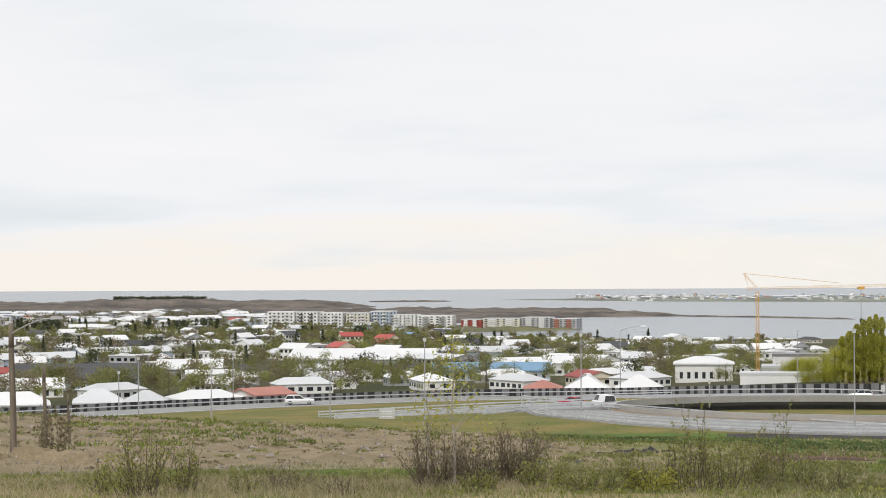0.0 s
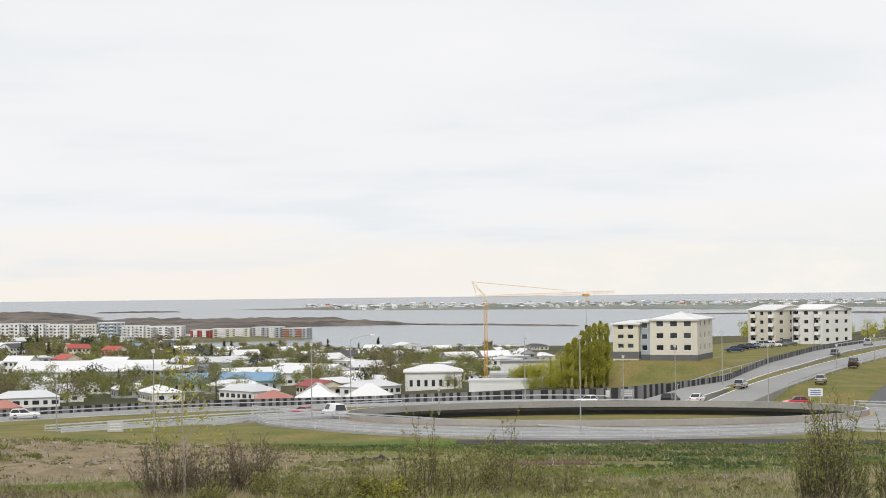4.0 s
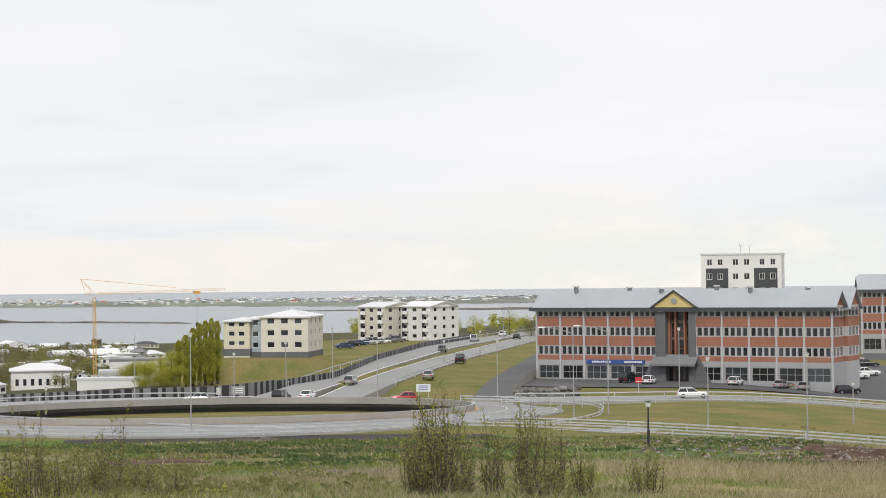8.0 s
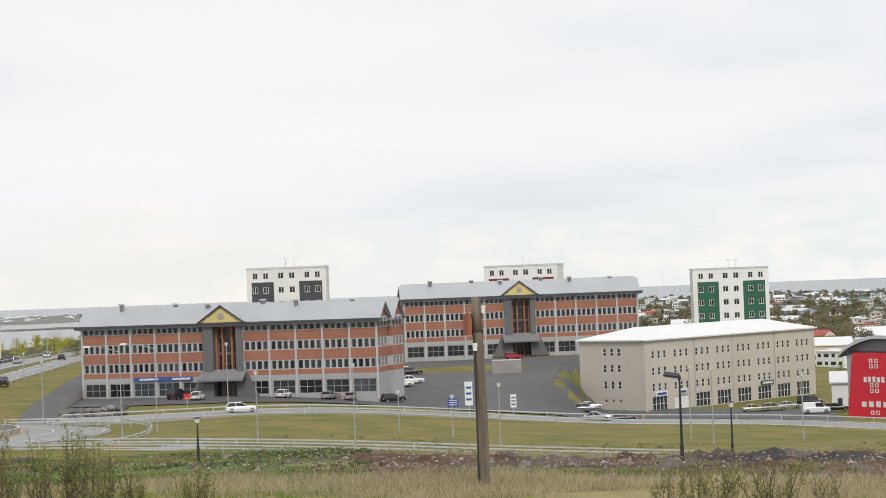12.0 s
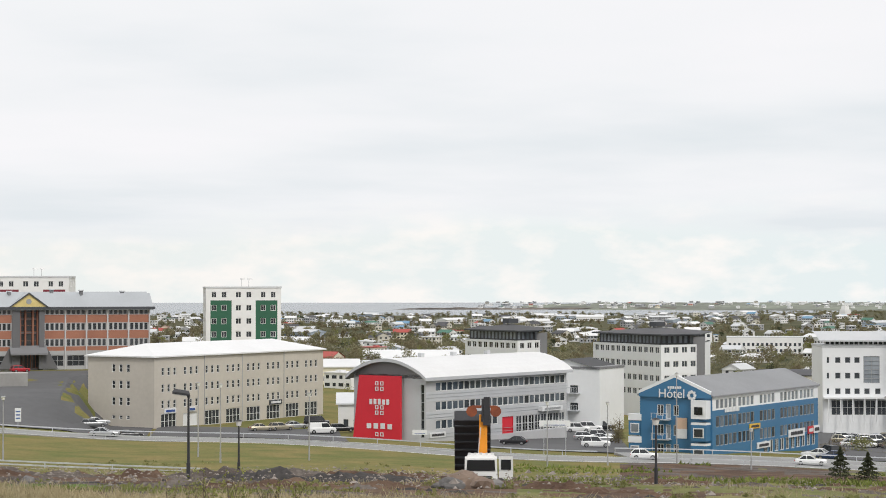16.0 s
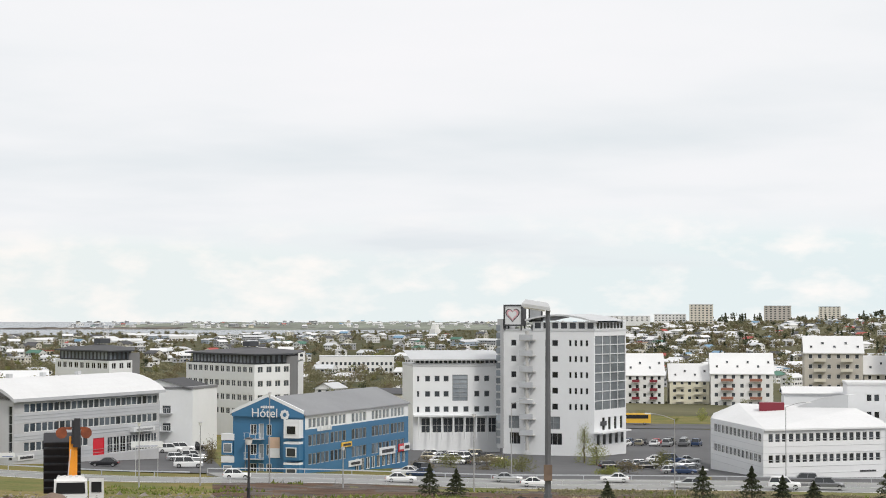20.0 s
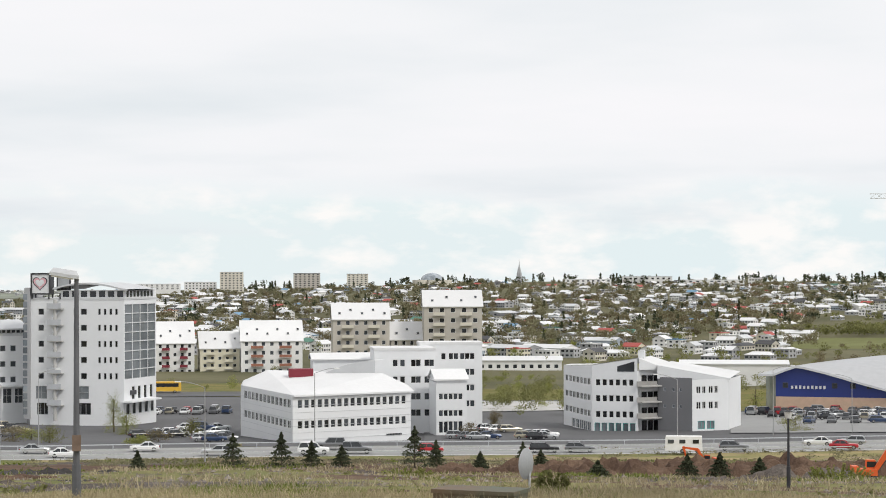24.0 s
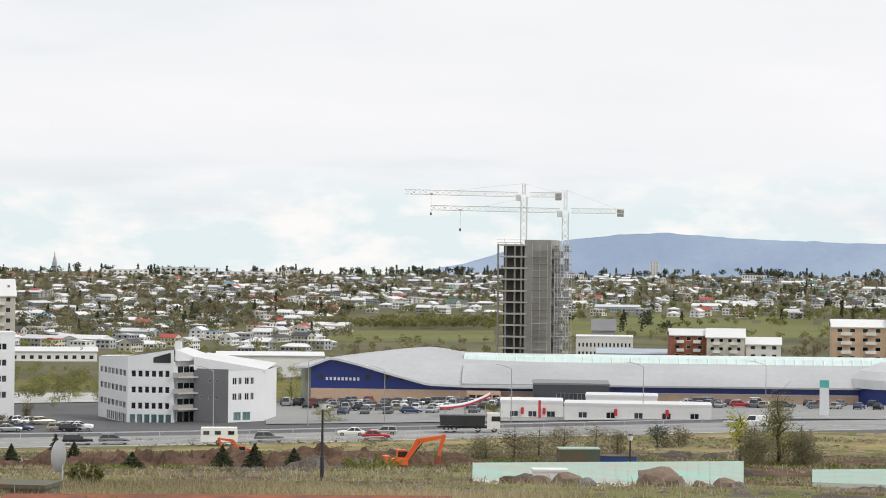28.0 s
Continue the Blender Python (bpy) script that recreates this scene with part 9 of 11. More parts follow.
# forecourts
for c in ((23.74, 348, 60, "suv", "black"), (24.3, 343, 75, "hatch", "white"), (26.7, 344, 70, "hatch", "white"), (27.35, 350, 20, "saloon", "red"), (27.95, 343, 75, "saloon", "silver"), (28.25, 346, 80, "hatch", "gold"), (28.6, 343, 75, "saloon", "silver"),
          (28.95, 350, 20, "saloon", "silver"), (29.35, 346, 60, "suv", "silver"), (29.75, 344, 30, "wagon", "black"), (30.0, 362, 10, "saloon", "white"), (30.3, 366, 10, "saloon", "white"), (29.8, 372, 40, "hatch", "black"), (30.3, 398, 5, "wagon", "black"), (30.15, 404, 80, "hatch", "white"),
          (33.2, 421, 20, "hatch", "red"), (35.2, 360, 5, "wagon", "grey"), (35.3, 364, 5, "saloon", "silver"), (36.2, 352, 8, "saloon", "black"),
          (39.85, 372, 15, "saloon", "gold"), (40.4, 374, 20, "wagon", "gold"), (40.8, 378, 20, "saloon", "silver"), (41.55, 362, 10, "van", "white"), (42.1, 366, 10, "wagon", "black"), (41.4, 384, 0, "van", "black"),
          (46.95, 330, 170, "saloon", "black"), (49.25, 328, 0, "suv", "white"), (49.45, 352, 5, "saloon", "silver"), (49.4, 360, 5, "suv", "white"), (49.0, 358, 5, "wagon", "silver"), (48.75, 392, 0, "suv", "white"), (49.1, 397, 0, "suv", "white"), (49.45, 400, 0, "suv", "black"), (48.5, 400, 0, "saloon", "black"), (49.5, 415, 0, "suv", "silver"), (49.0, 430, 0, "saloon", "red"), (49.3, 440, 0, "suv", "silver"),
          (55.35, 322, 160, "saloon", "white"), (55.7, 330, 120, "suv", "black"), (55.75, 318, 170, "saloon", "blue")):
    put_car(*c)
rnd = random.Random(21)
COLS = ["white", "white", "white", "silver", "silver", "silver", "silver", "grey", "grey", "black", "black", "black", "blue", "blue", "gold", "red"]
STY = ["hatch", "saloon", "saloon", "wagon", "suv"]
for row in ((56.0, 57.8, 398, 6, 10), (55.9, 57.9, 388, 6, 10), (56.2, 57.6, 376, 5, 5), (60.9, 62.3, 372, 3, 15), (61.4, 63.4, 380, 5, 12), (62.6, 63.6, 352, 3, 5), (62.2, 63.5, 396, 3, 5), (59.9, 63.7, 470, 10, 80), (60.1, 63.7, 462, 9, 80), (70.6, 71.6, 392, 3, 20), (69.8, 71.0, 362, 4, 5), (71.9, 72.6, 372, 3, 8), (71.8, 72.6, 362, 3, 5)):
    b0, b1, d, n_, hd = row
    for k in range(n_):
        put_car(b0 + (b1 - b0) * (k + 0.5) / n_ + rnd.uniform(-0.03, 0.03), d + rnd.uniform(-2, 2), hd + rnd.uniform(-6, 6), rnd.choice(STY), rnd.choice(COLS))
for d, n_, b0, b1 in ((462, 20, 77.9, 86.0), (456, 24, 78.0, 86.0), (444, 20, 78.2, 85.6), (432, 12, 78.6, 84.5), (418, 7, 79.5, 83.8), (450, 10, 89.4, 92.0), (440, 9, 89.6, 92.3), (452, 12, 92.5, 98.0), (438, 9, 92.6, 98.0)):
    for k in range(n_):
        if rnd.random() < 0.12:
            continue
        put_car(b0 + (b1 - b0) * (k + 0.5) / n_ + rnd.uniform(-0.06, 0.06), d + rnd.uniform(-1.5, 1.5), rnd.choice((80, 75, 12)) + rnd.uniform(-8, 8), rnd.choice(STY + ["van"] if k % 5 == 0 else STY), rnd.choice(COLS))
for k in range(8):
    put_car(15.75 + 0.21 * k, 470 + 9 * k, 20, rnd.choice(STY), rnd.choice(COLS), "parked behind the noise barrier", z=land(*place(15.75 + 0.21 * k, 470 + 9 * k).xy) + 0.1)


# ---- caravan, lorries, bus ----
def wheels(parent, xs, w, r):
    m = Mesh()
    m.tube((0, -0.14, 0), (0, 0.14, 0), r, r, "tyre", 16)
    m.tube((0, -0.15, 0), (0, 0.15, 0), r * 0.55, r * 0.55, "rim", 12)
    d = m.data("wheel")
    for x in xs:
        for s in (-1, 1):
            o = new("wheel", d)
            o.parent, o.location = parent, (x, s * w / 2, r)


def on_road(name, b, d, heading, label, category, lift=0.26):
    p = place(b, d)
    return thing(name, Matrix.Translation((p.x, p.y, land(p.x, p.y) + lift)) @ Matrix.Rotation(radians(180 - b + heading), 4, "Z"), label, category)


cv = on_road("caravan", 76.3, 306, 0, "white touring caravan towed along the road", "caravan")
m = Mesh()
m.box((0, 0, 1.45), (5.6, 2.2, 2.1), "white_paint", taper=0.96)
m.put("body", cv)
for x in (-1.8, 0.2, 1.9):
    w = Mesh()
    w.box((x, 0, 1.75), (0.9, 2.24, 0.55), "pane")
    w.put("window", cv)
wheels(cv, (0.2,), 2.0, 0.33)
m = Mesh()
m.box((-3.4, 0, 0.5), (1.3, 0.15, 0.12), "galvanised")
m.put("drawbar", cv)
lo = on_road("lorry", 83.3, 341, 0, "white tractor lorry with a dark tipper trailer", "lorry")
m = Mesh()
m.box((-4.2, 0, 1.9), (2.2, 2.4, 2.6), "white_paint", taper=0.94)
m.put("cab", lo)
w = Mesh()
w.box((-4.6, 0, 2.3), (1.5, 2.44, 0.8), "car_glass")
w.put("cab_window", lo)
m = Mesh()
m.box((1.0, 0, 1.95), (7.4, 2.4, 1.7), "dark_metal", taper=1.04)
m.put("tipper_body", lo, "dark steel tipper body")
m = Mesh()
m.box((0.4, 0, 0.8), (9.6, 1.0, 0.3), "dark_metal")
m.put("chassis", lo)
wheels(lo, (-4.3, -1.6, 2.4, 3.7), 2.1, 0.5)
bu = on_road("bus", 61.75, 560, 0, "orange and black city bus", "bus", lift=0.1)
m = Mesh()
m.box((0, 0, 1.8), (9, 2.5, 2.6), "sign_yellow")
m.put("body", bu)
w = Mesh()
w.box((0.2, 0, 2.2), (8.0, 2.54, 1.0), "car_glass")
w.put("window", bu)
wheels(bu, (-2.8, 2.6), 2.2, 0.48)


def crane_truck():
    """Truck facing the hill: white cab, tipped body behind it, folded orange loader crane with a grab."""
    p = place(46.02, 142)
    z = min(3.8, ground_height(p.x, p.y))
    tr = thing("crane_truck", Matrix.Translation((p.x, p.y, z)) @ Matrix.Rotation(radians(-46.0), 4, "Z"), "white tipper truck with raised body and orange loader crane", "truck")
    # local: -y towards the hill, x to the right
    m = Mesh()
    m.box((0, 0.8, 1.35), (2.35, 2.0, 1.7), "white_paint", taper=0.95)
    m.box((0, 0.9, 2.25), (2.1, 1.7, 0.35), "white_paint", taper=0.85)
    m.put("cab", tr, "white truck cab")
    w = Mesh()
    w.box((0, -0.16, 1.72), (2.0, 0.12, 0.75), "car_glass", taper=0.95)
    w.put("windscreen", tr)
    g = Mesh()
    for k in range(3):
        g.box((0, -0.22, 0.72 + 0.12 * k), (1.5, 0.06, 0.06), "dark_metal")
    g.put("grille", tr)
    b = Mesh()
    b.box((0, -0.22, 0.5), (2.4, 0.2, 0.3), "white_paint")
    b.put("bumper", tr)
    for s in (-1, 1):
        h = Mesh()
        h.box((s * 0.9, -0.28, 0.72), (0.35, 0.08, 0.2), "headlight")
        h.put("headlight", tr)
    d = Mesh()
    d.box((1.75, 0.2, 1.45), (1.0, 0.08, 1.75), "white_paint", turn=12)
    d.box((1.75, 0.14, 1.75), (0.7, 0.08, 0.7), "car_glass", turn=12)
    d.put("door", tr, "cab door standing open")
    for k in range(5):
        l = Mesh()
        l.box((-0.8 + 0.4 * k, 0.3, 2.5), (0.18, 0.15, 0.14), "headlight")
        l.put("roof_lamp", tr)
    t = Mesh()
    rot = Matrix.Translation((-0.6, 5.6, 0.9)) @ Matrix.Rotation(radians(-58), 4, "X")
    for c, sz in (((0, -2.1, 0.1), (2.5, 4.4, 0.12)), ((-1.25, -2.1, 0.65), (0.1, 4.4, 1.2)), ((1.25, -2.1, 0.65), (0.1, 4.4, 1.2)), ((0, -4.3, 0.65), (2.5, 0.1, 1.2))):
        t.box(c, sz, "dark_metal", m=rot)
    for k in range(6):
        t.box((0, -0.4 - 0.7 * k, 0.0), (2.55, 0.12, 0.16), "charcoal_clad", m=rot)
    t.put("tipper_body", tr, "raised black tipper body")
    c = Mesh()
    c.box((0.05, 2.4, 3.2), (0.40, 0.36, 3.8), "boom_orange", taper=0.8)
    c.box((0.34, 2.4, 3.5), (0.22, 0.26, 2.8), "boom_orange")
    c.tube((-0.2, 2.3, 1.6), (-0.02, 2.3, 4.2), 0.07, 0.07, "galvanised", 8)
    c.put("boom", tr, "orange crane boom")
    a = Mesh()
    a.box((0.42, 2.3, 5.35), (0.50, 0.44, 2.0), "dark_metal", turn=4, taper=0.85)
    a.tube((0.1, 2.1, 4.6), (0.15, 2.1, 6.2), 0.08, 0.06, "dark_metal", 8)
    a.put("crane_arm", tr)
    for s in (-1, 1):
        gr = Mesh()
        gr.tube((s * 0.85 + 0.2, 2.05, 5.35), (s * 0.85 + 0.2, 2.7, 5.35), 0.40, 0.32, "rust", 10)
        gr.box((s * 0.5 + 0.2, 2.35, 5.65), (0.7, 0.24, 0.18), "rust")
        gr.put("grab", tr, "rusty clamshell grab")
    ch = Mesh()
    ch.box((0, 3.4, 0.75), (1.0, 6.5, 0.3), "dark_metal")
    ch.put("chassis", tr)
    mw = Mesh()
    mw.tube((-0.15, 0, 0), (0.15, 0, 0), 0.5, 0.5, "tyre", 16)
    wd = mw.data("wheel")
    for y in (0.8, 4.6, 5.9):
        for s in (-1, 1):
            o = new("wheel", wd)
            o.parent, o.location = tr, (s * 1.05, y, 0.45)


crane_truck()


def excavator(b, d, z, turn, label, mname, scale=1.0):
    p = place(b, d)
    ex = thing("excavator", Matrix.Translation((p.x, p.y, z)) @ Matrix.Rotation(radians(turn - b), 4, "Z") @ Matrix.Scale(scale, 4), label, "excavator", "excavators")
    for s in (-1, 1):
        t = Mesh()
        t.box((0, s * 1.15, 0.45), (3.6, 0.55, 0.85), "dark_metal", taper=0.85)
        t.put("track", ex)
    h = Mesh()
    h.box((-0.3, 0, 1.5), (3.4, 2.5, 0.9), mname, taper=0.95)
    h.box((-1.6, 0, 1.75), (0.9, 2.5, 1.2), mname, taper=0.9)
    h.put("house", ex, "orange machine house")
    c = Mesh()
    c.box((0.75, 0.75, 2.3), (1.4, 1.0, 1.6), mname, taper=0.9)
    c.put("cab", ex)
    w = Mesh()
    w.box((0.85, 0.75, 2.5), (1.42, 1.04, 0.8), "car_glass", taper=0.9)
    w.put("cab_window", ex)

    def beam(p, q, w0, w1, name):
        m = Mesh()
        p, q = Vector(p), Vector(q)
        dd = (q - p).normalized()
        up = Vector((0, 1, 0)).cross(dd)
        side = Vector((0, 0.22, 0))
        vs = [p + up * w0 + side, p - up * w0 + side, p - up * w0 - side, p + up * w0 - side, q + up * w1 + side, q - up * w1 + side, q - up * w1 - side, q + up * w1 - side]
        m.add(vs, [(0, 1, 2, 3), (7, 6, 5, 4), (0, 4, 5, 1), (1, 5, 6, 2), (2, 6, 7, 3), (3, 7, 4, 0)], mname)
        m.put(name, ex)

    beam((1.2, -0.3, 1.7), (3.0, -0.3, 4.4), 0.30, 0.38, "boom")
    beam((2.9, -0.3, 4.4), (6.6, -0.3, 5.0), 0.36, 0.22, "boom")
    beam((6.8, -0.3, 5.3), (6.0, -0.3, 2.3), 0.30, 0.16, "dipper_arm")
    k = Mesh()
    k.tube((1.8, -0.3, 2.0), (3.6, -0.3, 4.1), 0.09, 0.09, "dark_metal", 6)
    k.put("ram", ex)
    bk = Mesh()
    bk.box((5.9, -0.3, 1.7), (0.9, 1.1, 1.1), "rust", taper=0.7)
    bk.put("bucket", ex)


excavator(81.3, 232, -5.5, 12, "orange tracked excavator digging in brown earth", "orange_paint", 0.8)
excavator(77.0, 262, -6.8, 200, "small orange digger in the earth works", "orange_paint", 0.5)


# ---- sheds, containers and clutter on the slope ----
def lean_roof(name, b0, b1, d0, d1, back0, back1, mname, label, wall):
    """A long low roof that faces the hill; d: front eaves, back: the ridge line."""
    A, B, C, D = place(b0, d0), place(b1, d1), place(b1, back1), place(b0, back0)
    z = lambda p: ground_height(p.x, p.y)
    sh = thing(name, Vector((A.x, A.y, z(A))), label, "shed", "sheds on the slope")
    o = sh.matrix_basis.translation
    ze = [(A, 0.35), (B, 0.35), (C, 0), (D, 0)]
    ft = [Vector((p.x, p.y, z(p) + h)) - o for p, h in ze[:2]]
    zr = max(ft[0].z, ft[1].z)
    zC = 18 - (Vector((C.x, C.y)).length) * math.tan(radians(5.32)) - o.z
    zD = 18 - (Vector((D.x, D.y)).length) * math.tan(radians(5.50)) - o.z
    bk = [Vector((C.x - o.x, C.y - o.y, zC)), Vector((D.x - o.x, D.y - o.y, zD))]
    n_ = 22
    m = Mesh()
    for k in range(n_):
        u, v = k / n_, (k + 1) / n_
        m.poly([ft[0].lerp(ft[1], u), ft[0].lerp(ft[1], v), bk[1].lerp(bk[0], v), bk[1].lerp(bk[0], u)], mname)
    m.put("roof", sh, "worn mint-green sheet metal roof")
    for k in range(n_ + 1):
        s = Mesh()
        u = k / n_
        s.tube(ft[0].lerp(ft[1], u), bk[1].lerp(bk[0], u), 0.035, 0.035, mname, 4)
        s.put("roof_seam", sh)
    w = Mesh()
    dn = Vector((0, 0, -3))
    w.poly([bk[1] + dn, ft[0] + dn, ft[0], bk[1]], wall)
    w.poly([ft[1] + dn, bk[0] + dn, bk[0], ft[1]], wall)
    w.poly([ft[0] + dn, ft[1] + dn, ft[1], ft[0]], wall)
    w.poly([bk[0] + dn, bk[1] + dn, bk[1], bk[0]], wall)
    w.put("wall", sh)
    return sh


lean_roof("shed", 83.44, 91.0, 118, 134, 132, 150, "mint_metal", "long low shed with a worn mint-green metal roof", "white_paint")
lean_roof("shed", 92.9, 97.5, 150, 146, 168, 162, "mint_metal", "second low shed with a mint-green metal roof", "white_paint")


def box_thing(name, b, d, size, mname, label, category, turn=0.0, lift=0.0, trims=()):
    p = place(b, d)
    z = ground_height(p.x, p.y) + lift
    t = thing(name, Matrix.Translation((p.x, p.y, z)) @ Matrix.Rotation(radians(turn - b), 4, "Z"), label, category)
    m = Mesh()
    m.box((0, 0, size[2] / 2 - 0.3), (size[0], size[1], size[2] + 0.6), mname)
    m.put("body", t)
    rib = Mesh()
    rib.box((0, 0, size[2] / 2), (0.08, size[1] + 0.08, size[2] * 0.94), mname)
    rd = rib.data("rib")
    for k in range(int(size[0] / 0.6)):
        o = new("rib", rd)
        o.parent, o.location = t, (-size[0] / 2 + 0.3 + 0.6 * k, 0, 0)
    top = Mesh()
    top.box((0, 0, size[2] + 0.02), (size[0] + 0.1, size[1] + 0.1, 0.12), trims[0] if trims else mname)
    top.put("top", t)
    return t


box_thing("shipping_container", 86.4, 240, (4.8, 2.4, 2.5), "green_metal", "dark green shipping container with a rusty end", "container", 8, trims=("mint_metal",))
box_thing("shipping_container", 87.5, 244, (4.6, 2.2, 1.5), "sign_blue", "blue steel skip heaped with scrap", "container", -4, trims=("spoil_grey",))
box_thing("steel_skip", 70.6, 62, (2.6, 1.3, 0.75), "green_metal", "rusty dark green steel skip in the grass", "skip", -22, -0.28)
rb2 = box_thing("steel_trough", 76.6, 57.5, (12.5, 1.2, 0.42), "rust", "long rusty steel trough lying in dry grass", "trough", -3, -0.36)
box_thing("white_tank", 85.6, 114, (1.9, 1.0, 1.0), "white_paint", "white plastic tank in the grass", "tank", 5)


def dish():
    p = place(71.95, 92)
    z = ground_height(p.x, p.y)
    t = thing("satellite_dish", Matrix.Translation((p.x, p.y, z)) @ Matrix.Rotation(radians(-72), 4, "Z"), "grey satellite dish on a post in dry grass", "satellite dish")
    m = Mesh()
    R, n_ = 0.72, 28
    rows = []
    for j in range(6):
        r = R * j / 5
        rows.append([Vector((r * math.cos(2 * math.pi * k / n_), -0.10 + 0.22 * (r / R) ** 2, r * math.sin(2 * math.pi * k / n_))) for k in range(n_)])
    for j in range(5):
        for k in range(n_):
            m.poly([rows[j][k], rows[j][(k + 1) % n_], rows[j + 1][(k + 1) % n_], rows[j + 1][k]], "satellite_grey")
    o = m.put("reflector", t, smooth=True)
    o.matrix_basis = Matrix.Translation((0, 0, 1.25)) @ Matrix.Rotation(radians(62), 4, "Z")
    s = Mesh()
    s.tube((0.05, 0.1, -0.4), (0.05, 0.1, 1.2), 0.05, 0.05, "galvanised", 8)
    s.put("post", t)


dish()


def pavilions():
    for b0, b1, d, h, lab in ((84.2, 85.95, 396, 3.0, "white filling station shop with red trim"), (86.0, 90.1, 384, 2.6, "low white showroom with slanting glass"), (86.6, 88.6, 408, 3.4, "white flat-roofed shop behind the showroom")):
        zz = land(*place((b0 + b1) / 2, d).xy)
        hs, fp = simple_block("pavilion", (b0, d), (b1, d), 9, zz - 0.3, zz + h, lab, "pavilion", "white_paint", "white_roof",
                              [lambda L: even(L, [(0.5, 1.7)], max(3, int(L / 5.2)), 1.7, 0.8, 0.5, "frame_white", "pane", 2, 1)], group="roadside pavilions")
        o = flat(hs)
        e = (fp[1] - fp[0]).normalized()
        nn = Vector((-e.y, e.x, 0))
        for u in (0.35, 0.7):
            r = Mesh()
            c = fp[0].lerp(fp[1], u) - nn * 0.2 - o
            r.box((c.x, c.y, 1.7), (0.6, 0.12, 1.3), "sign_red", turn=turn_of(e))
            r.put("red_panel", hs)
    sw = thing("canopy", place(83.2, 402) + Vector((0, 0, land(*place(83.2, 402).xy) + 0.2)), "red and white curved forecourt canopy", "canopy")
    m = Mesh()
    e = place(90 + 83.2, 1)
    nn = Vector((-e.y, e.x, 0))
    prev = None
    for k in range(13):
        t = k / 12
        p = e * (-5 + 10 * t) + Vector((0, 0, 1.4 + 2.6 * t ** 2.2))
        if prev:
            for a, b_, mn in ((0.0, 0.35, "sign_red"), (0.35, 0.5, "sign_white")):
                m.poly([prev + Vector((0, 0, a)), p + Vector((0, 0, a)), p + Vector((0, 0, b_)), prev + Vector((0, 0, b_))], mn)
            m.poly([prev + Vector((0, 0, .5)), p + Vector((0, 0, .5)), p + nn * 5 + Vector((0, 0, .5)), prev + nn * 5 + Vector((0, 0, .5))], "sign_white")
            m.poly([prev, prev + nn * 5, p + nn * 5, p], "sign_white")
        prev = p
    m.put("canopy_roof", sw)
    for k in (-4, 0, 4):
        l = Mesh()
        c = e * k + nn * 2.5
        l.tube((c.x, c.y, -0.4), (c.x, c.y, 2.0), 0.12, 0.12, "white_paint", 8)
        l.put("column", sw)
    for b, d, hgt, mn in ((93.2, 402, 7.0, "sign_white"), (85.3, 392, 3.6, "sign_red")):
        pz = place(b, d)
        s = thing("pylon_sign", (pz.x, pz.y, land(pz.x, pz.y)), "tall white pylon sign with a green top" if mn == "sign_white" else "red banner flag on a pole", "sign")
        q = Mesh()
        q.box((0, 0, hgt / 2), (1.8 if mn == "sign_white" else 0.5, 0.2, hgt), mn, turn=b)
        q.put("panel", s)
        if mn == "sign_white":
            q = Mesh()
            q.box((0, 0, hgt - 0.7), (1.84, 0.29, 1.4), "teal_trim", turn=b)
            q.put("top_panel", s)


pavilions()


# ---- signs by the roads ----
def board_sign(b, d, w, h, lift, mname, label, posts=2, z=None):
    p = place(b, d)
    z = land(p.x, p.y) if z is None else z
    s = thing("road_sign", Matrix.Translation((p.x, p.y, z)) @ Matrix.Rotation(radians(-b), 4, "Z"), label, "sign", "road signs")
    m = Mesh()
    m.box((0, 0, lift + h / 2), (w, 0.08, h), mname)
    m.put("panel", s)
    for k in range(posts):
        q = Mesh()
        x = (k - (posts - 1) / 2) * w * 0.7
        q.tube((x, 0.06, -0.4), (x, 0.06, lift + h), 0.05, 0.05, "galvanised", 6)
        q.put("post", s)
    for k in range(3 if h > 1 else 1):
        q = Mesh()
        q.box((0, -0.06, lift + h * (0.25 + 0.25 * k)), (w * 0.7, 0.03, h * 0.09), "sign_blue" if mname == "sign_white" else "sign_white")
        q.put("text_bar", s)


board_sign(12.75, 334, 2.2, 1.4, 0.3, "satellite_grey", "white direction board by the roundabout")
board_sign(12.2, 334, 0.7, 1.2, 0.3, "concrete_light", "narrow white sign by the roundabout", 1)
board_sign(17.95, 316, 2.2, 1.2, 0.7, "sign_white", "white direction board beside the avenue")
board_sign(24.0, 318, 1.0, 0.9, 1.6, "sign_red", "red road sign on a post", 1)
board_sign(31.45, 338, 1.8, 1.5, 0.3, "sign_blue", "blue square sign on the verge", 2)
board_sign(31.9, 310, 1.2, 3.6, 1.8, "sign_white", "tall white banner sign", 1)
board_sign(33.15, 336, 1.0, 2.2, 1.0, "sign_white", "white post sign by the car park", 1)
board_sign(-1.6, 258, 2.0, 1.3, 0.1, "concrete_light", "pale grey cabinet beside the slip road", 1)
board_sign(44.3, 330, 2.4, 0.8, 1.2, "sign_white", "small white sign before the grey offices", 1)
board_sign(48.1, 300, 4.6, 0.9, 4.2, "sign_white", "white hanging sign on tall posts")
sh_ = box_thing("substation", 33.0, 392, (5.6, 3.2, 2.6), "concrete", "small grey concrete substation", "substation", 0, trims=("concrete_light",))
crane_y = tower_crane(place(8.79, 402), -3.4, 14.2, 25.5, 2.0, 2.9, "crane_yellow", "yellow self-erecting crane among the houses", -(place(99, 1)), 0.55, 0.04, lean=2.6, ballast=False)


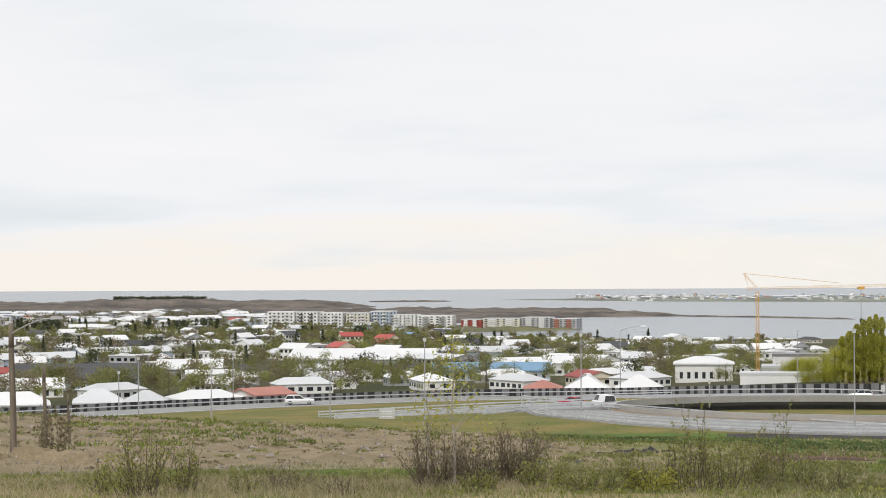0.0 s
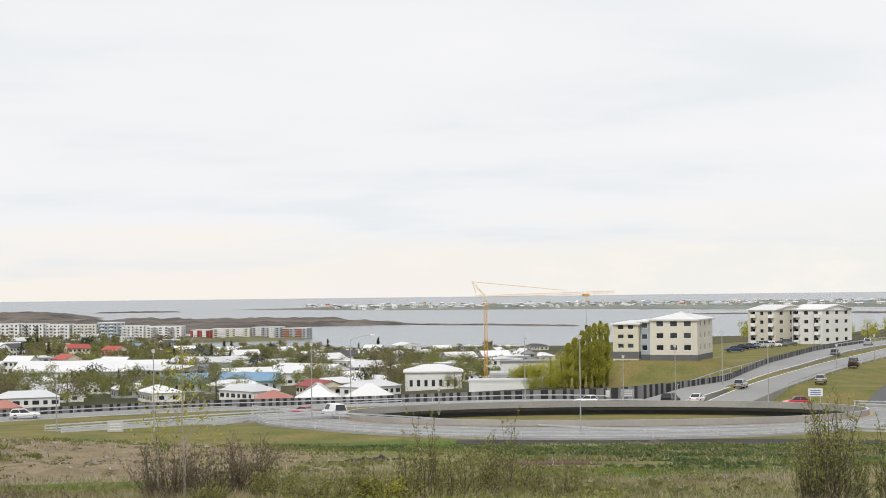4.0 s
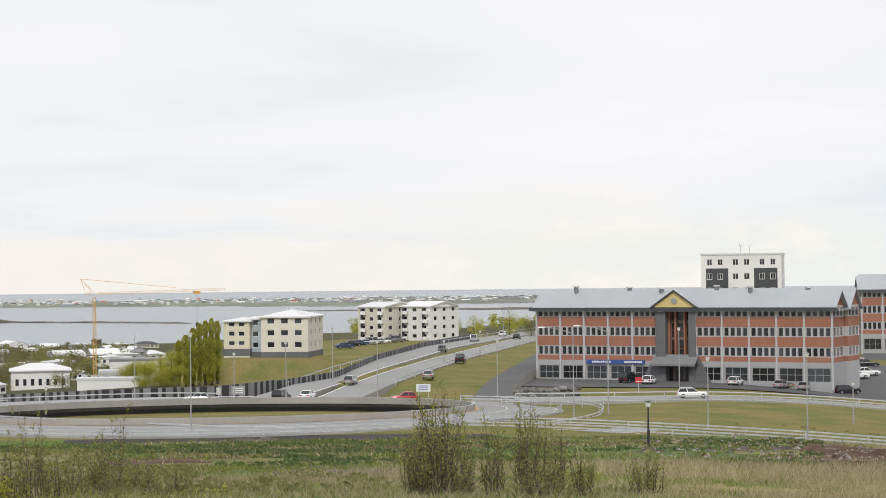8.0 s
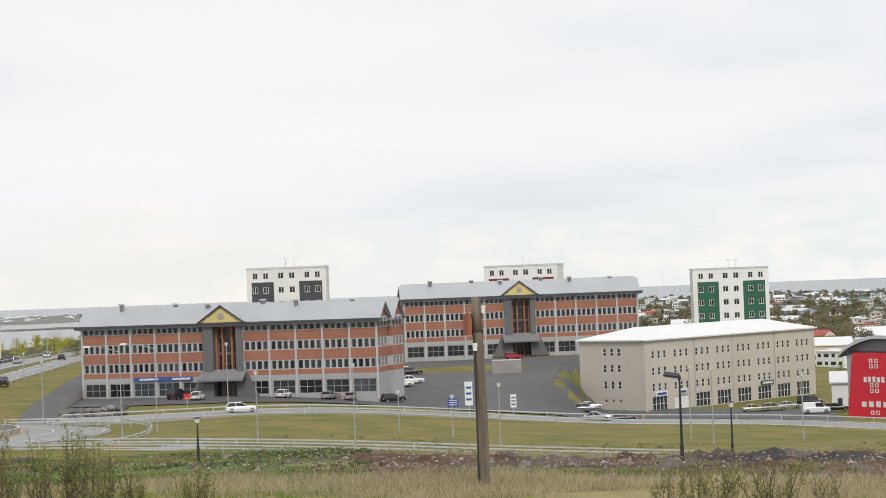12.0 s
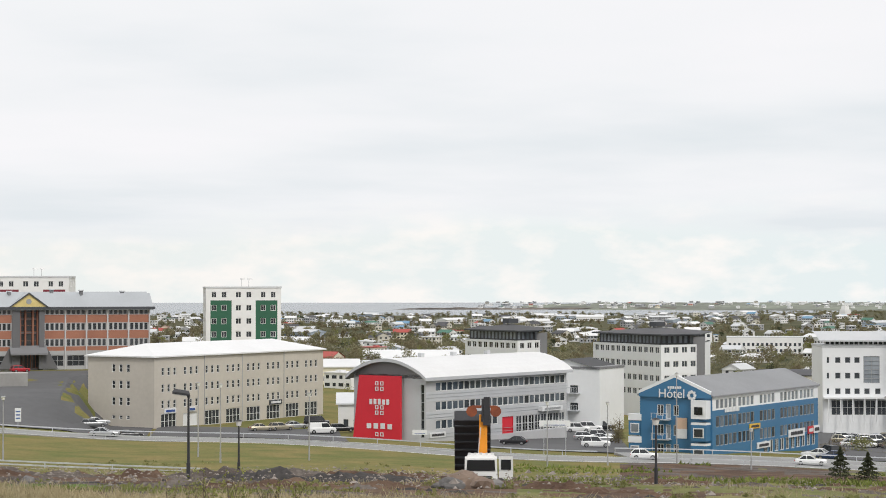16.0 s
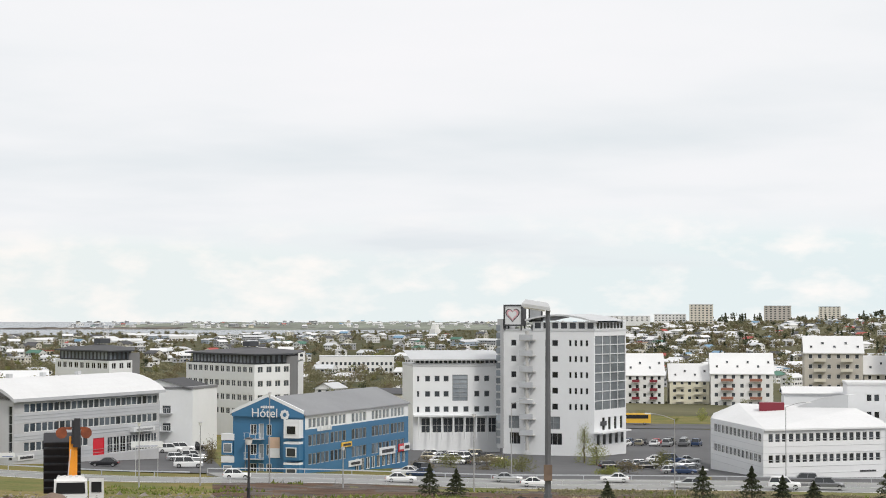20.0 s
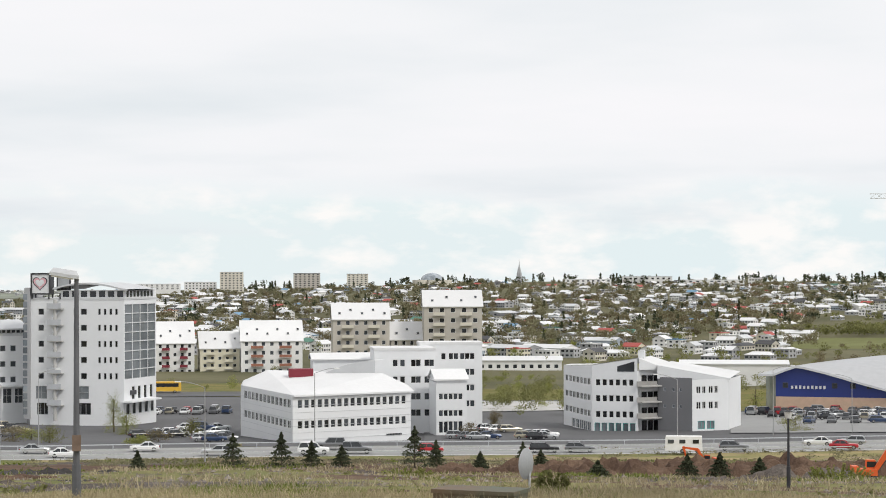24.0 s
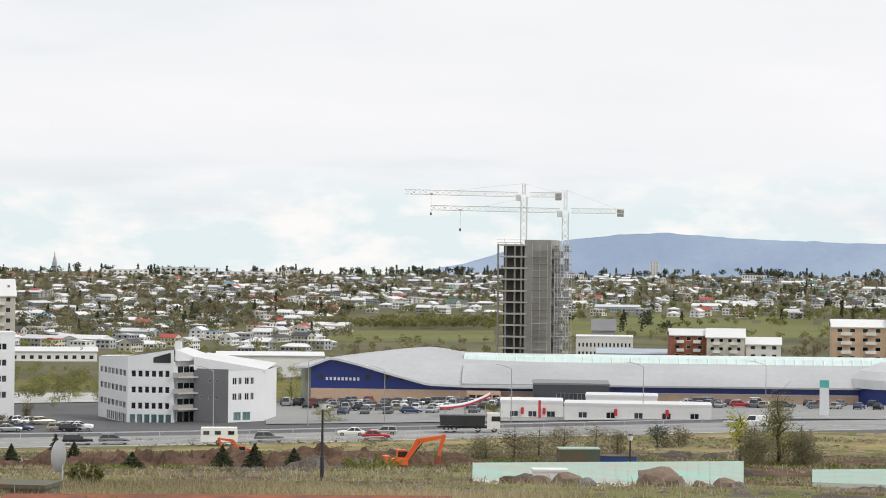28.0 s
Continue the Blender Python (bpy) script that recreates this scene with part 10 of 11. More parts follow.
# ---- spoil heaps, rubble and boulders ----
def heap(b, d, length, width, h, mname, label, turn=0.0, seed=0, name="dirt_mound", z=None):
    p = place(b, d)
    z0 = min(ground_height(p.x + dx, p.y + dy) for dx in (-width / 3, 0, width / 3) for dy in (-width / 3, 0, width / 3)) - 0.25 if z is None else z
    m = Mesh()
    nu, nv = 40, 22
    for i in range(nv + 1):
        for j in range(nu + 1):
            x, y = (j / nu - 0.5) * length, (i / nv - 0.5) * width
            r = min(1, math.hypot(x / (length / 2), y / (width / 2)))
            k = (1 - r * r) ** 0.55
            q = Vector((x * 0.32 + seed * 7, y * 0.32, seed))
            zz = h * k * (0.60 + 0.5 * noise.noise(q) + 0.45 * noise.noise(q * 2.7)) + k ** 0.5 * (0.26 * noise.noise(q * 5) + 0.20 * noise.noise(q * 13))
            m.v.append((x, y, zz if r < 1 else -0.4))
    for i in range(nv):
        for j in range(nu):
            a = i * (nu + 1) + j
            m.f.append((a, a + 1, a + nu + 2, a + nu + 1))
            m.m.append(m.slot(mname))
    ob = m.put(name, smooth=False, at=Matrix.Translation((p.x, p.y, z0)) @ Matrix.Rotation(radians(turn - b), 4, "Z"))
    return tagged(ob, label, "dirt mound", "spoil heaps")


rnd = random.Random(5)
KINDS = [("brown_earth", "heap of loose brown earth"), ("spoil_grey", "heap of grey stones and rubble"), ("dark_gravel", "heap of dark gravel"), ("brown_earth", "low bank of turned brown soil")]
b = 24.5
k = 0
while b < 60:
    mn, lab = KINDS[k % 4] if b < 46 else KINDS[(k * 3) % 4]
    big = (0.45 if b < 28 else 1.0) if b < 50 else 0.6
    heap(b, rnd.uniform(128, 158), rnd.uniform(14, 22), rnd.uniform(6, 9), rnd.uniform(0.8, 1.5) * big, mn, lab + " at the field edge", rnd.uniform(-25, 25), k)
    heap(b + 0.7, rnd.uniform(100, 122), rnd.uniform(10, 18), rnd.uniform(4, 7), rnd.uniform(0.4, 0.9) * big, KINDS[(k + 1) % 4][0], KINDS[(k + 1) % 4][1] + " behind the dry grass", rnd.uniform(-20, 20), k + 50)
    heap(b + 0.3, rnd.uniform(84, 97), rnd.uniform(7, 13), rnd.uniform(4, 6), rnd.uniform(0.35, 0.75) * big, KINDS[(k + 2) % 4][0], KINDS[(k + 2) % 4][1] + " by the dry grass", rnd.uniform(-20, 20), k + 120)
    b += rnd.uniform(1.2, 1.9)
    k += 1
for b, d, L, w, h, mn in ((61, 176, 12, 6, 0.8, "spoil_grey"), (63.5, 182, 10, 6, 0.7, "brown_earth"), (67, 180, 12, 6, 1.0, "spoil_grey"), (70.3, 205, 14, 8, 2.0, "brown_earth"), (72.2, 228, 18, 9, 2.6, "brown_earth"), (73.6, 242, 18, 9, 2.4, "brown_earth"), (74.8, 232, 20, 10, 3.0, "brown_earth"), (76.4, 250, 22, 10, 2.6, "brown_earth"), (78.4, 232, 20, 9, 2.6, "brown_earth"), (80.7, 238, 20, 10, 2.6, "brown_earth"),
                          (72.5, 150, 12, 6, 1.0, "spoil_grey"), (74.5, 146, 10, 5, 1.1, "spoil_grey"), (76.5, 150, 10, 5, 1.2, "spoil_grey"), (78.3, 152, 9, 5, 1.3, "spoil_grey"), (77.2, 240, 16, 8, 2.2, "brown_earth"), (79.4, 246, 18, 9, 3.0, "brown_earth"), (82.0, 250, 18, 9, 2.4, "brown_earth"), (83.9, 216, 10, 6, 1.4, "brown_earth"),
                          (80.0, 196, 16, 8, 2.2, "spoil_grey"), (86.5, 262, 14, 7, 1.0, "spoil_grey"), (89.5, 272, 16, 7, 1.4, "spoil_grey"), (90.2, 236, 14, 7, 1.3, "dark_gravel"), (94.6, 190, 16, 7, 1.4, "spoil_grey"), (93.0, 130, 12, 5, 0.8, "spoil_grey"), (95.5, 134, 14, 6, 1.0, "spoil_grey"), (91.5, 150, 10, 5, 0.8, "brown_earth")):
    k += 1
    heap(b, d, L, w, h, mn, dict(brown_earth="bank of freshly dug brown earth", spoil_grey="heap of grey stones and rubble", dark_gravel="heap of dark gravel on the slope")[mn] + " beside the works", rnd.uniform(-15, 15), k)
for b, d, L, w, h in ((-11.5, 100, 9, 5, 1.2), (-10.2, 96, 7, 4, 0.9), (-8.6, 97, 9, 4, 0.6)):
    k += 1
    heap(b, d, L, w, h, "bare_earth", "bare brown earth bank with thin grass", rnd.uniform(-10, 10), k)
heap(5.9, 128, 9, 4, 0.7, "dark_gravel", "low bank of black gravel", 0, 91)
heap(13.2, 214, 10, 5, 1.1, "spoil_grey", "small heap of stones below the ring", 0, 92)


def stone_data(seed, mname):
    r_ = random.Random(seed)
    bm = bmesh.new()
    bmesh.ops.create_icosphere(bm, subdivisions=2, radius=0.5)
    for v in bm.verts:
        v.co *= 1 + 0.45 * noise.noise(v.co * 2.3 + Vector((seed * 3, 0, 0)))
        v.co.z *= 0.75
    me = bpy.data.meshes.new("boulder")
    bm.to_mesh(me)
    bm.free()
    me.materials.append(MATS[mname])
    return me


STONES = [stone_data(s, mn) for s, mn in enumerate(("rock", "rock_brown", "rock", "rock_brown"))]


def boulder(b, d, s, which, label, lift=0.0, group="boulders"):
    p = place(b, d)
    ob = new("boulder", STONES[which])
    ob.matrix_basis = Matrix.Translation((p.x, p.y, ground_height(p.x, p.y) + s * 0.15 + lift)) @ Matrix.Rotation(b * 40, 4, "Z") @ Matrix.Diagonal((s * 1.2, s, s, 1))
    tagged(ob, label, "boulder", group)


for b, d, s, w in ((45.55, 104, 1.9, 1), (45.2, 101, 1.1, 0), (46.05, 102, 1.2, 1), (46.4, 103, 0.9, 0), (45.0, 106, 0.8, 3), (44.8, 105, 0.6, 2), (84.9, 112, 1.5, 1), (85.3, 111, 1.3, 3), (86.1, 112, 1.7, 1), (86.6, 111, 1.0, 0), (88.7, 118, 2.4, 1), (89.1, 117, 1.4, 3), (90.5, 124, 1.5, 1), (90.9, 126, 1.2, 0), (89.8, 122, 0.9, 3), (84.5, 113, 1.2, 3), (95.9, 130, 2.2, 3), (33.4, 118, 0.8, 0), (29.6, 122, 0.9, 3)):
    boulder(b, d, s, w, "brown lava boulder lying in the grass")
for n_ in range(58):  # stone bank before the brick offices
    b = 19.75 + 2.6 * (n_ % 29) / 29 + rnd.uniform(-0.05, 0.05)
    boulder(b, 318 + 4.2 * (n_ // 29) + rnd.uniform(-1.2, 1.2), rnd.uniform(0.9, 1.6), rnd.choice((0, 2)), "grey quarry stone in the bank below the offices", 0.5 * (n_ // 29) + 0.1, "stone bank")


def soup(name, V, mname, label="", category="", parent=None, kind="stuff"):
    """A mesh of loose triangles or quads: V is (n, 3 or 4, 3)."""
    n_, c, _ = V.shape
    me = bpy.data.meshes.new(name)
    me.vertices.add(n_ * c)
    me.vertices.foreach_set("co", V.astype(np.float32).ravel())
    me.loops.add(n_ * c)
    me.loops.foreach_set("vertex_index", np.arange(n_ * c, dtype=np.int32))
    me.polygons.add(n_)
    me.polygons.foreach_set("loop_start", np.arange(0, n_ * c, c, dtype=np.int32))
    me.materials.append(MATS[mname])
    me.update(calc_edges=True)
    ob = new(name, me)
    if parent:
        ob.parent = parent
    else:
        tagged(ob, label, category, kind=kind)
    return ob


R = np.random.default_rng(7)


def leaf_quads(P, size, flat_=0.0):
    """Quads of random lie at the points P."""
    n_ = len(P)
    a = R.normal(size=(n_, 3))
    a /= np.linalg.norm(a, axis=1)[:, None]
    b = R.normal(size=(n_, 3))
    b -= a * np.sum(a * b, axis=1)[:, None]
    b /= np.linalg.norm(b, axis=1)[:, None]
    s = np.broadcast_to(size, (n_,))[:, None] * R.uniform(0.6, 1.3, (n_, 1))
    a, b = a * s, b * s * R.uniform(0.45, 0.9, (n_, 1))
    return np.stack([P - a, P - b * 0.9 + a * 0.1, P + a, P + b], axis=1)


def crown_points(h, r, n_, kind_):
    if kind_ == "conifer":
        t = R.uniform(0, 1, n_) ** 0.75
        rad = r * (1 - t) * np.sqrt(R.uniform(0.25, 1, n_)) * (0.75 + 0.35 * np.sin(t * 40 + R.uniform(0, 6)))
        w = R.uniform(0, 2 * np.pi, n_)
        return np.stack([rad * np.cos(w), rad * np.sin(w), h * (0.06 + 0.94 * t) - rad * 0.25], axis=1)
    if kind_ == "poplar":
        t = R.uniform(0.04, 1, n_)
        rad = r * np.minimum(1, 3.0 * t) * np.clip(1.15 - t, 0.05, 1) ** 0.55 * np.sqrt(R.uniform(0.05, 1, n_)) * (0.8 + 0.3 * np.sin(t * 23))
        w = R.uniform(0, 2 * np.pi, n_)
        return np.stack([rad * np.cos(w), rad * np.sin(w), h * t], axis=1)
    if kind_ == "bushy":
        k = int(R.integers(10, 15))
        w, q = R.uniform(0, 2 * np.pi, k), R.uniform(0.1, 0.8, k)
        c = np.stack([r * q * np.cos(w), r * q * np.sin(w), h * R.uniform(0.12, 0.85, k) * (1 - 0.35 * q)], axis=1)
        i = R.integers(0, k, n_)
        return c[i] + R.normal(size=(n_, 3)) * np.array([r * 0.24, r * 0.24, h * 0.10])
    k = int(R.integers(5, 9))
    w, q = R.uniform(0, 2 * np.pi, k), R.uniform(0.1, 0.75, k)
    c = np.stack([r * q * np.cos(w), r * q * np.sin(w), h * R.uniform(0.38, 0.82, k)], axis=1)
    i = R.integers(0, k, n_)
    g = R.normal(size=(n_, 3))
    g /= np.linalg.norm(g, axis=1)[:, None]
    g *= (R.uniform(0.1, 1, n_) ** 0.45)[:, None] * np.array([r * 0.52, r * 0.52, h * 0.20])
    return c[i] + g


def tree(b, d, h, r, kind_, leaf, label, n_=420, size=None, z=None, group="trees", name="tree", bark="bark", girth=None):
    p = place(b, d)
    z0 = ground_height(p.x, p.y) if z is None else z
    t = thing(name, (p.x, p.y, z0), label, "tree", group)
    m = Mesh()
    tr = girth or h * 0.018 + 0.03
    if kind_ == "conifer":
        m.tube((0, 0, -0.4), (0, 0, h * 0.95), tr, 0.02, bark, 7)
    else:
        prev, pr = Vector((0, 0, -0.4)), tr * 1.3
        for k in range(1, 6):
            q = Vector((R.normal() * 0.03 * h * 0.3, R.normal() * 0.03 * h * 0.3, h * 0.16 * k))
            m.tube(prev, q, pr, tr * (1.2 - 0.19 * k), bark, 7)
            prev, pr = q, tr * (1.2 - 0.19 * k)
            if k > 1:
                for _ in range(3):
                    w = R.uniform(0, 6.28)
                    e_ = q + Vector((math.cos(w) * r * 0.7, math.sin(w) * r * 0.7, h * R.uniform(0.08, 0.22)))
                    mid = q.lerp(e_, 0.5) + Vector((0, 0, h * 0.02))
                    m.tube(q, mid, pr * 0.55, pr * 0.35, bark, 5)
                    m.tube(mid, e_, pr * 0.35, 0.012, bark, 5)
    m.put("trunk", t)
    P = crown_points(h, r, n_, kind_)
    soup("crown", leaf_quads(P, size or h * 0.035), leaf, parent=t)
    return t


# poplars and trees near the flats and the roads
for b, d, h, r in ((11.3, 372, 9.4, 1.7), (11.5, 374, 10.6, 1.6), (11.68, 372, 11.4, 1.5), (11.85, 376, 11.8, 1.5), (12.02, 373, 12.2, 1.4), (12.18, 376, 11.6, 1.4), (11.4, 369, 8.0, 1.6), (11.95, 370, 9.0, 1.6), (11.1, 376, 8.4, 1.4), (10.9, 378, 7.2, 2.0), (10.6, 382, 6.4, 2.4), (10.2, 386, 5.6, 2.4), (9.8, 392, 5.2, 2.6)):
    tree(b, d, h, r, "poplar" if h > 7.5 else "bushy", "leaf_yellow", "fresh yellow-green poplar behind the noise barrier", 8200, 0.095, group="poplars")
for b, d, h, r, lf in ((7.0, 430, 7.5, 3.2, "leaf_fresh"), (6.2, 415, 5.0, 2.6, "leaf_mid"), (5.7, 480, 9, 3.0, "leaf_brown"), (6.1, 500, 9, 2.6, "leaf_brown"), (7.9, 405, 4.5, 2.4, "leaf_mid"), (-1.7, 450, 7, 3.4, "leaf_fresh"), (-0.6, 420, 6, 3.6, "leaf_yellow"), (-7.7, 372, 6.5, 3, "leaf_mid"), (-8.9, 390, 5, 3, "leaf_dark"),
                       (1.2, 400, 7, 3.6, "leaf_mid"), (2.0, 402, 6, 3.2, "leaf_fresh"), (-4.0, 400, 6, 3, "leaf_mid"), (-2.9, 392, 6, 3.4, "leaf_brown"), (42.25, 385, 8.5, 1.6, "leaf_fresh"), (42.6, 392, 9.0, 1.6, "leaf_fresh"), (60.35, 392, 8.0, 2.0, "leaf_fresh"), (60.7, 384, 5.0, 2.2, "leaf_fresh"),
                       (58.6, 352, 3.4, 2.8, "leaf_mid"), (57.6, 356, 3.2, 3.0, "leaf_brown"), (56.6, 360, 3.0, 3.0, "leaf_mid"), (58.1, 362, 3.4, 3.0, "leaf_fresh"), (55.9, 348, 2.6, 2.4, "leaf_brown"), (61.6, 352, 2.8, 2.2, "leaf_brown"), (62.5, 362, 4.4, 2.6, "leaf_mid"), (61.0, 342, 2.4, 2.0, "leaf_fresh"), (70.3, 372, 3, 2, "leaf_brown"), (71.0, 400, 4.5, 1.6, "leaf_brown"),
                       (78.3, 462, 7.5, 2.2, "leaf_fresh"), (79.4, 392, 3.5, 3.0, "leaf_mid"), (84.0, 398, 3.6, 3.0, "leaf_mid"), (88.6, 300, 4.2, 2.4, "leaf_dark"), (89.2, 304, 3.8, 2.4, "leaf_brown"), (49.9, 345, 5.2, 1.6, "leaf_brown"), (19.4, 620, 7, 3.6, "leaf_yellow"), (20.4, 560, 8, 3.2, "leaf_yellow"), (21.0, 545, 6, 3.0, "leaf_mid"),
                       (84.6, 262, 4.8, 2.6, "leaf_brown"), (85.3, 268, 5.0, 2.8, "leaf_hazy"), (86.0, 274, 4.4, 2.6, "leaf_brown"), (86.9, 276, 4.8, 2.4, "leaf_hazy"), (87.5, 278, 4.0, 2.2, "leaf_brown"), (83.8, 262, 3.4, 2.4, "leaf_hazy")):
    tree(b, d, h, r, "bushy", lf, "small broad-leaved tree in spring leaf", 1700, 0.10, group="garden trees")
tree(91.95, 262, 10.6, 2.4, "bushy", "leaf_mid", "tall spring tree with bushy base by the works", 5200, 0.11)
tree(91.3, 260, 6.0, 2.8, "bushy", "leaf_hazy", "bushy willow beside the tall tree", 6200, 0.11)
tree(92.6, 262, 6.0, 3.0, "bushy", "leaf_hazy", "bushy willow beside the tall tree", 6200, 0.11)
tree(90.9, 264, 7.4, 1.6, "broad", "leaf_yellow", "slender spring tree by the works", 600, 0.18)
for b, d, h, r in ((56.0, 250, 4.0, 1.6), (56.75, 252, 3.4, 1.6), (63.65, 252, 4.2, 1.9), (65.0, 254, 4.3, 1.8), (65.85, 256, 3.2, 1.4), (68.75, 252, 5.2, 2.2), (69.35, 256, 3.4, 1.4), (61.0, 250, 2.2, 1.0), (66.7, 256, 2.6, 1.4), (70.6, 250, 2.2, 1.1), (71.8, 256, 3.2, 1.4), (72.3, 258, 2.2, 1.2), (73.9, 200, 1.6, 1.4), (77.3, 205, 2.6, 1.5), (76.4, 206, 2.4, 1.5), (78.4, 214, 2.2, 1.4)):
    tree(b, d, h, r * 1.35, "conifer", "leaf_dark", "small dark spruce beside the main road", 2400, 0.12, group="spruces")


# ---- woods and gardens of the town, one mass each ----
def woods(regions, leaf, label, conifer=0.0, lo=3.4, hi=7.0, per=90, base=None):
    out = []
    rr = random.Random(len(label) * 13 + int(regions[0][2]))
    for b0, b1, d0, d1, n_ in regions:
        made = 0
        for _ in range(n_ * 5):
            if made >= n_:
                break
            b, d = rr.uniform(b0, b1), math.exp(rr.uniform(math.log(d0), math.log(d1)))
            p = place(b, d)
            z = land(p.x, p.y) if base is None else base
            if z < SEA + 0.6 or (d < 700 and not clear(p.x, p.y, 2.5)):
                continue
            if noise.noise((p.x * 0.012, p.y * 0.012, len(label))) < -0.12:
                continue
            h = rr.uniform(lo, hi)
            kd = "conifer" if rr.random() < conifer else "broad"
            per_ = per * 5 if d < 700 else (int(per * 1.6) if d < 1000 else per)
            P = crown_points(h, h * (0.26 if kd == "conifer" else rr.uniform(0.38, 0.56)), per_, kd)
            P += np.array([p.x, p.y, ground_height(p.x, p.y) if base is None else base])
            out.append(leaf_quads(P, h * (0.042 if d < 700 else 0.075 if d < 1000 else 0.125)))
            made += 1
    if out:
        soup("woods", np.concatenate(out)[:, [0, 1, 3]], leaf, label, "trees")


woods([(-14, 10.5, 385, 700, 290), (-14, 4, 700, 1400, 640), (4, 10, 700, 1000, 150), (36, 60, 500, 1300, 200), (58, 98, 560, 900, 160), (69, 78, 430, 640, 90)], "leaf_mid", "garden trees between the town's houses")
woods([(-14, 10.5, 375, 700, 190), (-14, 4, 700, 1250, 240), (36, 60, 500, 1300, 120), (62, 78, 560, 1200, 200), (69, 78, 430, 640, 70)], "leaf_fresh", "fresh green birches between the houses", lo=2.6, hi=5.6)
woods([(-14, 9, 380, 1350, 360), (36, 60, 560, 2400, 950), (60, 80, 900, 2200, 1150), (80, 98, 1400, 2200, 420), (80, 97, 620, 900, 120)], "leaf_brown", "brown budding trees of the town", per=110)
woods([(-13, 6, 420, 1100, 50), (59, 80, 900, 2250, 240), (80, 98, 1400, 2250, 130), (86, 98, 1000, 1350, 36)], "leaf_dark", "dark spruces and pines of the town", conifer=0.45, lo=5, hi=9)
woods([(36, 60, 600, 2400, 150)], "leaf_dark", "dark evergreens of the low town", lo=4, hi=6)
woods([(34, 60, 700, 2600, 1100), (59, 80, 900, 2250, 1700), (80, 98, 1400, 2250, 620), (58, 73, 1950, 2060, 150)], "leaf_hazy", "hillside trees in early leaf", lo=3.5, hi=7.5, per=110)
woods([(73, 98, 2080, 2260, 210), (58, 73, 2080, 2260, 60)], "leaf_dark", "dark tree line on the ridge", conifer=0.4, lo=7, hi=12)
woods([(36, 58, 2400, 2900, 240)], "leaf_hazy", "low tree line before the sea", lo=3, hi=5.5)
woods([(78.6, 85.5, 1040, 1150, 330), (77, 85.5, 1150, 1450, 90), (85, 98, 1180, 1330, 300), (85, 98, 880, 1180, 110)], "leaf_mid", "thicket below the hillside houses", lo=3, hi=6.5)
woods([(20.2, 24, 560, 900, 60), (16, 20, 620, 900, 40)], "leaf_yellow", "yellow-green trees beyond the avenue", lo=4, hi=7)
woods([(-9.2, -6.6, 2500, 2640, 230)], "leaf_dark", "dark plantation on the headland", lo=4, hi=6, conifer=0.1, base=SEA + 7.4)
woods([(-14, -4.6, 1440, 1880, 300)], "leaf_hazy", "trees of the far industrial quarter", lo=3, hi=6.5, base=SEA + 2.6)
woods([(-12, -6, 1200, 1400, 60)], "leaf_dark", "dark spruce grove beyond the town", lo=6, hi=9, conifer=0.6)


# ---- bushes on the near slope ----
def shrub(b, d, h, w, stems, leaf, n_leaf, label, leaf_size=0.03, name="bush", bark="bark", r0=0.012, spread=0.5):
    """A bush of many thin stems that fan out from a wide stool, leaves along the twigs."""
    p = place(b, d)
    z0 = ground_height(p.x, p.y) - 0.1
    t = thing(name, (p.x, p.y, z0), label, "bush", "bushes on the slope")
    m = Mesh()
    pts = []
    for s in range(stems):
        w_, q_ = R.uniform(0, 6.28), math.sqrt(R.uniform(0, 1)) * w * 0.5 * spread
        base = Vector((math.cos(w_) * q_, math.sin(w_) * q_, 0))
        a_ = w_ + R.normal() * 0.7
        lean = w * 0.5 * (1 - spread) * R.uniform(0, 1.3)
        hh = h * R.uniform(0.35, 1.0) ** 0.8 * (1 - 0.3 * min(1, (q_ + lean) / (w * 0.5)) ** 2)
        prev, pr = base, r0 * R.uniform(0.7, 1.3) * (0.6 + 0.4 * hh / h)
        wob = Vector((R.normal() * 0.10, R.normal() * 0.10, 0))
        n_seg = 7
        for k in range(1, n_seg + 1):
            u = k / n_seg
            q = base + Vector((math.cos(a_) * lean * u ** 1.3, math.sin(a_) * lean * u ** 1.3, hh * u)) + wob * math.sin(u * 4) * hh * 0.4 + Vector((R.normal() * 0.015, R.normal() * 0.015, 0))
            m.tube(prev, q, pr, pr * 0.82, bark, 4, False)
            if u > 0.2:
                for _ in range(2):
                    b_ = R.uniform(0, 6.28)
                    l_ = hh * R.uniform(0.07, 0.24) * (1.25 - u * 0.7)
                    e_ = q + Vector((math.cos(b_) * l_ * 0.7, math.sin(b_) * l_ * 0.7, l_ * 0.75))
                    m.tube(q, e_, pr * 0.5, 0.002, bark, 3, False)
                    for v in (0.3, 0.5, 0.7, 0.85, 1.0):
                        pts.append(q.lerp(e_, v))
                pts.append(q)
            prev, pr = q, pr * 0.82
    m.put("trunk", t, "fan of thin brown stems")
    P = np.array([tuple(q) for q in pts])
    i = R.integers(0, len(P), n_leaf)
    Q = P[i] + R.normal(size=(n_leaf, 3)) * 0.022
    soup("crown", leaf_quads(Q, leaf_size), leaf, parent=t)


def top_at(b, d, low):
    """How high a bush at this place must be for its top to stand at an angle of low degrees under the eye."""
    p = place(b, d)
    return 18.0 - d * math.tan(radians(low)) - ground_height(p.x, p.y) + 0.1


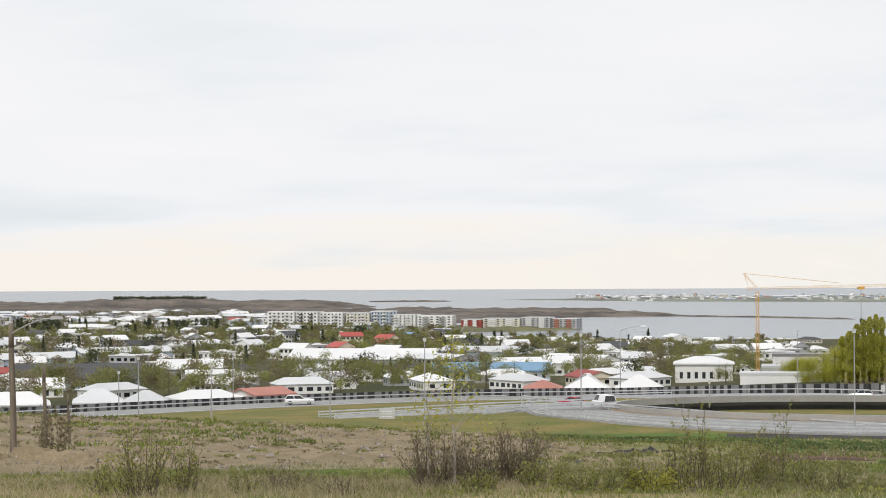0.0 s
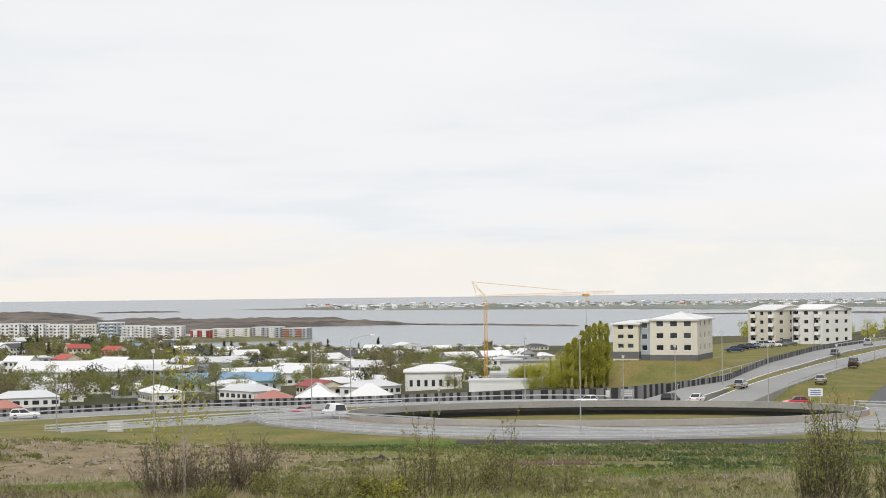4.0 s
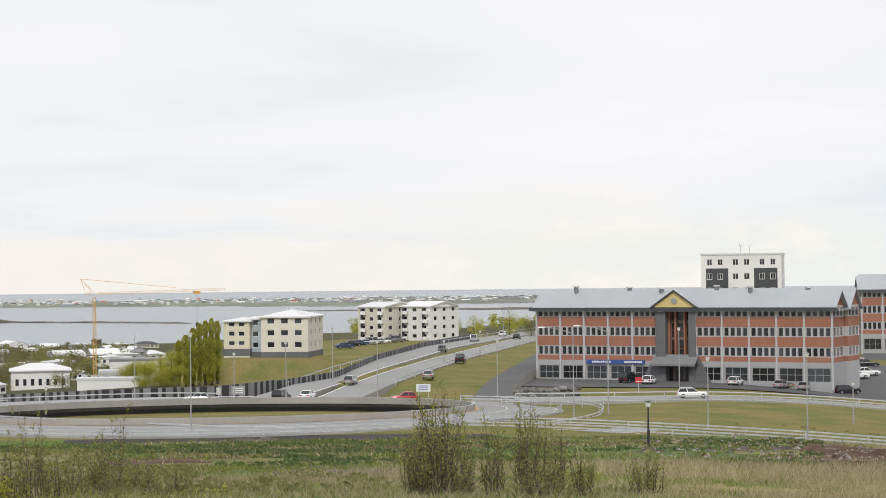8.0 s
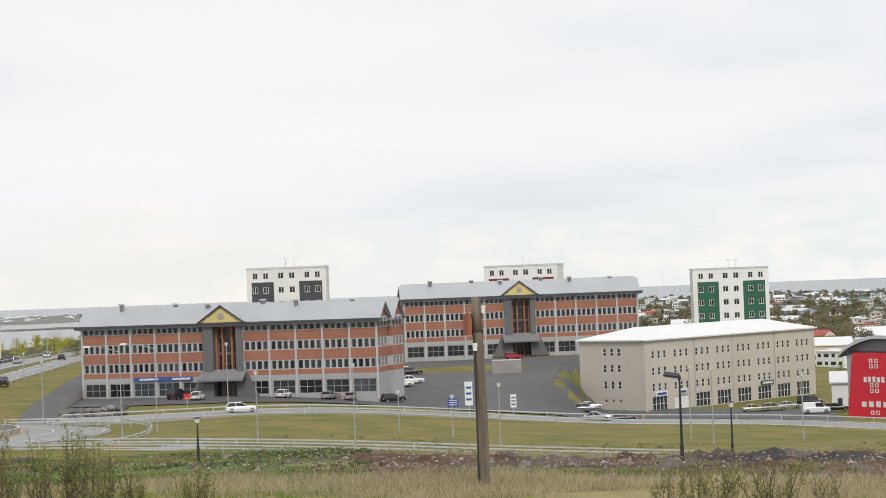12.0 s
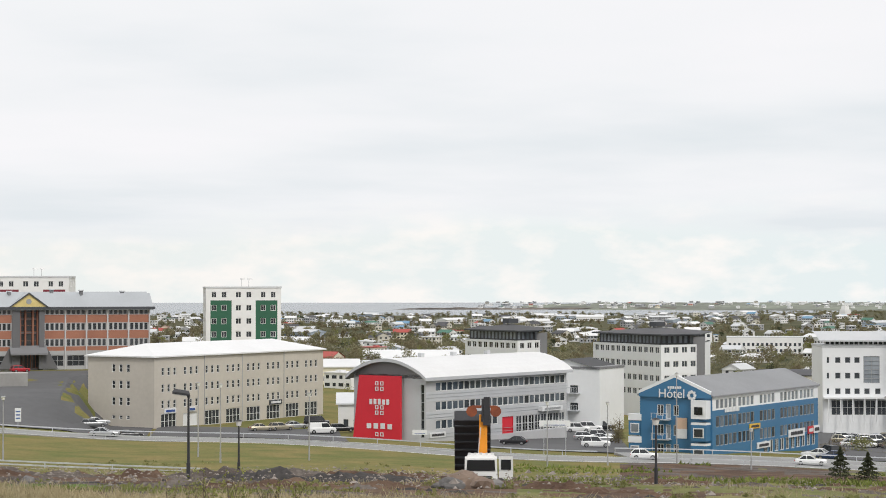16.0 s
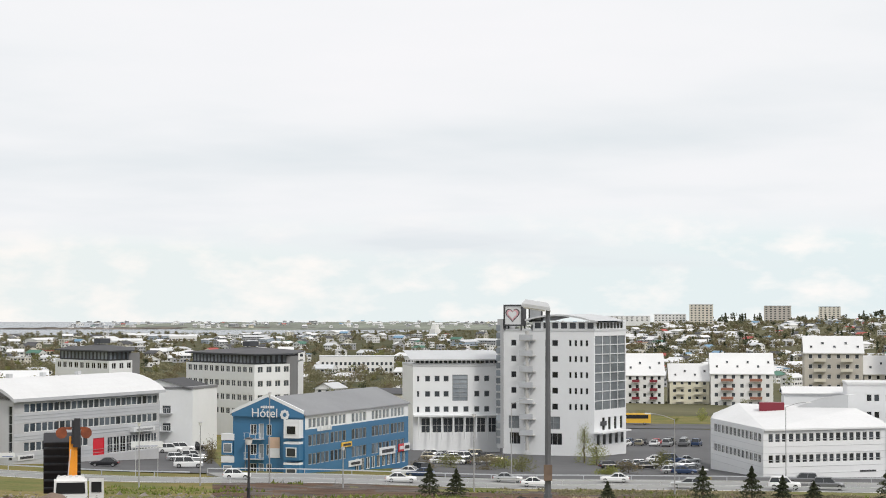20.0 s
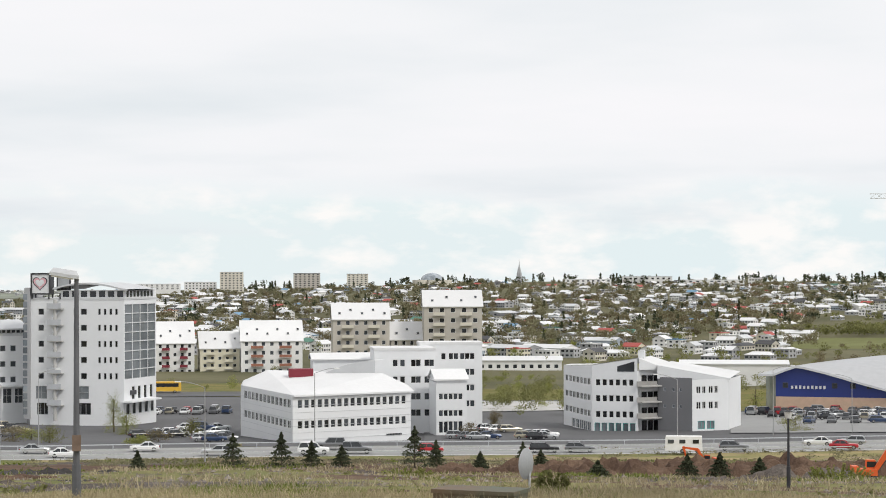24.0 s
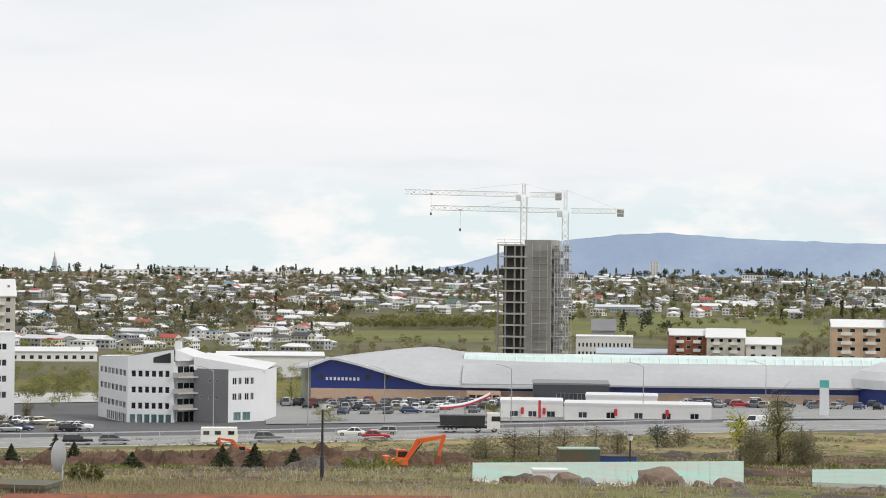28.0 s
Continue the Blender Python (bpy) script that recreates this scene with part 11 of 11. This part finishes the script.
# bearing, width in degrees, angle of the top below the horizon, stems, leaf, leaves, label
for b, wd, low, st, lf, n_, lab in (
        (-8.5, 2.6, 4.1, 46, "leaf_fresh", 2600, "fresh green willow bush on the slope"), (-7.3, 1.6, 4.5, 26, "leaf_fresh", 1100, "fresh green willow bush on the slope"), (-9.6, 1.3, 5.0, 20, "leaf_fresh", 900, "small fresh green bush in the grass"),
        (-4.4, 2.2, 5.2, 34, "leaf_brown", 420, "bare brown twigs in the grass"), (-5.6, 1.4, 5.6, 20, "leaf_fresh", 700, "low green twigs in the grass"), (-2.9, 1.6, 5.5, 22, "leaf_brown", 260, "bare brown twigs in the grass"),
        (-0.1, 2.9, 4.15, 120, "leaf_brown", 1500, "wide fan of brown budding willow twigs"), (0.9, 2.4, 4.5, 70, "leaf_brown", 1100, "wide fan of brown budding willow twigs"), (2.1, 2.1, 4.15, 110, "leaf_brown", 1900, "brown and green willow bush on the slope"),
        (2.8, 2.0, 5.2, 60, "leaf_fresh", 3400, "low fresh green bush"), (4.2, 2.4, 5.35, 60, "leaf_fresh", 3400, "low fresh green bush"), (1.0, 1.6, 5.5, 40, "leaf_fresh", 1800, "low fresh green bush"),
        (5.4, 1.3, 4.8, 22, "leaf_fresh", 1000, "thin willow bush with small leaves"), (5.9, 2.2, 5.4, 50, "leaf_yellow", 3000, "yellow-green low bush on the near slope"), (7.1, 1.5, 3.4, 20, "leaf_fresh", 1100, "tall thin willow stems with small leaves"), (6.6, 1.2, 4.2, 16, "leaf_fresh", 700, "tall thin willow stems with small leaves"),
        (7.8, 1.7, 4.4, 24, "leaf_fresh", 1200, "thin willow bush with small leaves"), (9.2, 1.6, 3.35, 20, "leaf_fresh", 1200, "tall thin willow stems with small leaves"), (8.7, 1.4, 4.3, 22, "leaf_fresh", 1000, "thin willow bush with small leaves"), (9.9, 1.5, 4.6, 20, "leaf_fresh", 900, "thin willow bush with small leaves"),
        (8.4, 3.6, 5.5, 60, "leaf_mid", 2600, "low leafy bush on the near slope"), (10.8, 1.6, 5.15, 24, "leaf_mid", 900, "thin willow bush with small leaves"), (12.2, 1.8, 5.8, 20, "leaf_yellow", 600, "low willow twigs in the grass"),
        (18.3, 2.0, 3.0, 64, "leaf_fresh", 3400, "tall willow bush with fresh leaves"), (17.6, 1.2, 4.0, 26, "leaf_fresh", 1200, "tall willow bush with fresh leaves"), (18.9, 1.3, 3.9, 26, "leaf_fresh", 1300, "tall willow bush with fresh leaves"), (19.85, 0.9, 3.65, 22, "leaf_fresh", 1000, "thin upright willow bush"),
        (20.9, 1.2, 3.5, 40, "leaf_fresh", 2000, "tall willow bush with fresh leaves"), (21.6, 1.0, 4.0, 26, "leaf_fresh", 1300, "tall willow bush with fresh leaves"), (22.4, 1.0, 4.5, 22, "leaf_fresh", 900, "low willow bush in dry grass"), (24.2, 1.4, 4.65, 26, "leaf_fresh", 1200, "thin willow bush in dry grass"),
        (18.5, 3.0, 5.2, 60, "leaf_mid", 2200, "leafy willow scrub on the near slope"), (21.2, 2.6, 5.3, 50, "leaf_mid", 1800, "leafy willow scrub on the near slope"),
        (38.6, 2.6, 5.0, 46, "leaf_fresh", 2600, "wide fresh green bush in dry grass"), (37.4, 1.6, 5.4, 26, "leaf_fresh", 1300, "low fresh green bush in dry grass"), (40.2, 2.2, 5.2, 34, "leaf_fresh", 1500, "low green bush in dry grass"), (41.8, 1.6, 5.6, 20, "leaf_mid", 700, "low green bush in dry grass")):
    d = 42.5 + 3 * math.sin(b * 37)
    shrub(b, d, top_at(b, d, low), radians(wd) * d, st, lf, int(n_ * (0.42 if low > 5 else 0.62)), lab, 0.028, r0=0.015)
for b, d, h, w, st, lf, n_, lab in ((72.6, 84, 0.9, 2.0, 30, "leaf_mid", 1400, "low green bush beside a rusty trough"), (80.6, 190, 1.6, 7.0, 60, "leaf_fresh", 5000, "low green thicket by the diggings"), (84.4, 196, 1.3, 6.0, 50, "leaf_fresh", 4000, "low green thicket by the diggings"), (-10.9, 104, 3.0, 2.4, 40, "leaf_brown", 700, "bare brown bush by the poles"), (68.5, 178, 0.9, 5.0, 40, "leaf_fresh", 2600, "low green scrub in the field"), (59.0, 170, 0.8, 4.0, 30, "leaf_fresh", 1800, "low green scrub in the field")):
    shrub(b, d, h, w, st, lf, n_, lab, 0.08, spread=0.7)
d = 44
tree(0.3, d, top_at(0.3, d, 1.3), 0.75, "broad", "leaf_yellow", "slender birch sapling with yellow-green leaves", 460, 0.036, group="saplings", name="birch_sapling", bark="birch_bark", girth=0.028)
tree(-0.45, d, top_at(-0.45, d, 2.4), 0.6, "broad", "leaf_yellow", "thin birch sapling with few leaves", 200, 0.034, group="saplings", name="birch_sapling", bark="birch_bark", girth=0.02)


# ---- grass, weeds and litter of stones ----
def blades(b0, b1, d0, d1, tufts, per, h, spread, mname, label, test=None, width=0.02, seed=1):
    g = np.random.default_rng(seed)
    out = []
    tries = 0
    made = 0
    while made < tufts and tries < tufts * 4:
        tries += 1
        b = g.uniform(b0, b1)
        d = math.sqrt(g.uniform(d0 * d0, d1 * d1))
        p = place(b, d)
        if test and not test(b, d, p.x, p.y):
            continue
        made += 1
        z = ground_height(p.x, p.y)
        base = np.array([p.x, p.y, z - 0.06]) + np.concatenate([g.normal(size=(per, 2)) * spread, np.zeros((per, 1))], axis=1)
        hh = h * g.uniform(0.45, 1.15, (per, 1)) * g.uniform(0.6, 1.2)
        tip = base + np.concatenate([g.normal(size=(per, 2)) * hh * 0.55, hh], axis=1)
        w = g.normal(size=(per, 2))
        w = w / np.linalg.norm(w, axis=1)[:, None] * width * (d / 70)
        w = np.concatenate([w, np.zeros((per, 1))], axis=1)
        out.append(np.stack([base - w, base + w, tip], axis=1))
    soup("grass", np.concatenate(out), mname, label, "grass")


nz = lambda x, y, s, k: noise.noise((x * s, y * s, k))
blades(18, 98, 38, 75, 14000, 9, 0.42, 0.20, "straw", "tall dry straw-coloured grass", lambda b, d, x, y: nz(x, y, 0.10, 2) > -0.2 and b > 25 + 9 * nz(x, y, 0.06, 3), seed=2)
blades(-14, 26, 38, 80, 3600, 9, 0.36, 0.16, "straw", "dry straw-coloured grass between the bushes", lambda b, d, x, y: nz(x, y, 0.08, 2) > 0.05, seed=3)
blades(-14, 98, 38, 84, 4600, 9, 0.30, 0.18, "grass_blade", "short fresh green grass", lambda b, d, x, y: nz(x, y, 0.07, 8) > 0.05, seed=4)
blades(2, 24, 84, 228, 1900, 7, 0.32, 0.40, "grass_blade", "green weeds on the field below the ring", lambda b, d, x, y: nz(x, y, 0.035, 9) + 0.7 * nz(x, y, 0.13, 5) < 0.0, 0.035, seed=5)
blades(-14, 60, 76, 215, 3400, 6, 0.35, 0.30, "straw", "dry weeds scattered over bare earth", lambda b, d, x, y: nz(x, y, 0.06, 3) > 0.0, 0.03, seed=6)
blades(-14, 0, 120, 200, 900, 6, 0.4, 0.3, "grass_blade", "small green tufts on bare earth", lambda b, d, x, y: nz(x, y, 0.09, 12) > 0.1, 0.04, seed=12)
blades(60, 98, 78, 285, 4200, 7, 0.5, 0.4, "straw", "dry weeds round the diggings", lambda b, d, x, y: nz(x, y, 0.05, 5) > -0.05, 0.03, seed=7)
blades(46, 98, 130, 280, 2200, 7, 0.5, 0.5, "grass_blade", "green weeds round the diggings", lambda b, d, x, y: nz(x, y, 0.04, 6) > 0.12, 0.05, seed=8)
blades(-14, 26, 33, 62, 7000, 9, 0.24, 0.22, "straw", "short dry grass over the near slope", seed=21)
blades(-14, 26, 33, 62, 5600, 9, 0.22, 0.22, "grass_blade", "short green grass over the near slope", lambda b, d, x, y: nz(x, y, 0.12, 14) > -0.1, seed=22)
# weeds as low leafy clumps
def clumps(regions, n_, lo, hi, mname, label, seed, test, per=22, size=0.13):
    g = random.Random(seed)
    out = []
    for b0, b1, d0, d1, share in regions:
        for _ in range(int(n_ * share)):
            b, d = g.uniform(b0, b1), math.sqrt(g.uniform(d0 ** 2, d1 ** 2))
            p = place(b, d)
            if not test(p.x, p.y):
                continue
            hh = g.uniform(lo, hi)
            P = crown_points(hh, hh * g.uniform(1.0, 1.9), per, "broad")
            P[:, 2] -= hh * 0.3
            out.append(leaf_quads(P + np.array([p.x, p.y, ground_height(p.x, p.y) - 0.05]), size))
    soup("weeds", np.concatenate(out), mname, label, "weeds")


clumps([(74, 97, 256, 326, 1.0), (58, 74, 262, 288, 0.5)], 1500, 0.35, 1.0, "leaf_hazy", "brown scrub along the main road", 35, lambda x, y: nz(x, y, 0.05, 23) > -0.1, size=0.12)
clumps([(9, 29, 88, 221, 1.0), (3, 10, 180, 226, 0.2)], 4200, 0.18, 0.5, "leaf_lupin", "blue-green lupin clumps on the field", 31, lambda x, y: nz(x, y, 0.04, 9) + 0.8 * nz(x, y, 0.12, 2) < -0.02)
clumps([(1, 29, 88, 226, 1.0), (-14, 24, 40, 82, 0.7)], 2600, 0.2, 0.5, "leaf_mid", "low olive weeds over the slope", 32, lambda x, y: nz(x, y, 0.06, 19) > 0.0, size=0.10)
clumps([(24, 97, 78, 250, 1.0)], 3000, 0.2, 0.6, "leaf_mid", "green weeds among the earth heaps", 33, lambda x, y: nz(x, y, 0.06, 23) > 0.08, size=0.12)
clumps([(-14, 24, 38, 80, 1.4), (24, 97, 40, 95, 0.6)], 1700, 0.12, 0.38, "leaf_fresh", "fresh green weeds in the dry grass", 34, lambda x, y: nz(x, y, 0.10, 29) > 0.1, size=0.05)
clumps([(-14, 5, 88, 200, 1.0)], 1500, 0.12, 0.34, "leaf_brown", "dry brown tufts on the bare bank", 38, lambda x, y: nz(x, y, 0.10, 43) > -0.15, size=0.07)
clumps([(-14, 4, 92, 200, 1.0)], 420, 0.2, 0.55, "leaf_mid", "green tufts on the bare bank", 35, lambda x, y: nz(x, y, 0.10, 41) > 0.0, size=0.11)
# loose stones on the heaps and earth
out = []
unit = np.array([(1, 0, 0), (0, 1, 0), (-1, 0, 0), (0, -1, 0), (0.3, 0.2, 0.55), (-0.3, -0.2, 0.5)])
g = random.Random(36)
for _ in range(7200):
    b = g.uniform(24, 97) if _ < 5200 else g.uniform(-14, 4)
    d = math.sqrt(g.uniform(82 ** 2, 200 ** 2))
    p = place(b, d)
    s = g.uniform(0.05, 0.16) * (2.2 if g.random() < 0.05 else 1)
    v = unit * s * R.uniform(0.6, 1.3, (6, 1)) + np.array([p.x, p.y, ground_height(p.x, p.y) + g.uniform(0, 0.7 if 24 < b < 50 else 0.12 if b > 24 else 0.03)])
    for f in ((0, 1, 4), (1, 5, 4), (1, 2, 5), (2, 3, 5), (3, 4, 5), (3, 0, 4)):
        out.append([v[k] for k in f])
soup("rubble", np.array(out), "rubble_stone", "loose pale rubble over the earth heaps", "stones")
